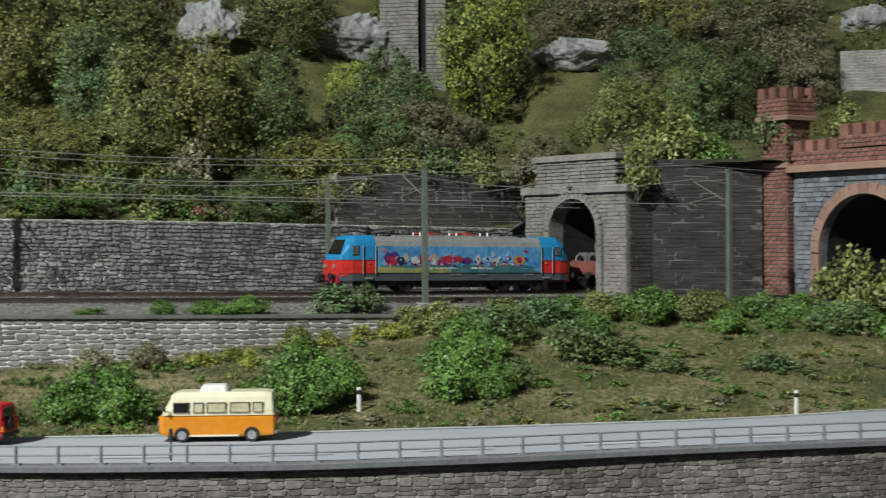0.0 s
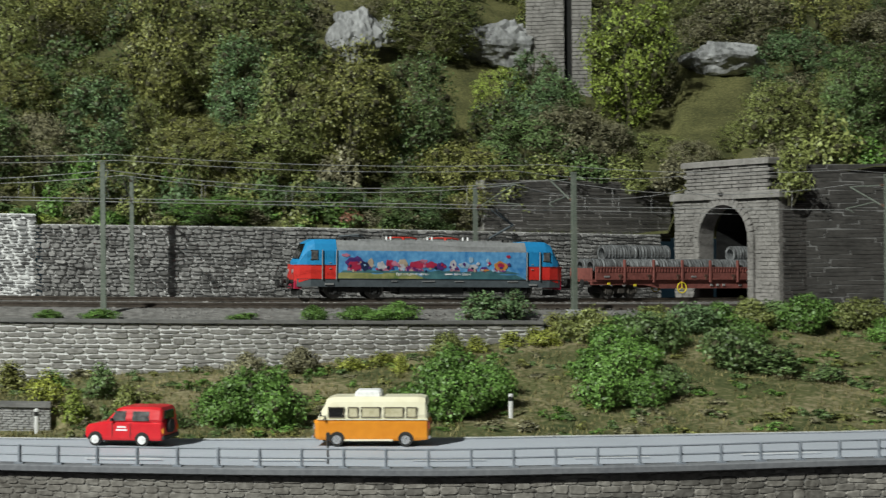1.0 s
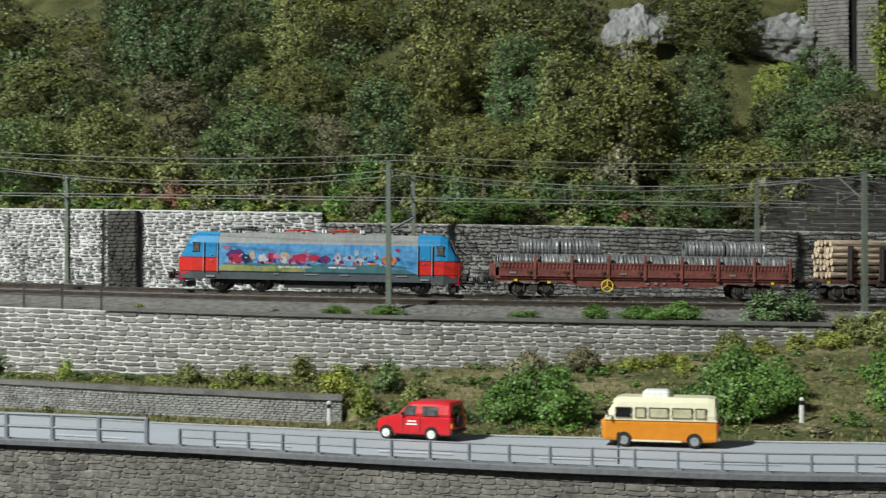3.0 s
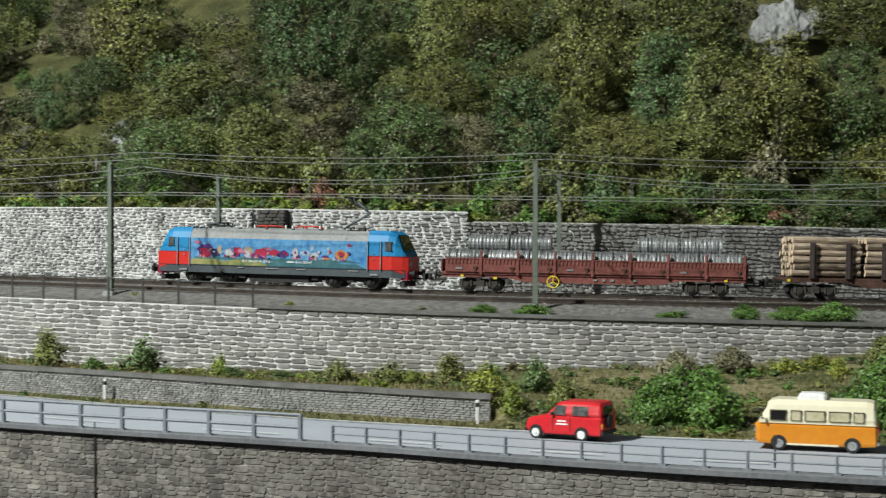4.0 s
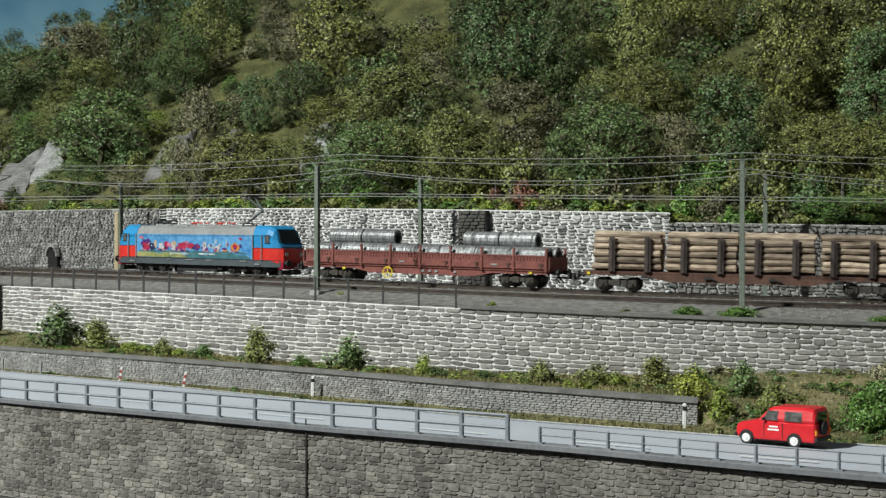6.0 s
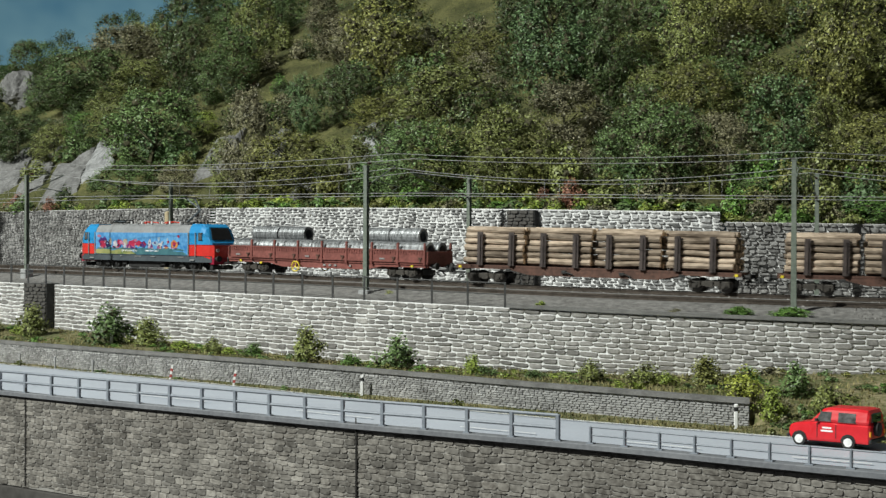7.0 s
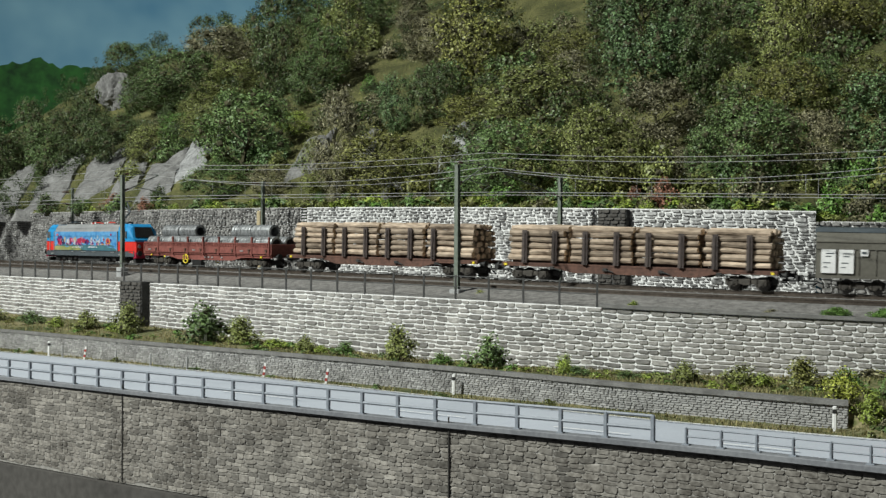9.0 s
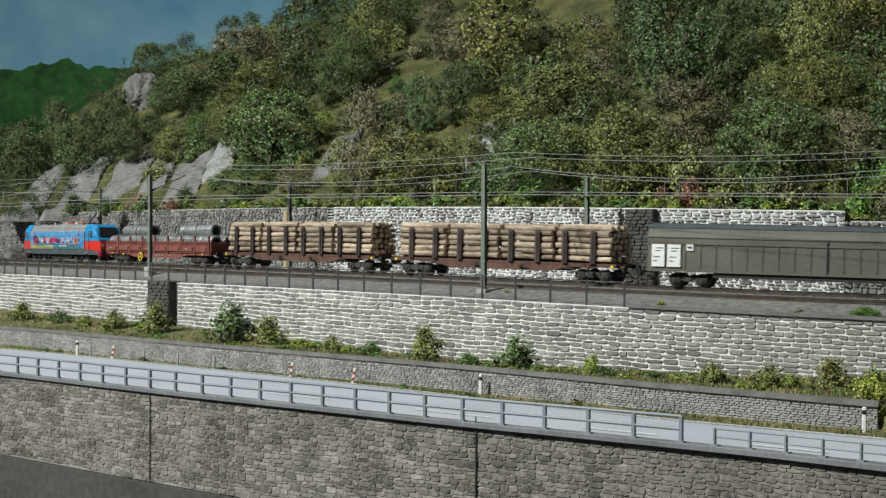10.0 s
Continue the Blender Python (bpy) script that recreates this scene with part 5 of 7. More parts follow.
# the drain pipe stain on the wall: a pale plaster strip
sp = polar(20.3, at(D_BACK, 20.3) - 0.006)
tagged(part("trim_plaster", Build().box((0, 0, 0.030), (0.0065, 0.006, 0.068), bevel=0.001), mat("ochre_plaster", (0.30, 0.24, 0.14), (0.50, 0.42, 0.28), 0.9), m=Matrix.Translation((sp.x, sp.y, at(RAILZ, 20.15) - 0.004)) @ Matrix.Rotation(radians(38 * -1), 4, "Z")), "ochre plaster strip on the rubble wall", "trim", kind="structure")
cv = polar(22.75, at(D_BACK, 22.75) - 0.0085)
culvert = thing("culvert", Matrix.Translation((cv.x, cv.y, at(RAILZ, 22.75) - 0.004)) @ Matrix.Rotation(radians(-40), 4, "Z") @ Matrix.Scale(1.25, 4), "small dark arched culvert mouth in the stone wall", "culvert")
# a solid dark shape stands for the shaded opening
part("opening", Build().add([(x, y, z) for y in (-0.0006, 0.004) for x, z in [(-0.0085, 0.0)] + [(-0.0085 * math.cos(math.pi * k / 8), 0.012 + 0.0085 * math.sin(math.pi * k / 8)) for k in range(9)] + [(0.0085, 0.0)]], [tuple(range(11)), tuple(range(21, 10, -1))] + [(k, (k + 1) % 11, 11 + (k + 1) % 11, 11 + k) for k in range(11)]), HOLLOWDARK, culvert)
for k in range(9):
    a = math.pi * (k + 0.5) / 9
    part("arch_stone", Build().box((0, -0.001, 0), (0.0034, 0.003, 0.003)), RUBBLE, culvert, m=pose(-0.0102 * math.cos(a), 0, 0.012 + 0.0102 * math.sin(a), 0, math.degrees(a) - 90, 0))

# the ruined chimney wall on the hill
RT, RD = -22.1, 1.563
pc = polar(RT, RD)
ruin = thing("ruined_tower", Matrix.Translation((pc.x, pc.y, hill_z(RT, RD) - 0.02)) @ Matrix.Rotation(radians(-21), 4, "Z"), "ruined grey stone tower wall with a pilaster on the hill", "ruin")
part("wall_block", Build().box((0, 0.02, 0.095), (0.072, 0.03, 0.19)), PORTALJOINT, ruin)
me = Build().box((0, 0, 0), (1, 1, 1)).data("stone", PORTALSTONE)
rr = random.Random(4)
for lo, hi, y, z1 in ((-0.036, 0.003, 0.004, 0.190), (0.014, 0.036, 0.004, 0.190), (-0.014, 0.006, -0.002, 0.190)):
    for k in range(int(z1 / 0.0042)):
        u = lo
        while u < hi - 0.001:
            w = min(rr.uniform(0.006, 0.011), hi - u)
            ob = new("stone", me)
            ob.parent = ruin
            ob.matrix_basis = Matrix.Translation((u + w / 2, y, (k + 0.5) * 0.0042)) @ Matrix.Diagonal((w - 0.0007, 0.004, 0.0036, 1))
            u += w
# dark strip between the stones in place of a recess's shade
part("recess", Build().box((0.0090, 0.004, 0.095), (0.008, 0.003, 0.19)), HOLLOWDARK, ruin)


# ---- catenary ----
def s_at(th, off):
    """The metres along the track at which a line off metres in front of it has that bearing."""
    ss = np.arange(-0.9, 2.0, 0.005)
    return float(np.interp(th, [bearing(rail(s, side(s, off))) for s in ss], ss))


def mast(th, off, elev, to, block=0.004):
    """A green-grey H-section mast with a cantilever that reaches over the track at offset to."""
    s = s_at(th, off)
    p = rail(s, side(s, off), -0.007 if off > 0 else -0.006)
    h = EYE + elev * math.hypot(p.x, p.y) - p.z
    q = heading(s)
    ob = thing("catenary_mast", Matrix.Translation(p) @ Matrix.Rotation(math.atan2(q.y, q.x), 4, "Z"), "green-grey steel catenary mast with a cantilever arm", "mast", "catenary masts")
    w = 0.0036
    part("post", Build().box((0, 0.0013, h / 2), (w, 0.0007, h), taper=0.8).box((0, -0.0013, h / 2), (w, 0.0007, h), taper=0.8).box((0, 0, h / 2), (0.0012, 0.0024, h), taper=0.8), MASTGREEN, ob)
    part("foundation", Build().box((0, 0, block / 2 - 0.003), (0.0085, 0.0085, block + 0.006), bevel=0.0006), CONCRETE, ob)
    reach = side(s, to) - side(s, off)
    base = at(RAILZ, th) - p.z
    zc, zm = base + 0.068, base + 0.087
    part("cantilever", Build().rod((0, 0, zc + 0.002), (0, reach, zm), 0.0005, 6).rod((0, 0, zm), (0, reach, zm), 0.00035, 6).rod((0, reach * 0.35, zc + 0.007), (0, reach * 1.12, zc + 0.003), 0.0004, 6).rod((0, reach * 1.1, zc + 0.003), (0, reach * 0.9, zc), 0.0003, 6), MASTGREEN, ob)
    part("insulator", Build().rod((0, reach * 0.06, zm), (0, reach * 0.16, zm), 0.0009, 8).rod((0, reach * 0.05, zc + 0.003), (0, reach * 0.14, zc + 0.005), 0.0009, 8), RUSTBROWN, ob)
    part("cap", Build().box((0, 0, h - 0.0005), (0.0036, 0.0036, 0.001)), MASTGREEN, ob)
    return s


FRONT = [mast(th, 0.104, e, B_OFF, blk) for th, e, blk in ((-35.0, 0.0475, 0.004), (-23.0, 0.0525, 0.003), (-4.3, 0.0605, 0.003), (12.6, 0.057, 0.003), (25.7, 0.0475, 0.008), (33.5, 0.041, 0.004))]
REAR = [mast(th, -0.085, e, 0.0) for th, e in ((-18.9, 0.0440), (-5.25, 0.0508), (8.4, 0.0492), (20.2, 0.0444), (27.5, 0.0385), (33.0, 0.034))]


def catenary(marks, off, label):
    """Contact wire and sagging carrier wire over one track, with droppers."""
    ob = thing("overhead_line", Matrix.Identity(4), label, "overhead line", "overhead lines")
    for a, c in zip(marks, marks[1:]):
        contact, carrier, feeder = Build(), Build(), Build()
        low = [rail(s, side(s, off), 0.068) for s in (a, c)]
        lo = [low[0].lerp(low[1], k / 10) for k in range(11)]
        up = [p + Vector((0, 0, 0.019 - 0.009 * (1 - (2 * k / 10 - 1) ** 2))) for k, p in enumerate(lo)]
        contact.tube(lo, 0.00026, 4)
        carrier.tube(up, 0.00024, 4)
        feeder.tube([p + Vector((0, 0, 0.030 - 0.004 * (1 - (2 * k / 10 - 1) ** 2))) + Vector((0, 0.004, 0)) for k, p in enumerate(lo)], 0.00022, 4)
        for k in (2, 4, 6, 8):
            part("dropper", Build().rod(lo[k], up[k], 0.00016, 4), WIRE, ob)
        part("contact_wire", contact, WIRE, ob)
        part("carrier_wire", carrier, WIRE, ob)
        part("feeder_wire", feeder, WIRE, ob)


catenary([-1.0] + [s for s in FRONT] + [1.9], B_OFF, "thin steel overhead line above the front track")
catenary([S1 - 0.10, S1 + 0.04] + [s for s in REAR] + [1.95], 0.0, "thin steel overhead line above the rear track")

# ---- fence on the retaining wall ----
fence = thing("track_fence", Matrix.Identity(4), "dark steel fence on top of the retaining wall", "fence")
spots = []
lf = Along(D_RET, 7.05, 43, -0.0015)
for u in np.arange(0, lf.span[1], 0.0275):
    p, _ = lf(u)
    th = lf.bearing(u)
    spots.append(Vector((p.x, p.y, ret_top(th) - 0.001)))
for p in spots:
    part("fence_post", Build().box((p.x, p.y, p.z + 0.0085), (0.0013, 0.0013, 0.019)), FENCE, fence)
for p, q in zip(spots, spots[1:]):
    for dz in (0.0172, 0.0098):
        part("fence_rail", Build().rod(p + Vector((0, 0, dz)), q + Vector((0, 0, dz)), 0.00042, 5), FENCE, fence)

# ---- railings along the road ----
def railing(th0, th1, pitch, h, label, shift, post=0.0018, bar=0.0008):
    ob = thing("road_railing", Matrix.Identity(4), label, "railing", "road railings")
    ln = Along(D_OUT, th0, th1, shift)
    pts = [ln(u)[0] + Vector((0, 0, ROAD + 0.0048)) for u in np.arange(0, ln.span[1], pitch)]
    for k, p in enumerate(pts):
        d = (pts[min(k + 1, len(pts) - 1)] - pts[max(k - 1, 0)]).normalized()
        part("railing_post", Build().box((0, 0, h / 2), (post, 0.0016, h), bevel=0.0002).box((0, 0, 0.0003), (0.0034, 0.0026, 0.0008)), RAILGREY, ob, m=Matrix.Translation(p) @ Matrix.Rotation(math.atan2(d.y, d.x), 4, "Z"))
    for p, q in zip(pts, pts[1:]):
        for dz in (h - 0.0004, h * 0.5):
            part("railing_bar", Build().rod(p + Vector((0, 0, dz)), q + Vector((0, 0, dz)), bar, 6), RAILGREY, ob)


railing(5.15, 43, 0.0235, 0.0118, "blue-grey steel railing with two bars on the kerb", 0.0005)
railing(-48, 5.0, 0.0165, 0.0078, "low blue-grey guard rail on the kerb", 0.0, 0.0010, 0.00042)
for k, th in enumerate((5.9, 4.5, 2.6, 0.4, -2.0)):
    p = polar(th, at(D_OUT, th) + 0.0075, ROAD + 0.0008)
    tagged(part("kerb_block", Build().box((0, 0, 0.0018), (0.0075 - 0.0006 * k, 0.0028, 0.0036), bevel=0.0004), RAILGREY, m=Matrix.Translation(p) @ Matrix.Rotation(radians(-25 + th), 4, "Z")), "dull grey concrete block at the kerb", "block", "kerb blocks")

# ---- marker posts ----
def marker(x, y, z, h=0.0128):
    ob = thing("marker_post", Matrix.Translation((x, y, z)), "white roadside marker post with a black band", "marker post", "marker posts")
    part("post", Build().box((0, 0, h * 0.36), (0.0021, 0.0016, h * 0.72), bevel=0.0004), WHITEPAINT, ob)
    part("band", Build().box((0, 0, h * 0.80), (0.0022, 0.0017, h * 0.16), bevel=0.0004), BLACK, ob)
    part("top", Build().box((0, 0, h * 0.94), (0.0021, 0.0016, h * 0.12), bevel=0.0004), WHITEPAINT, ob)


for x, y in ((0.259, 0.684), (0.0255, 0.738), (-0.196, 0.862), (-0.428, 1.03)):
    marker(x, y, ground_z(bearing((x, y)), math.hypot(x, y)) - 0.0003)
for th, d in ((-38.0, at(D_IN, -38) + 0.016), (28.5, at(D_IN, 28.5) + 0.02)):
    p = polar(th, d)
    marker(p.x, p.y, ground_z(th, d) - 0.0003)
REDPAINT = mat("warning_red", (0.30, 0.04, 0.04), (0.42, 0.07, 0.06), 0.5, bump=0)
for th in (27.2, 20.35, 17.9):
    d = (at(D_IN, th) * 0.5 + at(D_LOW, th) * 0.5)
    p = polar(th, d, ground_z(th, d))
    ob = thing("warning_beacon", Matrix.Translation(p), "slanting red and white striped warning beacon", "beacon", "warning beacons")
    for k in range(5):
        part("stripe", Build().box((0, 0, 0.0011 + k * 0.0021), (0.0015, 0.001, 0.0021)), REDPAINT if k % 2 else WHITEPAINT, ob)
    ob.matrix_basis = Matrix.Translation(p) @ Matrix.Rotation(radians(9), 4, "Y")
for th in (24.7, 23.3, 26.0, 28.0):
    d = at(D_IN, th) * 0.55 + at(D_LOW, th) * 0.45
    p = polar(th, d, ground_z(th, d))
    tagged(part("bollard", Build().box((0, 0, 0.0048), (0.0014, 0.0014, 0.0096), bevel=0.0003), CONCRETE, m=Matrix.Translation(p)), "thin grey concrete bollard on the verge", "bollard", "bollards")


# ---- vehicles on the road: x runs forwards ----
ORANGE = mat("van_orange", (0.62, 0.21, 0.012), (0.72, 0.27, 0.02), 0.3, 40, 300, 0.0, spec=0.5)
CREAM = mat("van_cream", (0.74, 0.69, 0.50), (0.82, 0.78, 0.60), 0.35, 40, 300, 0.0, spec=0.5)
CARRED = mat("car_red", (0.55, 0.012, 0.02), (0.66, 0.022, 0.03), 0.3, 40, 300, 0.0, spec=0.5)
TYRE = mat("tyre_rubber", grey(0.012), grey(0.03), 0.8)
CHROME = mat("chrome", grey(0.55), grey(0.7), 0.2, metal=0.9, bump=0)
CURTAIN = mat("window_with_curtain", (0.42, 0.38, 0.24), (0.62, 0.57, 0.40), 0.15, 200, 600, 0.0)
SEAL = mat("window_rubber", (0.06, 0.05, 0.035), (0.12, 0.10, 0.07), 0.7, bump=0)
AMBER = mat("amber_lamp", (0.7, 0.25, 0.02), (0.8, 0.32, 0.03), 0.3, bump=0)


def road_wheel(owner, x, y, r, rim):
    s = 1 if y > 0 else -1
    w = part("wheel", Build().rod((x, y - s * 0.0028, r), (x, y, r), r, 22), TYRE, owner, "black tyre")
    part("rim", Build().rod((x, y - s * 0.0004, r), (x, y + s * 0.0003, r), r * 0.66, 18).rod((x, y, r), (x, y + s * 0.0007, r), r * 0.26, 12), rim, w)


def shell(x_pts, W, r=0.0012):
    """A car body lofted from sections (x, lower z, upper z, half width below, half width above), with rounded shoulders."""
    secs = []
    for x, zb, zt, w, wt in x_pts:
        k = min(r, (zt - zb) * 0.4)
        secs.append([(x, -w * 0.96, zb), (x, -w, zb + k), (x, -(w + wt) / 2, (zb + zt) / 2), (x, -wt, zt - k), (x, -wt + k, zt), (x, wt - k, zt), (x, wt, zt - k), (x, (w + wt) / 2, (zb + zt) / 2), (x, w, zb + k), (x, w * 0.96, zb)])
    return Build().loft(secs)


def camper(m):
    t = thing("camper_van", m, "orange and cream camper van parked on the road", "van")
    W = 0.0101
    part("lower_body", shell([(-0.0265, 0.0036, 0.0116, 0.0090, 0.0090), (-0.0258, 0.0030, 0.0124, 0.0099, 0.0100), (-0.020, 0.0026, 0.0124, W, W), (0.018, 0.0026, 0.0124, W, W), (0.0245, 0.0030, 0.0124, 0.0098, 0.0099), (0.0264, 0.0036, 0.0118, 0.0088, 0.0086)], W), ORANGE, t, "glossy orange lower body", smooth=False)
    part("upper_body", shell([(-0.0258, 0.0125, 0.0206, 0.0094, 0.0082), (-0.0250, 0.0125, 0.0220, 0.0099, 0.0088), (-0.022, 0.0125, 0.0226, W, 0.0090), (0.0175, 0.0125, 0.0226, W, 0.0090), (0.0208, 0.0125, 0.0216, 0.0100, 0.0088), (0.0248, 0.0125, 0.0134, 0.0096, 0.0094)], W, 0.0022), CREAM, t, "cream upper body and roof")
    part("waist_trim", Build().box((-0.0005, 0, 0.0124), (0.0512, 2 * W + 0.0003, 0.0005)), CREAM, t)
    part("roof_box", Build().box((0.0018, 0, 0.0238), (0.0128, 0.011, 0.0034), bevel=0.001, taper=0.95), WHITEPAINT, t, "white roof box")
    for y in (-1, 1):
        yy = y * (W - 0.0003)
        for x, w, mm, z in ((0.0162, 0.0066, GLASS, 0.0157), (0.0083, 0.0040, CURTAIN, 0.0157), (0.0001, 0.0082, CURTAIN, 0.0157), (-0.0106, 0.0084, CURTAIN, 0.0157), (-0.0189, 0.0040, CURTAIN, 0.0157)):
            win = part("side_window", Build().box((x, yy, z), (w, 0.0010, 0.0040), bevel=0.0003), mm, t, "dark side window" if mm is GLASS else "side window with drawn curtain")
            part("window_frame", Build().box((x, yy, z + 0.0022), (w + 0.0008, 0.0011, 0.0004)).box((x, yy, z - 0.0022), (w + 0.0008, 0.0011, 0.0004)).box((x - w / 2 - 0.0003, yy, z), (0.0004, 0.0011, 0.0044)).box((x + w / 2 + 0.0003, yy, z), (0.0004, 0.0011, 0.0044)), SEAL, win)
        road_wheel(t, 0.0160, y * (W + 0.0003), 0.0031, CHROME)
        road_wheel(t, -0.0160, y * (W + 0.0003), 0.0031, CHROME)
        for x in (0.0160, -0.0160):
            part("wheel_arch", Build().add([(x + 0.0037 * math.cos(0.2856 * k), y * (W + q), 0.0031 + 0.0037 * math.sin(0.2856 * k)) for q in (-0.002, 0.00012) for k in range(12)], [tuple(range(12)), tuple(range(23, 11, -1))] + [(k, (k + 1) % 12, 12 + (k + 1) % 12, 12 + k) for k in range(12)]), BLACK, t)
        part("headlight", Build().rod((0.0252, y * 0.0068, 0.0086), (0.0270, y * 0.0066, 0.0086), 0.0016, 14), CHROME, t)
        part("indicator", Build().box((0.0262, y * 0.0072, 0.0112), (0.0012, 0.0024, 0.0010)), AMBER, t)
        part("tail_light", Build().box((-0.0262, y * 0.0082, 0.0098), (0.0014, 0.0018, 0.0034)), REDPAINT, t)
        part("mirror", Build().rod((0.0222, y * W, 0.0140), (0.0232, y * (W + 0.0020), 0.0146), 0.0002, 5).box((0.0232, y * (W + 0.0024), 0.0150), (0.0006, 0.0018, 0.0022)), BLACK, t)
        part("sill_strip", Build().box((0.0012, y * W, 0.0029), (0.0225, 0.0008, 0.0008)), CREAM, t)
    part("windscreen", Build().add([(0.0249, -0.0085, 0.0138), (0.0249, 0.0085, 0.0138), (0.0214, 0.0080, 0.0200), (0.0214, -0.0080, 0.0200), (0.0230, -0.0085, 0.0134), (0.0230, 0.0085, 0.0134), (0.0200, 0.0080, 0.0196), (0.0200, -0.0080, 0.0196)], [(0, 1, 2, 3), (7, 6, 5, 4), (0, 4, 5, 1), (1, 5, 6, 2), (2, 6, 7, 3), (3, 7, 4, 0)]), GLASS, t, "dark windscreen")
    part("rear_window", Build().box((-0.0256, 0, 0.0165), (0.0010, 0.0130, 0.0045), bevel=0.0003), GLASS, t)
    for x in (0.0272, -0.0268):
        part("bumper", Build().box((x, 0, 0.0044), (0.0014, 0.0196, 0.0017), bevel=0.0004), CHROME, t, "pale chrome bumper")
    part("underbody", Build().box((0, 0, 0.0028), (0.046, 0.0150, 0.0016)), BLACK, t)


def offroader(m):
    t = thing("offroad_car", m, "red short off-road car with white wheels parked on the road", "car")
    W = 0.0099
    part("lower_body", shell([(-0.0208, 0.0040, 0.0118, 0.0090, 0.0090), (-0.0200, 0.0030, 0.0122, W, W), (0.0080, 0.0028, 0.0122, W, W), (0.0100, 0.0028, 0.0118, W, 0.0094), (0.0190, 0.0032, 0.0103, 0.0096, 0.0088), (0.0206, 0.0040, 0.0092, 0.0088, 0.0082)], W, 0.0010), CARRED, t, "glossy red lower body")
    part("cabin", shell([(-0.0202, 0.0122, 0.0176, 0.0094, 0.0080), (-0.0192, 0.0122, 0.0190, 0.0097, 0.0084), (-0.015, 0.0122, 0.0194, 0.0098, 0.0085), (0.0010, 0.0122, 0.0192, 0.0098, 0.0084), (0.0036, 0.0122, 0.0182, 0.0097, 0.0084), (0.0090, 0.0116, 0.0124, 0.0095, 0.0092)], W, 0.0012), CARRED, t, "red cabin and roof")
    for y in (-1, 1):
        for corners in (((0.0062, 0.0126), (-0.0014, 0.0126), (-0.0014, 0.0172), (0.0040, 0.0172)), ((-0.0050, 0.0126), (-0.0140, 0.0126), (-0.0137, 0.0172), (-0.0050, 0.0172))):
            vs = [(px, y * (0.0100 - max(0.0, pz - 0.0132) * 0.26 - k), pz) for k in (0.0, 0.0012) for px, pz in corners]
            part("side_window", Build().add(vs, [(0, 1, 2, 3), (7, 6, 5, 4)] + [(k, 4 + k, 4 + (k + 1) % 4, (k + 1) % 4) for k in range(4)]), CABGLASS, t, "dark side window")
        part("door_line", Build().box((0.0056, y * W, 0.0080), (0.0003, 0.0004, 0.0070)).box((-0.0040, y * W, 0.0080), (0.0003, 0.0004, 0.0070)), BLACK, t)
        for dz, w in ((0.0003, 0.0046), (-0.0012, 0.0060)):
            part("lettering_bar", Build().box((0.0006, y * (W + 0.0001), 0.0092 + dz), (w, 0.0004, 0.0008)), WHITEPAINT, t)
        road_wheel(t, 0.0148, y * (W + 0.0004), 0.0032, WHITEPAINT)
        road_wheel(t, -0.0102, y * (W + 0.0004), 0.0032, WHITEPAINT)
        for x in (0.0148, -0.0102):
            part("wheel_arch", Build().add([(x + 0.0039 * math.cos(0.2856 * k), y * (W + q), 0.0032 + 0.0039 * math.sin(0.2856 * k)) for q in (-0.002, 0.00012) for k in range(12)], [tuple(range(12)), tuple(range(23, 11, -1))] + [(k, (k + 1) % 12, 12 + (k + 1) % 12, 12 + k) for k in range(12)]), BLACK, t)
        part("headlight", Build().rod((0.0196, y * 0.0064, 0.0074), (0.0209, y * 0.0064, 0.0074), 0.0013, 12), CHROME, t)
        part("tail_light", Build().box((-0.0206, y * 0.0086, 0.0078), (0.0012, 0.0016, 0.0024)), AMBER, t)
        part("mirror", Build().box((0.0056, y * (W + 0.0010), 0.0132), (0.0010, 0.0020, 0.0014), bevel=0.0002), BLACK, t)
    part("windscreen", Build().add([(0.0080, -0.0082, 0.0127), (0.0080, 0.0082, 0.0127), (0.0042, 0.0076, 0.0178), (0.0042, -0.0076, 0.0178), (0.0066, -0.0082, 0.0122), (0.0066, 0.0082, 0.0122), (0.0030, 0.0076, 0.0174), (0.0030, -0.0076, 0.0174)], [(0, 1, 2, 3), (7, 6, 5, 4), (0, 4, 5, 1), (1, 5, 6, 2), (2, 6, 7, 3), (3, 7, 4, 0)]), GLASS, t, "dark windscreen")
    part("rear_window", Build().box((-0.0200, 0, 0.0152), (0.0010, 0.0120, 0.0044), bevel=0.0003), GLASS, t)
    part("spare_wheel", Build().rod((-0.0208, 0.0020, 0.0098), (-0.0228, 0.0020, 0.0098), 0.0034, 20).rod((-0.0227, 0.0020, 0.0098), (-0.0231, 0.0020, 0.0098), 0.0022, 16), TYRE, t, "black spare wheel on the tailgate")
    for x in (0.0210, -0.0208):
        part("bumper", Build().box((x, 0, 0.0044), (0.0016, 0.0190, 0.0018), bevel=0.0004), BLACK, t)
    part("underbody", Build().box((0, 0, 0.0030), (0.036, 0.0150, 0.0018)), BLACK, t)


def on_road(th, d, turn=0.0):
    p, e = polar(th, d, ROAD + 0.0007), polar(th + 1.5, d - at(D_IN, th) + at(D_IN, th + 1.5))
    v = e - p
    return Matrix.Translation(p) @ Matrix.Rotation(math.atan2(v.y, v.x) - radians(turn), 4, "Z")


camper(on_road(-15.35, 0.651, 2) @ Matrix.Scale(0.975, 4))
offroader(on_road(-5.72, 0.668, 7) @ Matrix.Scale(0.92, 4))
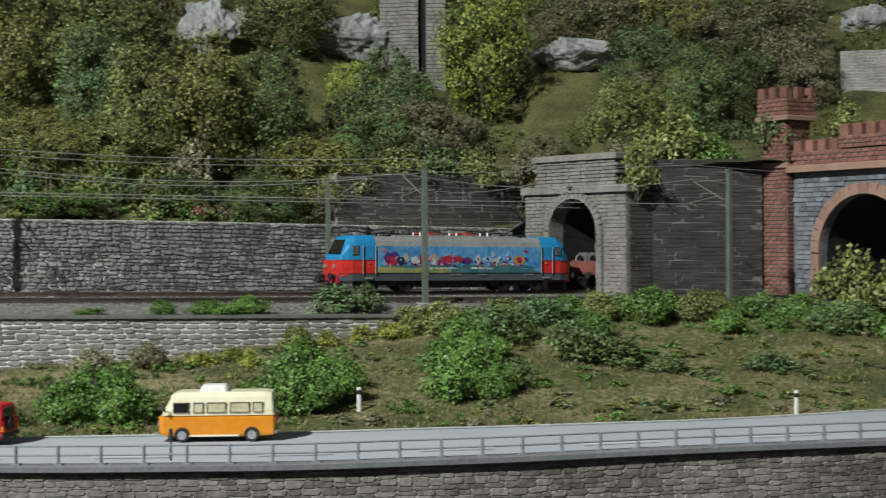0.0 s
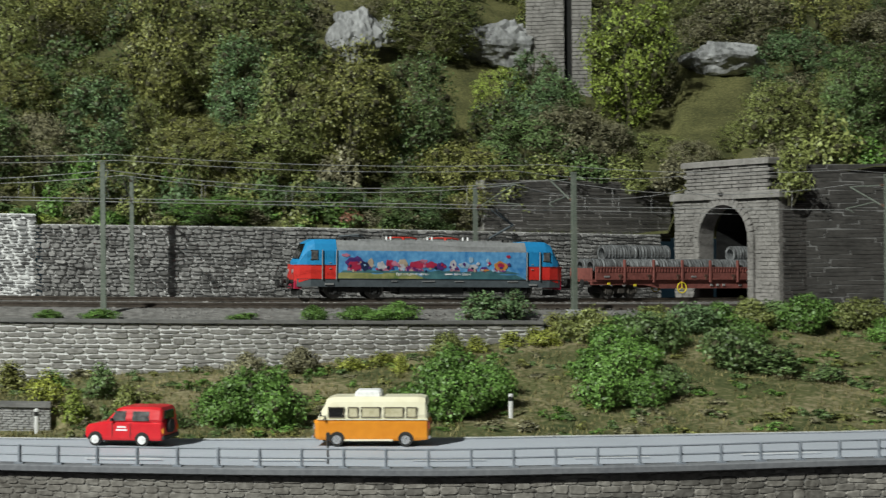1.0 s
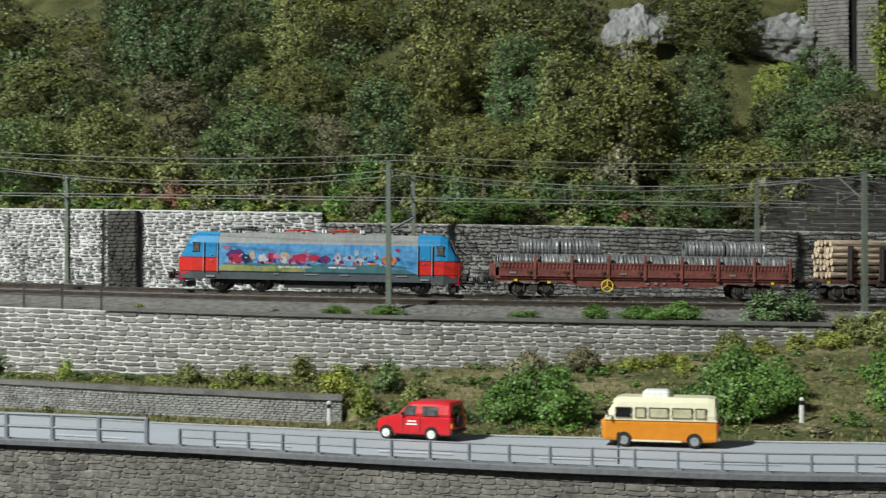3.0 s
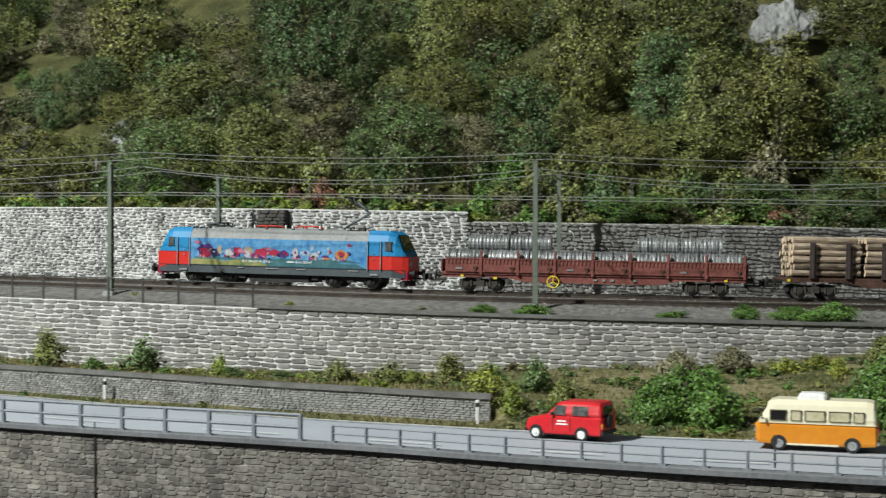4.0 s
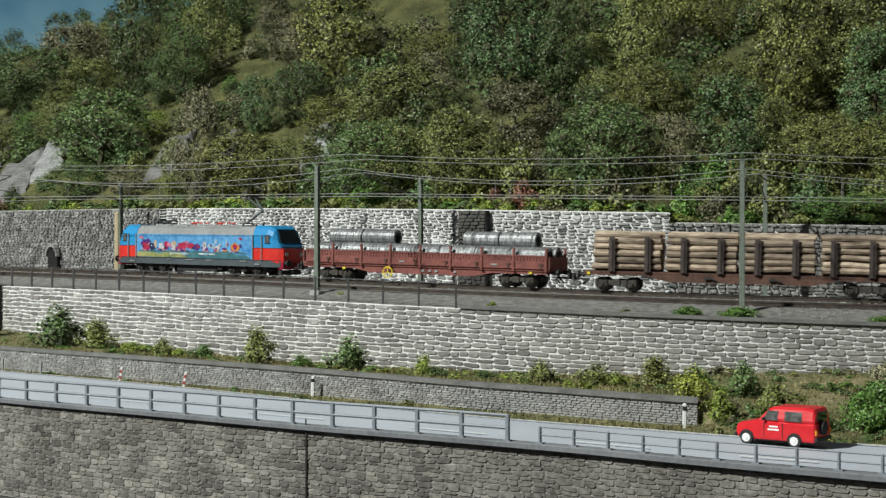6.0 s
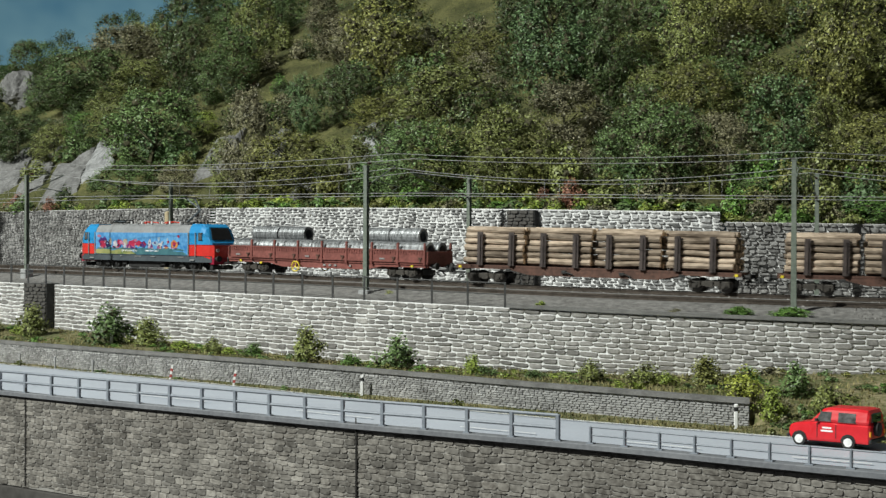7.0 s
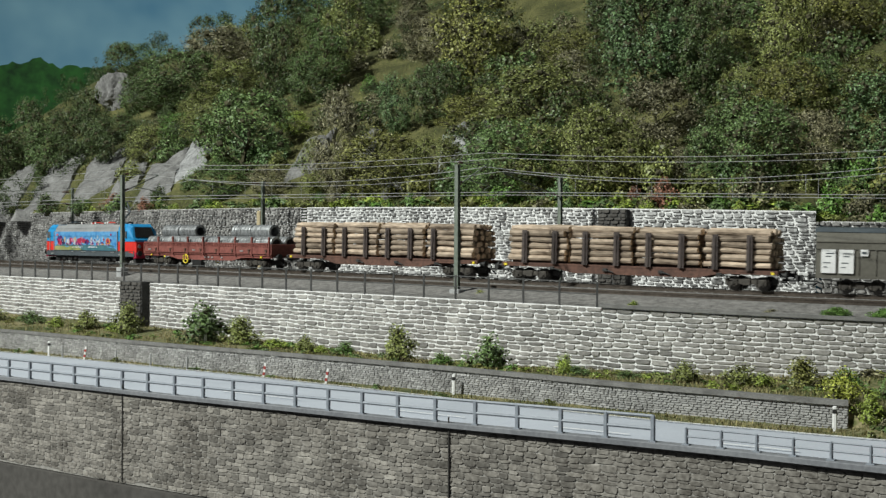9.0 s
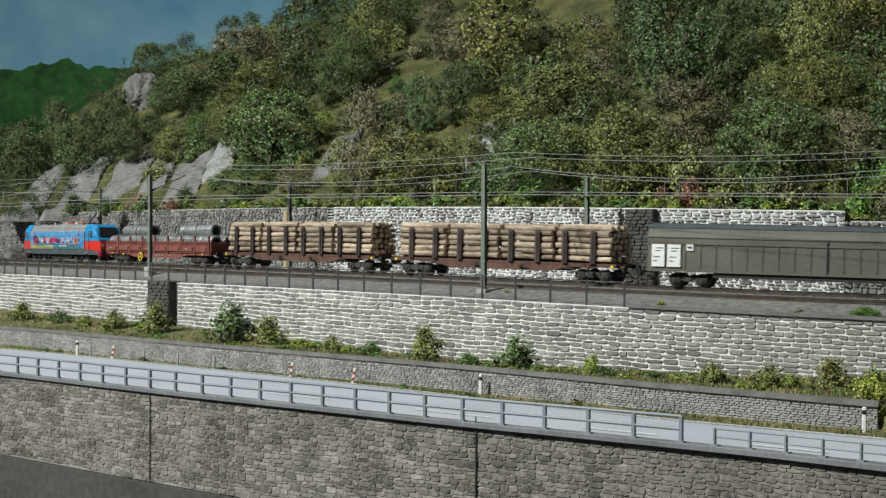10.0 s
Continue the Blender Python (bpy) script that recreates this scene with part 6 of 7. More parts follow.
# a small information stake on the kerb in front of the van
sp = polar(-13.75, at(D_OUT, -13.75) + 0.004, ROAD + 0.006)
tagged(part("sign_stake", Build().box((0, 0, 0.006), (0.0007, 0.0007, 0.0125)).box((0, -0.0005, 0.0104), (0.0016, 0.0005, 0.0030)), FENCE, m=Matrix.Translation(sp)), "thin dark sign stake on the kerb", "stake")


# ---- vegetation ----
def leafmat(name, c, k=1.27, spec=0.5):
    return mat(name, tuple(x * 0.8 * k for x in c), tuple(x * 2.2 * k for x in c), 0.5, 35, 300, 0.0, rnd=0.2, island=0.6, spec=spec)


LEAVES = dict(
    olive=leafmat("leaf_olive", (0.104, 0.118, 0.036)), green=leafmat("leaf_green", (0.064, 0.100, 0.034)), dark=leafmat("leaf_dark", (0.036, 0.054, 0.018)),
    teal=leafmat("leaf_bluish", (0.068, 0.112, 0.046)), gold=leafmat("leaf_yellowish", (0.108, 0.112, 0.032)), lime=leafmat("leaf_lime", (0.145, 0.185, 0.034)),
    brown=leafmat("leaf_brownish", (0.115, 0.108, 0.064)), red=leafmat("leaf_reddish", (0.13, 0.06, 0.038)), fresh=leafmat("leaf_fresh", (0.062, 0.118, 0.024)), yellow=leafmat("flower_yellow", (0.15, 0.165, 0.03)))
WORDS = dict(olive="olive-green", green="mid-green", dark="dark green", teal="bluish green", gold="yellowish green", lime="bright lime-green", brown="brownish", red="reddish", fresh="fresh green", yellow="yellow flowering")
# bark of trunks and stems, and the dark of the crowns' added cores
TRUNK_AND_CORE = mat("tree_bark", (0.036, 0.034, 0.018), (0.100, 0.095, 0.050), 0.9, 80, 600, 0.4)


bm = bmesh.new()
bmesh.ops.create_icosphere(bm, subdivisions=1, radius=1.0)
ICO_V, ICO_F = np.array([tuple(v.co) for v in bm.verts]), [tuple(v.index for v in f.verts) for f in bm.faces]
bm.free()


def crown_core(build, clumps, seed, share):
    """Dark balls added inside each leaf clump, to block see-through and stand for inner shade."""
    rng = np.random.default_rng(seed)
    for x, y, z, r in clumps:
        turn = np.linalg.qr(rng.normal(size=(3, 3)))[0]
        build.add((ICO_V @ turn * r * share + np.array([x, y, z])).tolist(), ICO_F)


def leaf_cloud(clumps, per, leaf, seed, hub=0.42):
    """Small bent leaves scattered about the shells of uneven clumps (x, y, z, radius)."""
    rng = np.random.default_rng(seed)
    vs, n0 = [], 0
    pts, out = [], []
    for x, y, z, r in clumps:
        n = max(12, int(per * r * r))
        d = rng.normal(size=(n, 3))
        d /= np.linalg.norm(d, axis=1)[:, None]
        rad = r * (0.35 + 0.85 * rng.random(n) ** 0.6)
        pts.append(np.array([x, y, z]) + d * rad[:, None] * np.array([1, 1, 0.85]))
        out.append(d)
    p, d = np.concatenate(pts), np.concatenate(out)
    n = len(p)
    whole = p - np.array([0.0, 0.0, hub])
    whole /= np.linalg.norm(whole, axis=1)[:, None]
    nr = whole * 0.8 + d * 0.1 + rng.normal(size=(n, 3)) * 0.62
    nr /= np.linalg.norm(nr, axis=1)[:, None]
    a = np.cross(nr, rng.normal(size=(n, 3)))
    a /= np.linalg.norm(a, axis=1)[:, None]
    c = np.cross(nr, a)
    s = (leaf * (0.6 + 0.8 * rng.random(n)))[:, None]
    tri = np.stack([p - a * s, p + a * s * 0.5 + c * s * 0.75, p + a * s * 0.6 - c * s * 0.7 + nr * s * 0.2], 1).reshape(-1, 3)
    vs, fs = tri.tolist(), np.arange(3 * n).reshape(n, 3).tolist()
    me = bpy.data.meshes.new("crown")
    me.from_pydata(vs, [], fs)
    return me


def crown_clumps(rng, kind):
    """Clump centres of a crown for a tree one unit high."""
    out = []
    if kind == "tall":
        for k in range(76):
            h = rng.uniform(0.06, 0.95)
            w = 0.30 * math.sin(math.pi * min(1.0, (h - 0.05) / 0.98)) ** 0.7
            a, r = rng.uniform(0, 6.283), w * rng.uniform(0.62, 1.0)
            out.append((r * math.cos(a), r * math.sin(a), h, rng.uniform(0.06, 0.115)))
    elif kind == "round":
        for k in range(76):
            a, e, r = rng.uniform(0, 6.283), rng.uniform(-1.3, 1.3), rng.uniform(0.28, 0.36)
            out.append((r * math.cos(a) * math.cos(e) * 1.05, r * math.sin(a) * math.cos(e) * 1.05, 0.44 + r * math.sin(e) * 1.15, rng.uniform(0.065, 0.125)))
    else:
        for k in range(26):
            h = rng.uniform(0.08, 0.97)
            w = 0.24 * (1 - h) + 0.03
            a, r = rng.uniform(0, 6.283), w * rng.uniform(0.5, 1.0)
            out.append((r * math.cos(a), r * math.sin(a), h, rng.uniform(0.05, 0.10)))
    return out


def tree_kind(kind, seed, per=17000, leaf=0.0100, thin=1):
    rng = random.Random(seed)
    cl = [(x, y, z, r * (1.0 if thin == 1 else 1.2)) for x, y, z, r in crown_clumps(rng, kind)[::thin]]
    trunk = Build().loft([[(0.028 * (1 - k / 7) * math.cos(1.0472 * i) + 0.02 * math.sin(k), 0.028 * (1 - k / 7) * math.sin(1.0472 * i) + 0.015 * math.cos(k * 1.3), 0.11 * k - 0.08) for i in range(6)] for k in range(7)])
    for x, y, z, r in cl[::6]:
        trunk.rod((0.01, 0.01, max(0.05, z - 0.2)), (x * 0.8, y * 0.8, z), 0.010, 5, 0.004)
    # dark cores fill the crown where its own shade would be
    crown_core(trunk, cl, seed, 0.34)
    return leaf_cloud(cl, per, leaf, seed), trunk.data("trunk", TRUNK_AND_CORE)


KINDS = {"tall": [tree_kind("tall", 10 + k) for k in range(4)], "round": [tree_kind("round", 20 + k) for k in range(4)], "cone": [tree_kind("cone", 30 + k, 13000) for k in range(2)]}

SPARSE = {kind: [tree_kind(kind, 40 + 3 * i + k, 3000, 0.0195, 1 if kind == "cone" else 2) for k in range(3)] for i, kind in enumerate(KINDS)}


class Heap:
    """Many plants joined into one mesh."""

    def __init__(self):
        self.v, self.l, self.n, self.i, self.hues, self.count = [], [], [], [], list(LEAVES), 0

    def add(self, me, hue, m):
        co, lo, tot = np.empty(len(me.vertices) * 3), np.empty(len(me.loops), int), np.empty(len(me.polygons), int)
        me.vertices.foreach_get("co", co)
        me.loops.foreach_get("vertex_index", lo)
        me.polygons.foreach_get("loop_total", tot)
        a = np.array(m)
        self.v.append(co.reshape(-1, 3) @ a[:3, :3].T + a[:3, 3])
        self.l.append(lo + self.count)
        self.n.append(tot)
        self.i.append(np.full(len(tot), self.hues.index(hue)))
        self.count += len(me.vertices)

    def done(self, name, label, category):
        v, l, n, i = (np.concatenate(q) for q in (self.v, self.l, self.n, self.i))
        me = bpy.data.meshes.new(name)
        me.vertices.add(len(v))
        me.vertices.foreach_set("co", v.ravel())
        me.loops.add(len(l))
        me.loops.foreach_set("vertex_index", l)
        me.polygons.add(len(n))
        me.polygons.foreach_set("loop_start", np.concatenate([[0], np.cumsum(n)[:-1]]))
        me.polygons.foreach_set("material_index", i)
        me.update(calc_edges=True)
        for h in self.hues:
            me.materials.append(LEAVES[h])
        tagged(new(name, me), label, category, kind="stuff")


far_wood = Heap()
planted = 0


def plant(kind, hue, p, h, rng, name="deciduous_tree", label=None, category="tree", group="trees on the hillside", squash=1.0, small=False):
    global planted
    crown, trunk = rng.choice((SPARSE if small else KINDS)[kind])
    m = Matrix.Translation(p) @ Matrix.Rotation(rng.uniform(0, 6.283), 4, "Z") @ Matrix.Rotation(rng.uniform(-0.08, 0.08), 4, "X")
    if small and (planted >= 290 or math.hypot(p.x, p.y) > 1.9):
        far_wood.add(rng.choice(SPARSE[kind])[0], hue, m @ Matrix.Diagonal((h * squash, h * squash, h, 1)))
        return None
    planted += 1
    ob = thing(name, m, label or WORDS[hue] + (" conifer-like" if kind == "cone" else " leafy") + " model tree on the slope", category, group)
    sc = Matrix.Diagonal((h * squash, h * squash, h, 1))
    key = hue + crown.name
    me = bpy.data.meshes.get(key)
    if not me:
        me = crown.copy()
        me.name = key
        me.materials.clear()
        me.materials.append(LEAVES[hue])
    part("crown", me, None, ob, m=sc)
    part("trunk", trunk, None, ob, m=sc)
    return ob


rng = random.Random(77)
# rock faces: bearing, distance, width, height
ROCKS = ((-13.9, 1.505, 0.054, 0.062), (-15.25, 1.575, 0.028, 0.032), (-19.7, 1.58, 0.086, 0.050), (-28.6, 1.635, 0.085, 0.036), (-39.8, 1.75, 0.06, 0.034), (25.8, 2.405, 0.062, 0.066))
taken = []


def free(p, r):
    return all((p.x - q.x) ** 2 + (p.y - q.y) ** 2 > ((r + s) * 0.64) ** 2 for q, s in taken)


def stand(th, d, h, w, hue):
    """One tree of its own height and width on the hillside."""
    kind = "tall" if h > 1.3 * w else "round"
    p = polar(th, d, hill_z(th, d) - 0.06 * h)
    h, w = h * 1.10, w * 1.26
    plant(kind, hue, p, h, rng, squash=w / h / (0.74 if kind == "tall" else 0.84))
    taken.append((p, w * 0.36))


# trees that stand out, wood by wood: bearing, distance, height, width, hue
for row in ((-8.3, 1.19, 0.026, 0.071, "fresh"), (-12.6, 1.22, 0.034, 0.063, "teal"), (-16.3, 1.22, 0.044, 0.058, "green"), (-18.3, 1.23, 0.032, 0.039, "brown"), (-9.4, 1.33, 0.106, 0.064, "teal"), (-9.8, 1.45, 0.104, 0.092, "olive"),
            (-10.3, 1.27, 0.061, 0.071, "olive"), (-11.6, 1.28, 0.112, 0.066, "olive"), (-13.9, 1.28, 0.124, 0.077, "gold"), (-16.5, 1.30, 0.113, 0.067, "green"), (-17.1, 1.55, 0.087, 0.093, "olive"), (-15.3, 1.30, 0.093, 0.042, "olive"),
            (-18.4, 1.25, 0.079, 0.074, "gold"), (-19.8, 1.45, 0.065, 0.052, "lime"), (-21.2, 1.43, 0.090, 0.062, "teal"), (-20.9, 1.34, 0.069, 0.080, "green"), (-22.5, 1.36, 0.087, 0.071, "brown"), (-23.7, 1.40, 0.067, 0.061, "brown"),
            (-24.8, 1.53, 0.158, 0.085, "lime"), (-24.3, 1.43, 0.057, 0.051, "dark"), (-26.0, 1.43, 0.051, 0.063, "olive"), (-27.4, 1.38, 0.036, 0.044, "brown")):
    stand(*row)
for row in ((-21.1, 1.71, 0.061, 0.041, "gold"), (-29.5, 1.67, 0.085, 0.100, "brown"), (-27.0, 1.73, 0.076, 0.048, "olive"), (-31.3, 1.57, 0.078, 0.081, "teal"), (-30.7, 1.42, 0.076, 0.068, "olive"), (-32.2, 1.67, 0.100, 0.087, "gold"),
            (-32.8, 1.50, 0.060, 0.048, "olive"), (-34.8, 1.64, 0.069, 0.085, "brown"), (-33.6, 1.42, 0.096, 0.057, "green"), (-34.7, 1.47, 0.094, 0.064, "dark"), (-37.0, 1.56, 0.111, 0.081, "brown"), (-37.7, 1.54, 0.065, 0.055, "brown"),
            (-38.8, 1.45, 0.035, 0.040, "gold"), (-39.9, 1.61, 0.048, 0.064, "olive"), (-36.1, 1.82, 0.072, 0.108, "olive"), (-29.2, 1.43, 0.035, 0.040, "olive"), (5.0, 1.49, 0.130, 0.083, "teal"), (3.6, 1.56, 0.105, 0.074, "green"),
            (4.6, 1.40, 0.072, 0.072, "brown"), (6.8, 1.30, 0.083, 0.077, "olive"), (2.7, 1.46, 0.104, 0.052, "dark"), (1.0, 1.41, 0.060, 0.051, "olive")):
    stand(*row)
for row in ((1.7, 1.54, 0.049, 0.055, "olive"), (-1.6, 1.55, 0.093, 0.093, "gold"), (-0.4, 1.46, 0.104, 0.058, "olive"), (-0.5, 1.37, 0.076, 0.060, "gold"), (-1.6, 1.41, 0.059, 0.051, "green"), (1.0, 1.25, 0.092, 0.075, "green"),
            (-1.4, 1.28, 0.063, 0.056, "brown"), (3.7, 1.29, 0.039, 0.036, "brown"), (-4.0, 1.39, 0.064, 0.061, "olive"), (-4.1, 1.28, 0.091, 0.066, "teal"), (-3.1, 1.56, 0.081, 0.068, "gold"), (-6.2, 1.38, 0.138, 0.066, "gold"),
            (-8.2, 1.40, 0.095, 0.073, "olive"), (-7.3, 1.28, 0.064, 0.066, "gold"), (-8.8, 1.25, 0.060, 0.050, "gold"), (-3.4, 1.25, 0.022, 0.045, "green"), (-5.5, 1.27, 0.076, 0.040, "olive"), (2.5, 1.26, 0.058, 0.035, "green"),
            (9.0, 1.51, 0.093, 0.102, "olive"), (10.4, 1.35, 0.081, 0.075, "green"), (5.8, 1.76, 0.077, 0.077, "dark"), (11.9, 1.60, 0.051, 0.070, "gold")):
    stand(*row)
for row in ((13.2, 1.67, 0.078, 0.060, "dark"), (11.7, 1.77, 0.145, 0.099, "gold"), (13.1, 1.95, 0.074, 0.078, "brown"), (10.0, 1.84, 0.056, 0.080, "brown"), (7.7, 1.72, 0.055, 0.061, "gold"), (14.8, 1.68, 0.070, 0.040, "teal"),
            (15.6, 1.86, 0.031, 0.037, "dark"), (15.4, 1.47, 0.076, 0.076, "gold"), (13.3, 1.44, 0.064, 0.051, "olive"), (17.3, 1.51, 0.119, 0.051, "brown"), (16.2, 1.79, 0.023, 0.028, "fresh"), (18.6, 1.99, 0.075, 0.048, "green"),
            (17.7, 2.01, 0.092, 0.064, "green"), (18.9, 1.83, 0.034, 0.036, "lime"), (19.4, 2.12, 0.029, 0.025, "red"), (17.2, 2.28, 0.123, 0.100, "green"), (16.0, 2.38, 0.090, 0.076, "dark"), (19.7, 2.09, 0.162, 0.075, "dark"),
            (18.3, 2.45, 0.083, 0.059, "dark"), (20.9, 1.77, 0.114, 0.105, "green"), (21.9, 2.28, 0.104, 0.100, "brown"), (23.3, 2.24, 0.107, 0.098, "green")):
    stand(*row)
for row in ((24.5, 2.32, 0.078, 0.055, "dark"), (22.5, 2.55, 0.071, 0.046, "dark"), (25.6, 2.57, 0.072, 0.056, "dark"), (21.0, 2.36, 0.082, 0.066, "olive"), (22.0, 1.92, 0.061, 0.084, "olive"), (25.9, 2.11, 0.077, 0.076, "dark"),
            (24.6, 2.02, 0.058, 0.056, "olive"), (23.5, 2.01, 0.058, 0.048, "fresh"), (23.8, 2.11, 0.035, 0.050, "brown"), (27.6, 2.22, 0.090, 0.080, "dark"), (29.1, 2.32, 0.106, 0.055, "dark"), (30.2, 2.32, 0.104, 0.074, "dark"),
            (31.1, 2.40, 0.114, 0.076, "dark"), (26.7, 2.20, 0.098, 0.052, "dark"), (22.6, 2.12, 0.046, 0.051, "olive"), (20.0, 1.62, 0.039, 0.039, "brown"), (21.8, 1.70, 0.049, 0.061, "green"), (18.2, 1.56, 0.062, 0.031, "olive"),
            (14.2, 2.22, 0.071, 0.053, "brown"), (9.2, 1.34, 0.069, 0.064, "olive"), (11.5, 1.37, 0.055, 0.038, "green"), (7.2, 1.30, 0.080, 0.047, "olive")):
    stand(*row)
for row in ((28.5, 2.20, 0.083, 0.061, "green"), (25.2, 2.32, 0.060, 0.046, "green"), (21.3, 2.14, 0.068, 0.077, "olive"), (23.9, 2.26, 0.063, 0.081, "dark"), (16.8, 2.09, 0.117, 0.067, "olive")):
    stand(*row)
# the wood on the slope
tries = count = 0
while tries < 9000 and count < 300:
    tries += 1
    th = rng.uniform(-44, 36)
    d0 = at(D_BACK, th) + 0.045 if th > -26 else 1.38
    d1 = float(np.interp(th, [-44, -5, 5, 14], [1.85, 1.85, 2.2, 2.75]))
    d = d0 + (d1 - d0) * rng.random() ** 1.1
    # grassy clearings and rock faces stay open
    if any(abs(th - q[0]) < math.degrees(q[2] / q[1]) * 0.5 + 0.9 and q[1] - 0.12 < d < q[1] + 0.03 for q in ROCKS):
        continue
    if (-29.5 < th < -25.2 and d < 1.58) or (-24 < th < -21 and 1.42 < d < 1.6) or (14.5 < th < 16.7 and 1.84 < d < 2.3) or (8 < th < 11 and 1.95 < d < 2.4) or (16.5 < th < 31 and d < at(D_BACK, th) + 0.27) or (th < -36 and d < 1.60):
        continue
    h = rng.uniform(0.045, 0.080) * (0.8 if th > 16 else 1.0)
    p = polar(th, d, 0)
    if not free(p, h * 0.40):
        continue
    p.z = hill_z(th, d) - 0.004
    # dark green trees, darkened further for the lamp's weaker light on the left
    if th > 20:
        hue = rng.choice(("dark", "green", "dark", "dark", "dark"))
    else:
        # mostly dark fillers: shade between the big trees put into leaf colour
        hue = rng.choice(("dark", "dark", "green", "olive", "brown", "dark"))
    plant("cone" if (th > 17 and rng.random() < 0.2) else rng.choice(("tall", "round", "round")), hue, p, h, rng, small=True)
    taken.append((p, h * 0.40))
    count += 1


# the ridge on the far left
for k in range(130):
    th = rng.uniform(11, 37)
    d = rng.uniform(2.05, 2.72)
    h = rng.uniform(0.045, 0.075)
    p = polar(th, d, 0)
    if 12.8 < th < 17.2 and d < 2.4 or not free(p, h * 0.38):
        continue
    p.z = hill_z(th, d) - 0.004
    plant(rng.choice(("round", "tall", "round")), rng.choice(("green", "dark", "dark", "olive", "dark", "brown")), p, h, rng, small=True)
    taken.append((p, h * 0.38))


far_wood.done("far_wood", "dense wood of small model trees high on the hillside", "wood")


# shrubs
def shrub_kind(seed, leaf=0.027, n=30, flat=0.8, per=5600):
    r = random.Random(seed)
    cl = []
    for k in range(n):
        a, q = r.uniform(0, 6.283), r.uniform(0.0, 0.42)
        cl.append((q * math.cos(a), q * math.sin(a), r.uniform(0.12, 0.30 + flat * (0.5 - q)), r.uniform(0.12, 0.22)))
    twig = Build()
    for x, y, z, q in cl[::2]:
        twig.rod((x * 0.2, y * 0.2, -0.1), (x * 0.85, y * 0.85, z), 0.022, 5, 0.008)
    # the shrub's inner shade, as dark cores among the stems
    crown_core(twig, cl, seed, 0.34)
    return leaf_cloud(cl, per, leaf, seed, 0.12), twig.data("woody_base", TRUNK_AND_CORE)


TUFTS = [shrub_kind(80 + k, 0.085, 7, 0.8, 800)[0] for k in range(4)]
heap = Heap()


def tuft(hue, p, w, h):
    heap.add(rng.choice(TUFTS), hue, Matrix.Translation(p) @ Matrix.Rotation(rng.uniform(0, 6.283), 4, "Z") @ Matrix.Diagonal((w, w, h, 1)))


SHRUBS = [shrub_kind(50 + k) for k in range(5)]
FINE = [shrub_kind(60 + k, 0.033, 26, 1.1, 2500) for k in range(3)]


def shrub(hue, p, w, h=None, fine=False, label=None, group="shrubs on the slope"):
    crown, stems = rng.choice(FINE if fine else SHRUBS)
    ob = thing("shrub", Matrix.Translation(p) @ Matrix.Rotation(rng.uniform(0, 6.283), 4, "Z"), label or WORDS[hue] + " leafy shrub growing on the slope", "shrub", group)
    sc = Matrix.Diagonal((w, w, (h or w), 1))
    key = hue + crown.name
    me = bpy.data.meshes.get(key)
    if not me:
        me = crown.copy()
        me.name = key
        me.materials.clear()
        me.materials.append(LEAVES[hue])
    part("leaves", me, None, ob, m=sc)
    part("woody_base", stems, None, ob, m=sc)


def slope(th, d):
    th, d = seen(th, d)
    return polar(th, d, ground_z(th, d) - 0.001)


# the slope between road and tracks: bearing, share of the way up, width, hue
for th, u, w, hue in ((-9.2, 0.30, 0.036, "fresh"), (-10.6, 0.22, 0.034, "fresh"), (-8.4, 0.22, 0.028, "fresh"), (-10.2, 0.45, 0.034, "fresh"), (-9.4, 0.75, 0.026, "brown"), (-11.4, 0.85, 0.024, "brown"), (-16.2, 0.25, 0.036, "fresh"), (-17.2, 0.22, 0.036, "fresh"), (-18.2, 0.30, 0.034, "fresh"), (-17.0, 0.50, 0.036, "fresh"),
                      (-18.6, 0.42, 0.03, "fresh"), (-17.0, 0.82, 0.026, "olive"), (-22.6, 0.28, 0.030, "fresh"), (-23.6, 0.45, 0.036, "fresh")):
    shrub(hue, slope(th, at(D_IN, th) * (1 - u) + at(D_RET, th) * u), w)
for th, u, w, hue in ((-22.4, 0.50, 0.030, "fresh"), (-24.5, 0.30, 0.026, "fresh"), (-25.4, 0.36, 0.026, "green"), (-23.2, 0.68, 0.036, "fresh"), (-24.6, 0.74, 0.042, "green"), (-22.2, 0.9, 0.036, "olive"), (-26.4, 0.88, 0.034, "teal"), (-28.6, 0.92, 0.032, "olive"), (-30.6, 0.86, 0.038, "fresh"), (-32.4, 0.90, 0.030, "olive"),
                      (-33.8, 0.72, 0.026, "fresh"), (-35.2, 0.94, 0.026, "green"), (-35.6, 0.78, 0.022, "fresh"), (-38.6, 0.70, 0.036, "green"), (-40.2, 0.62, 0.036, "fresh"), (-27.8, 0.55, 0.042, "green")):
    shrub(hue, slope(th, at(D_IN, th) * (1 - u) + at(D_RET, th) * u), w)
for th, u, w, h, hue in ((-38.4, 0.92, 0.050, 0.062, "olive"), (-40.2, 0.86, 0.048, 0.055, "olive"), (-29.6, 0.50, 0.045, 0.018, "green"), (-31.4, 0.45, 0.03, 0.014, "green"), (-35.5, 0.42, 0.04, 0.016, "teal"), (-5.2, 0.34, 0.022, 0.022, "olive"), (-4.0, 0.62, 0.022, 0.026, "green"), (-2.2, 0.34, 0.026, 0.024, "yellow"),
                         (-3.2, 0.24, 0.018, 0.020, "lime"), (-6.8, 0.18, 0.020, 0.014, "green")):
    shrub(hue, slope(th, at(D_IN, th) * (1 - u) + at(D_RET, th) * u), w, h, True)
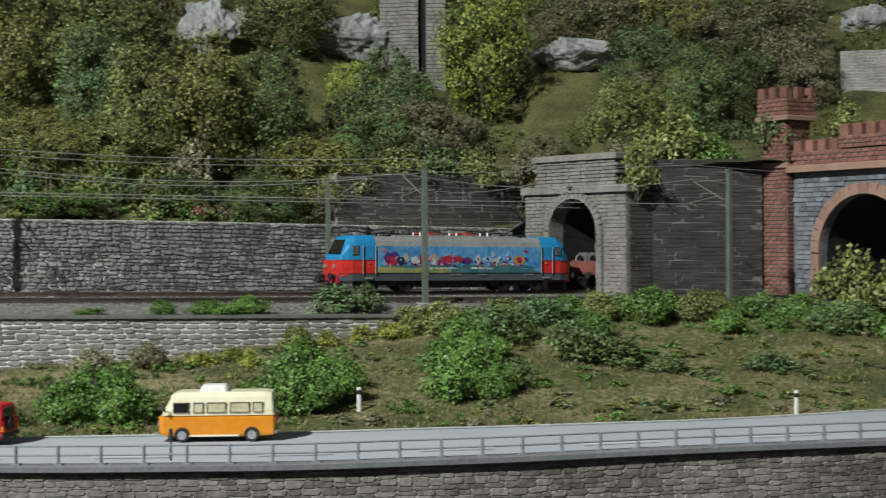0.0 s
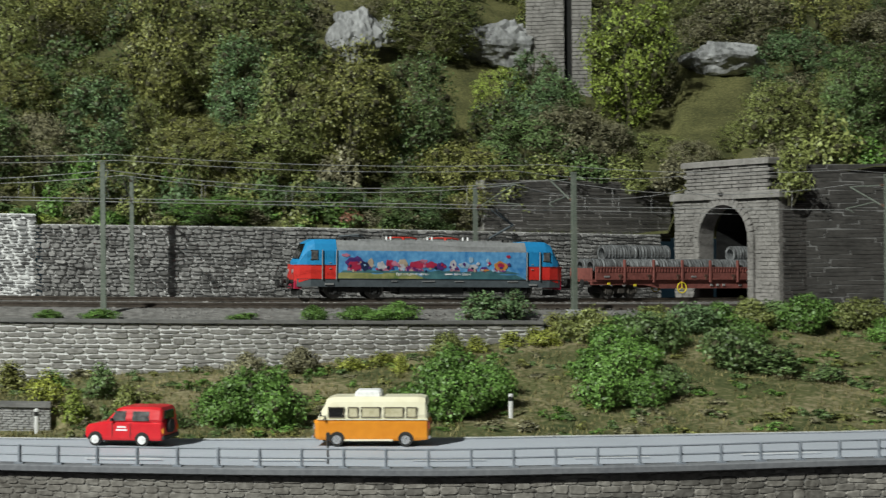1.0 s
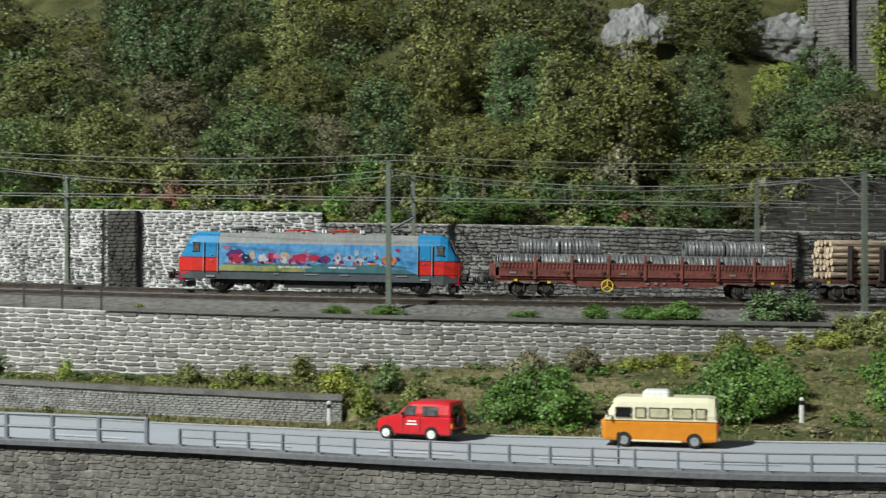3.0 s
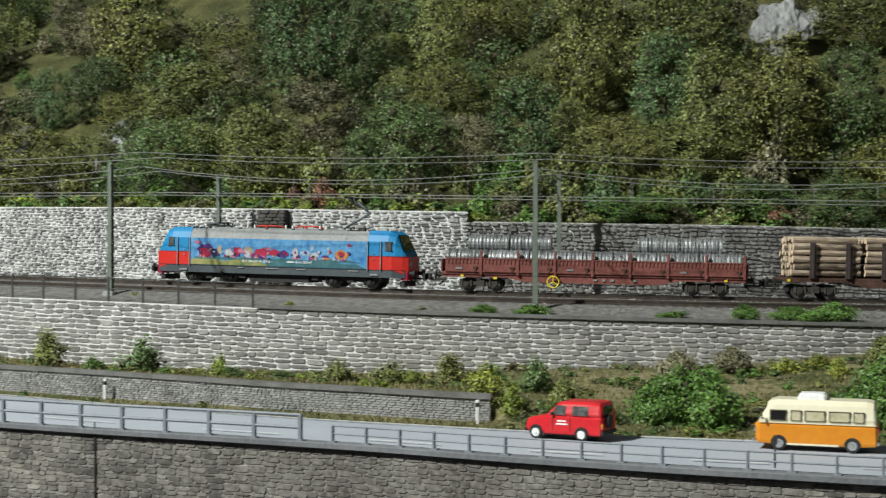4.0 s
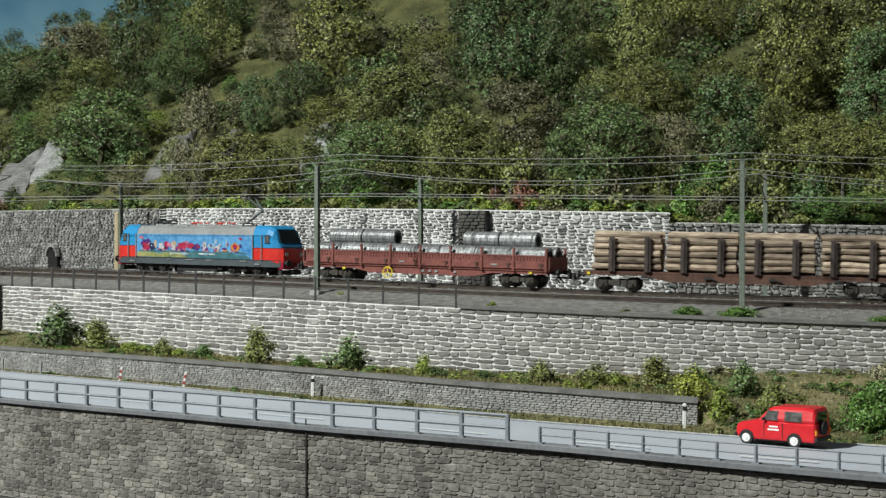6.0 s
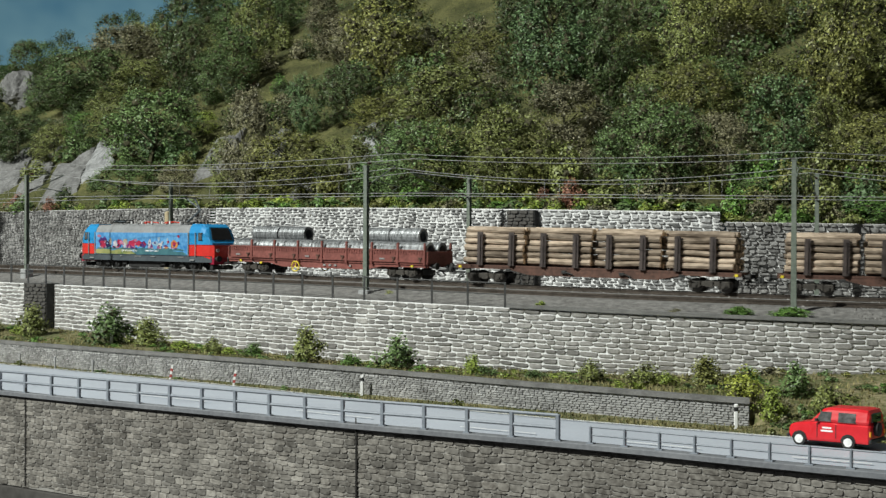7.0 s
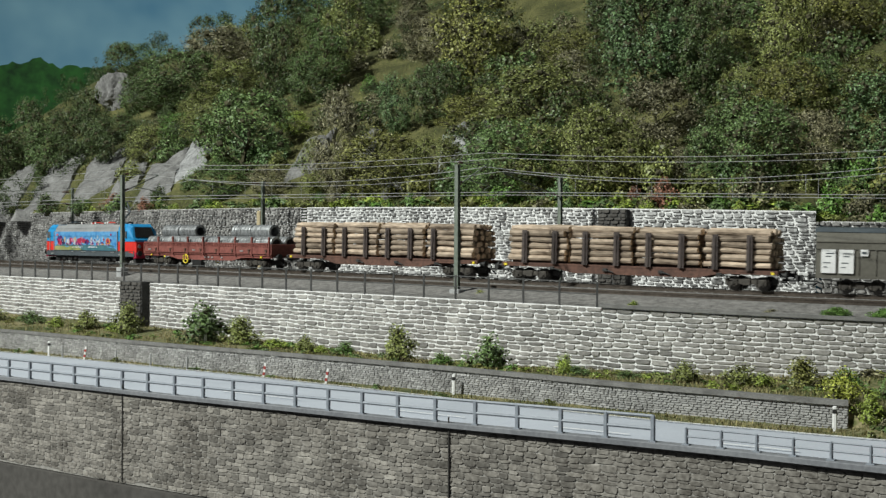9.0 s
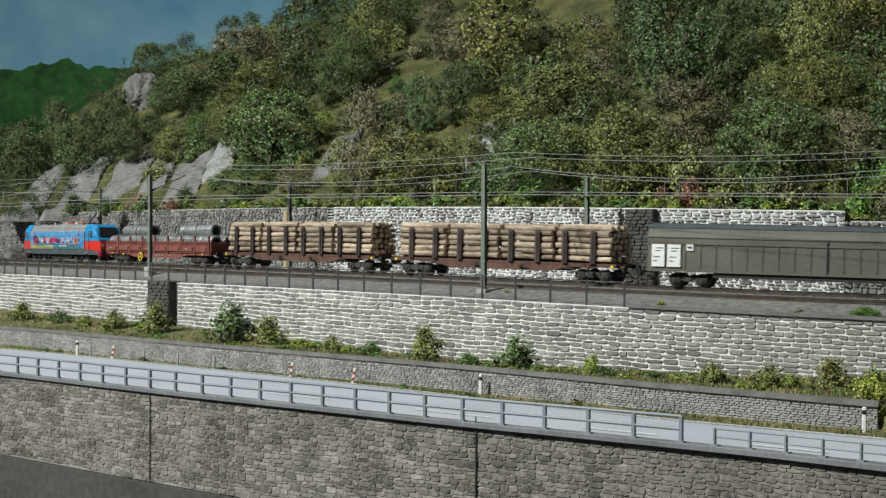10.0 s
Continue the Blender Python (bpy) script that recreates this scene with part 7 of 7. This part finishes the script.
for th, u, w in ((-13.4, 0.80, 0.022), (-14.6, 0.84, 0.022), (-15.2, 0.72, 0.014), (-18.0, 0.90, 0.020), (-19.4, 0.92, 0.022), (-20.6, 0.90, 0.024)):
    shrub("yellow", slope(th, at(D_IN, th) * (1 - u) + at(D_RET, th) * u), w, 0.013, True, "yellow flowering low bush by the retaining wall")
for k in range(430):
    th = rng.uniform(-42, -3)
    u = rng.random()
    tuft(rng.choice(("green", "olive", "gold", "green", "fresh", "brown")), slope(th, at(D_IN, th) * (1 - u) + at(D_RET, th) * u), rng.uniform(0.006, 0.018), rng.uniform(0.003, 0.009))


# plants at the foot of the retaining wall, on the terrace
def terrace(th, k=0.5):
    th, _ = seen(th, 0.95)
    d = at(D_LOW, th) * (1 - k) + at(D_RET, th) * k
    return polar(th, d, ground_z(th, d) - 0.001)


for th, w, h, hue in ((21.9, 0.046, 0.040, "green"), (20.6, 0.030, 0.024, "olive"), (18.0, 0.020, 0.016, "olive"), (14.4, 0.028, 0.028, "olive"), (10.9, 0.032, 0.030, "green"), (12.7, 0.020, 0.012, "fresh"), (16.4, 0.020, 0.012, "fresh"), (24.9, 0.030, 0.030, "olive"), (26.6, 0.026, 0.022, "olive"), (28.6, 0.026, 0.018, "green"),
                      (30.0, 0.03, 0.02, "olive"), (3.4, 0.022, 0.018, "olive"), (1.4, 0.026, 0.018, "olive"), (-0.8, 0.026, 0.02, "gold"), (7.6, 0.018, 0.009, "green"), (5.6, 0.016, 0.008, "green"), (-2.4, 0.02, 0.014, "fresh")):
    shrub(hue, terrace(th), w, h, True)
for th, w, h in ((19.3, 0.020, 0.010), (17.4, 0.012, 0.007), (7.9, 0.014, 0.018), (25.4, 0.018, 0.012), (27.6, 0.018, 0.012), (0.6, 0.014, 0.012)):
    shrub("lime", terrace(th), w, h, True, "tall lime-green grass clump at the wall's foot", "grass clumps")
for k in range(110):
    th = rng.uniform(-3, 33)
    tuft(rng.choice(("green", "olive", "gold", "fresh", "lime")), terrace(th, rng.uniform(0.15, 0.85)), rng.uniform(0.008, 0.016), rng.uniform(0.004, 0.008))
for th in (15.3, 12.6, 19.5, 25.6, 30.2, 8.6, 22.5, 29.3, 28.8):
    d = at(D_IN, th) * 0.45 + at(D_LOW, th) * 0.55
    tuft(rng.choice(("green", "lime", "olive")), slope(th, d), rng.uniform(0.008, 0.014), rng.uniform(0.006, 0.009))

# bushes round the end of the retaining wall
for dt, dd, w, h, hue in ((-0.35, 0.004, 0.022, 0.020, "gold"), (0.35, -0.006, 0.020, 0.014, "yellow"), (-0.9, 0.012, 0.026, 0.022, "olive")):
    th = RET_END + dt
    d = at(D_RET, th) + dd
    shrub(hue, polar(th, d, ret_base(th) - 0.002), w, h, True)

# a hedge of bushes along the edge of the tracks where the slope meets them
for th, u, w, hue in ((-23.4, 0.93, 0.034, "fresh"), (-24.9, 0.95, 0.036, "olive"), (-27.4, 0.95, 0.036, "fresh"), (-29.6, 0.96, 0.036, "green"), (-31.6, 0.95, 0.034, "fresh"), (-33.2, 0.95, 0.034, "olive"), (-34.4, 0.93, 0.030, "fresh"), (-36.6, 0.90, 0.036, "fresh"), (-37.4, 0.72, 0.034, "green"), (-28.4, 0.72, 0.030, "fresh"), (-24.0, 0.58, 0.034, "fresh")):
    shrub(hue, slope(th, at(D_IN, th) * (1 - u) + at(D_RET, th) * u), w, w * 0.75)
# plants beside the tracks
for th, off, w, h, hue in ((-4.2, 0.118, 0.026, 0.010, "fresh"), (-2.2, 0.118, 0.02, 0.009, "fresh"), (-9.8, 0.122, 0.022, 0.008, "fresh"), (-12.6, 0.126, 0.02, 0.014, "fresh"), (-14.4, 0.120, 0.03, 0.014, "fresh"), (-16.0, 0.120, 0.026, 0.018, "fresh"), (-15.2, 0.13, 0.026, 0.012, "fresh"), (-19.4, 0.118, 0.038, 0.024, "teal"), (-20.6, 0.112, 0.03, 0.022, "teal"),
                           (-23.6, 0.12, 0.016, 0.008, "yellow"), (5.6, 0.112, 0.008, 0.006, "lime"), (11.7, 0.10, 0.012, 0.008, "yellow"), (0.2, 0.11, 0.016, 0.004, "brown")):
    s = s_at(th, off)
    shrub(hue, rail(s, side(s, off), -0.0105), w, h, hue != "fresh", group="plants by the track")

# the strip of plants on top of the back wall
for k in range(260):
    th = rng.uniform(-19, 33)
    d = at(D_BACK, th) + rng.uniform(0.014, 0.05)
    hue = rng.choice(("green", "olive", "lime", "green", "gold", "fresh", "brown", "lime") if th > -3 else ("fresh", "green", "olive", "green", "fresh", "brown"))
    tuft(hue, polar(th, d, hill_z(th, d) - 0.002), rng.uniform(0.012, 0.030), rng.uniform(0.008, 0.022))
for th, d, w, hue in ((-13.55, 0.03, 0.030, "red"), (-14.6, 0.03, 0.020, "brown"), (4.3, 0.035, 0.03, "red"), (5.4, 0.03, 0.022, "red"), (-6.0, 0.03, 0.02, "brown"), (-10.0, 0.03, 0.022, "brown"), (26.0, 0.05, 0.026, "red")):
    dd = at(D_BACK, th) + d
    shrub(hue, polar(th, dd, hill_z(th, dd) - 0.002), w, w * 1.0, True, group="plants on the wall")
for th in (-1.9, 4.9, 5.8, 11.3, 1.3, 17.2, 22.3, 23.6, 15.2):
    dd = at(D_BACK, th) + 0.016
    shrub("lime", polar(th, dd, hill_z(th, dd) - 0.002), 0.016, 0.014, True, "lime-green grass clump on top of the wall", "grass clumps")
for k in range(46):
    th = rng.uniform(-18.5, 16.5)
    d = at(D_BACK, th) + rng.uniform(0.035, 0.13)
    w = rng.uniform(0.026, 0.050)
    shrub(rng.choice(("olive", "green", "olive", "brown", "fresh", "teal", "gold")), polar(th, d, hill_z(th, d) - 0.003), w, w * rng.uniform(0.8, 1.2), True, group="bushes along the foot of the wood")
# bushes at the ruin's foot
for th, d, w in ((-21.6, 1.51, 0.05), (-20.9, 1.52, 0.05)):
    th, d = seen(th, d)
    shrub("green", polar(th, d, hill_z(th, d) - 0.002), w, w, True, group="bushes by the ruin")
# bushes hanging over the tunnel walls
for th, z, w, h, hue in ((-20.0, 0.178, 0.045, 0.05, "olive"), (-19.2, 0.172, 0.034, 0.035, "green"), (-21.6, 0.208, 0.05, 0.035, "olive"), (-23.2, 0.205, 0.05, 0.035, "green"), (-24.6, 0.198, 0.045, 0.04, "olive"), (-31.6, 0.205, 0.05, 0.05, "olive"), (-32.8, 0.205, 0.055, 0.06, "olive"), (-30.6, 0.21, 0.03, 0.03, "brown"), (-34.2, 0.208, 0.045, 0.04, "fresh"), (-31.3, 0.186, 0.036, 0.045, "olive"), (-26.6, 0.20, 0.045, 0.04, "brown"), (-25.2, 0.20, 0.04, 0.035, "olive"), (-36.8, 0.22, 0.045, 0.05, "green"), (-39.5, 0.225, 0.04, 0.045, "olive")):
    shrub(hue, polar(th, (1.150 if z < 0.2 else 1.195) if th < -29 else at(D_BACK, th) + 0.035 if th > -24.9 else 1.30, z), w, h, True, group="bushes over the tunnels")


heap.done("weeds", "low weeds and tufts on slopes, terrace and wall tops", "weeds")


# grass blades
def blades(name, n, place, lo, hi, material, label, seed):
    r = random.Random(seed)
    b = Build()
    for _ in range(n):
        p = place(r)
        if p is None:
            continue
        a, h, w = r.uniform(0, 6.283), r.uniform(lo, hi), r.uniform(0.00025, 0.0005)
        dx, dy = math.cos(a), math.sin(a)
        k = len(b.v)
        b.v += [(p.x - dy * w, p.y + dx * w, p.z), (p.x + dy * w, p.y - dx * w, p.z), (p.x + dx * h * r.uniform(0.1, 0.6), p.y + dy * h * r.uniform(0.1, 0.6), p.z + h)]
        b.f.append((k, k + 1, k + 2))
    tagged(part(name, b, material), label, "grass", kind="stuff")


DRYGRASS = mat("dry_grass", (0.08, 0.075, 0.025), (0.30, 0.26, 0.12), 0.8, 30, 300, 0.0, island=0.5)
GREENGRASS = mat("green_grass", (0.05, 0.07, 0.018), (0.19, 0.20, 0.06), 0.8, 30, 300, 0.0, island=0.5)


def on_slope(r):
    th = r.uniform(-44, 36)
    d0, d1 = at(D_IN, th) + 0.003, at(D_RET, th)
    d = r.uniform(d0, d1)
    if th > LOW_END and abs(d - at(D_LOW, th)) < 0.008:
        return None
    return polar(th, d, ground_z(th, d) - 0.0003) if bump(-d * 3, th * 0.3, 4) > -0.35 else None


def on_hill(r):
    th = r.uniform(-34, 34) if r.random() < 0.6 else r.uniform(7, 29)
    d0 = at(D_BACK, th) + 0.012 if th > -26 else 1.22
    if th < -25.4:
        return None
    d = d0 + r.random() ** 1.6 * 0.9
    return polar(th, d, hill_z(th, d) - 0.0005)


blades("slope_grass", 42000, on_slope, 0.0012, 0.0032, DRYGRASS, "short dry grass on the slope", 1)
blades("hill_grass", 34000, on_hill, 0.002, 0.006, GREENGRASS, "short green grass on the hillside", 2)


# ---- rock faces on the hill ----
SLABROCK = mat("dark_grey_slab", grey(0.08, 1.02), grey(0.26, 1.01), 0.9, 40, 300, 0.8, stretch=(1.6, 1.6, 0.5))
def rock(th, d, w, h, label, seed, sink=0.5, material=ROCK, rise=0.0, lie=-20.0, rough=1.0):
    r = random.Random(seed)
    bm = bmesh.new()
    bmesh.ops.create_icosphere(bm, subdivisions=4, radius=1.0)
    for v in bm.verts:
        n = v.co.normalized()
        f = 1 + 0.22 * noise.noise(n * 1.6 + Vector((seed, 0, 0))) + rough * 0.20 * noise.noise(Vector((n.x * 5, n.y * 5, n.z * 1.6)) + Vector((seed, 3, 0))) + rough * 0.09 * noise.noise(Vector((n.x * 14, n.y * 14, n.z * 5)) + Vector((seed, 3, 0))) + rough * 0.04 * noise.noise(n * 30)
        v.co = Vector((n.x * f * w / 2, n.y * f * w * 0.35, n.z * f * h / 2))
    me = bpy.data.meshes.new("rock_face")
    bm.to_mesh(me)
    bm.free()
    me.materials.append(material)
    p = polar(th, d, hill_z(th, d) + h * (0.5 - sink))
    ob = new("rock_face", me)
    ob.matrix_basis = Matrix.Translation(p) @ Matrix.Rotation(radians(th), 4, "Z") @ Matrix.Rotation(radians(lie), 4, "X") @ Matrix.Rotation(radians(-rise), 4, "Y")
    tagged(ob, label, "rock", "rock faces")


for k, (th, d, w, h) in enumerate(ROCKS):
    rock(th, d, w, h, "weathered pale grey rock face on the wooded hillside", k + 2, sink=0.12, material=SLABROCK if th > 20 else ROCK)

# slanting grey slabs low on the slope: bearing, metres behind the wall, length, thickness
def slab(th, d, long, half, slant, seed, material):
    """A smooth rock slab lying in the slope: half its width in degrees, slant in degrees to the right over its length."""
    b, n, m = Build(), 17, 13
    for i in range(n):
        for j in range(m):
            u, v = i / (n - 1), 2 * j / (m - 1) - 1
            wide = half * (1.0 + 0.30 * noise.noise(Vector((u * 3, v, seed))))
            t, q = th - slant * u + v * wide, d + long * u * (1 + 0.15 * noise.noise(Vector((v * 2, seed, 1))))
            p = polar(t, q)
            edge = min(1.0, 5 * min(u, 1 - u, (1 - abs(v)) / 2))
            rise = 0.009 * edge + 0.006 * noise.noise(Vector((p.x * 40, p.y * 40, seed))) + 0.0025 * noise.noise(Vector((p.x * 130, p.y * 130, seed)))
            b.v.append((p.x, p.y, hill_z(t, q) + (rise if edge > 0.01 else -0.01)))
    b.f = [(i * m + j, i * m + j + 1, (i + 1) * m + j + 1, (i + 1) * m + j) for i in range(n - 1) for j in range(m - 1)]
    tagged(part("rock_slab", b, material), "slanting grey rock slab lying in the grassy slope", "rock", "rock slabs")


for k, (th, d, long, half, slant) in enumerate(((18.7, 1.64, 0.14, 0.75, 0.9), (23.1, 1.84, 0.16, 0.8, 1.1), (24.6, 1.82, 0.15, 0.9, 1.0), (16.4, 1.60, 0.14, 0.6, 0.5), (26.9, 1.99, 0.17, 1.0, 1.2), (28.8, 2.06, 0.18, 1.0, 1.3), (25.7, 1.92, 0.15, 0.7, 1.0), (15.1, 1.45, 0.09, 0.6, 0.3), (12.3, 1.50, 0.13, 1.2, 0.4), (30.4, 2.14, 0.18, 0.9, 1.2))):
    slab(th, d, long, half, slant, k + 20, ROCK if k in (1, 8) else SLABROCK)
# low bushes between the slabs and in the clearing
for th, d, w, hue in ((28.2, 1.84, 0.030, "dark"), (27.0, 1.86, 0.028, "green"), (25.5, 1.84, 0.032, "green"), (25.0, 1.95, 0.040, "olive"), (23.9, 1.80, 0.030, "dark"), (23.6, 1.96, 0.045, "green"), (22.7, 1.80, 0.026, "green"), (21.5, 1.80, 0.040, "green"), (20.6, 1.80, 0.060, "teal"), (19.6, 1.74, 0.050, "teal"), (19.2, 1.70, 0.030, "olive"), (18.2, 1.66, 0.026, "green"),
                      (16.6, 1.86, 0.035, "brown"), (15.6, 1.95, 0.030, "fresh"), (16.0, 2.08, 0.035, "brown"), (15.0, 1.82, 0.040, "teal"), (14.8, 2.10, 0.040, "brown"), (16.9, 2.02, 0.030, "red"), (15.4, 2.2, 0.045, "olive"), (24.5, 1.78, 0.022, "red")):
    th, d = seen(th, d)
    shrub(hue, polar(th, d, hill_z(th, d) - 0.003), w, w * 1.05, True, group="bushes on the rocky slope")


# ---- what moves: the train comes out of the tunnel and runs to the left at a steady 0.1426 m/s ----
def on_track(s, half):
    a, b = rail(s - half), rail(s + half)
    d = b - a
    return Matrix.Translation((a + b) / 2) @ d.to_track_quat("X", "Z").to_matrix().to_4x4()


def motions():
    for vehicle, place, half in TRAIN:
        walk(vehicle, [(t, on_track(-0.5523 + 0.1426 * t + place, half)) for t in np.arange(0, 10.01, 0.25)])


motions()
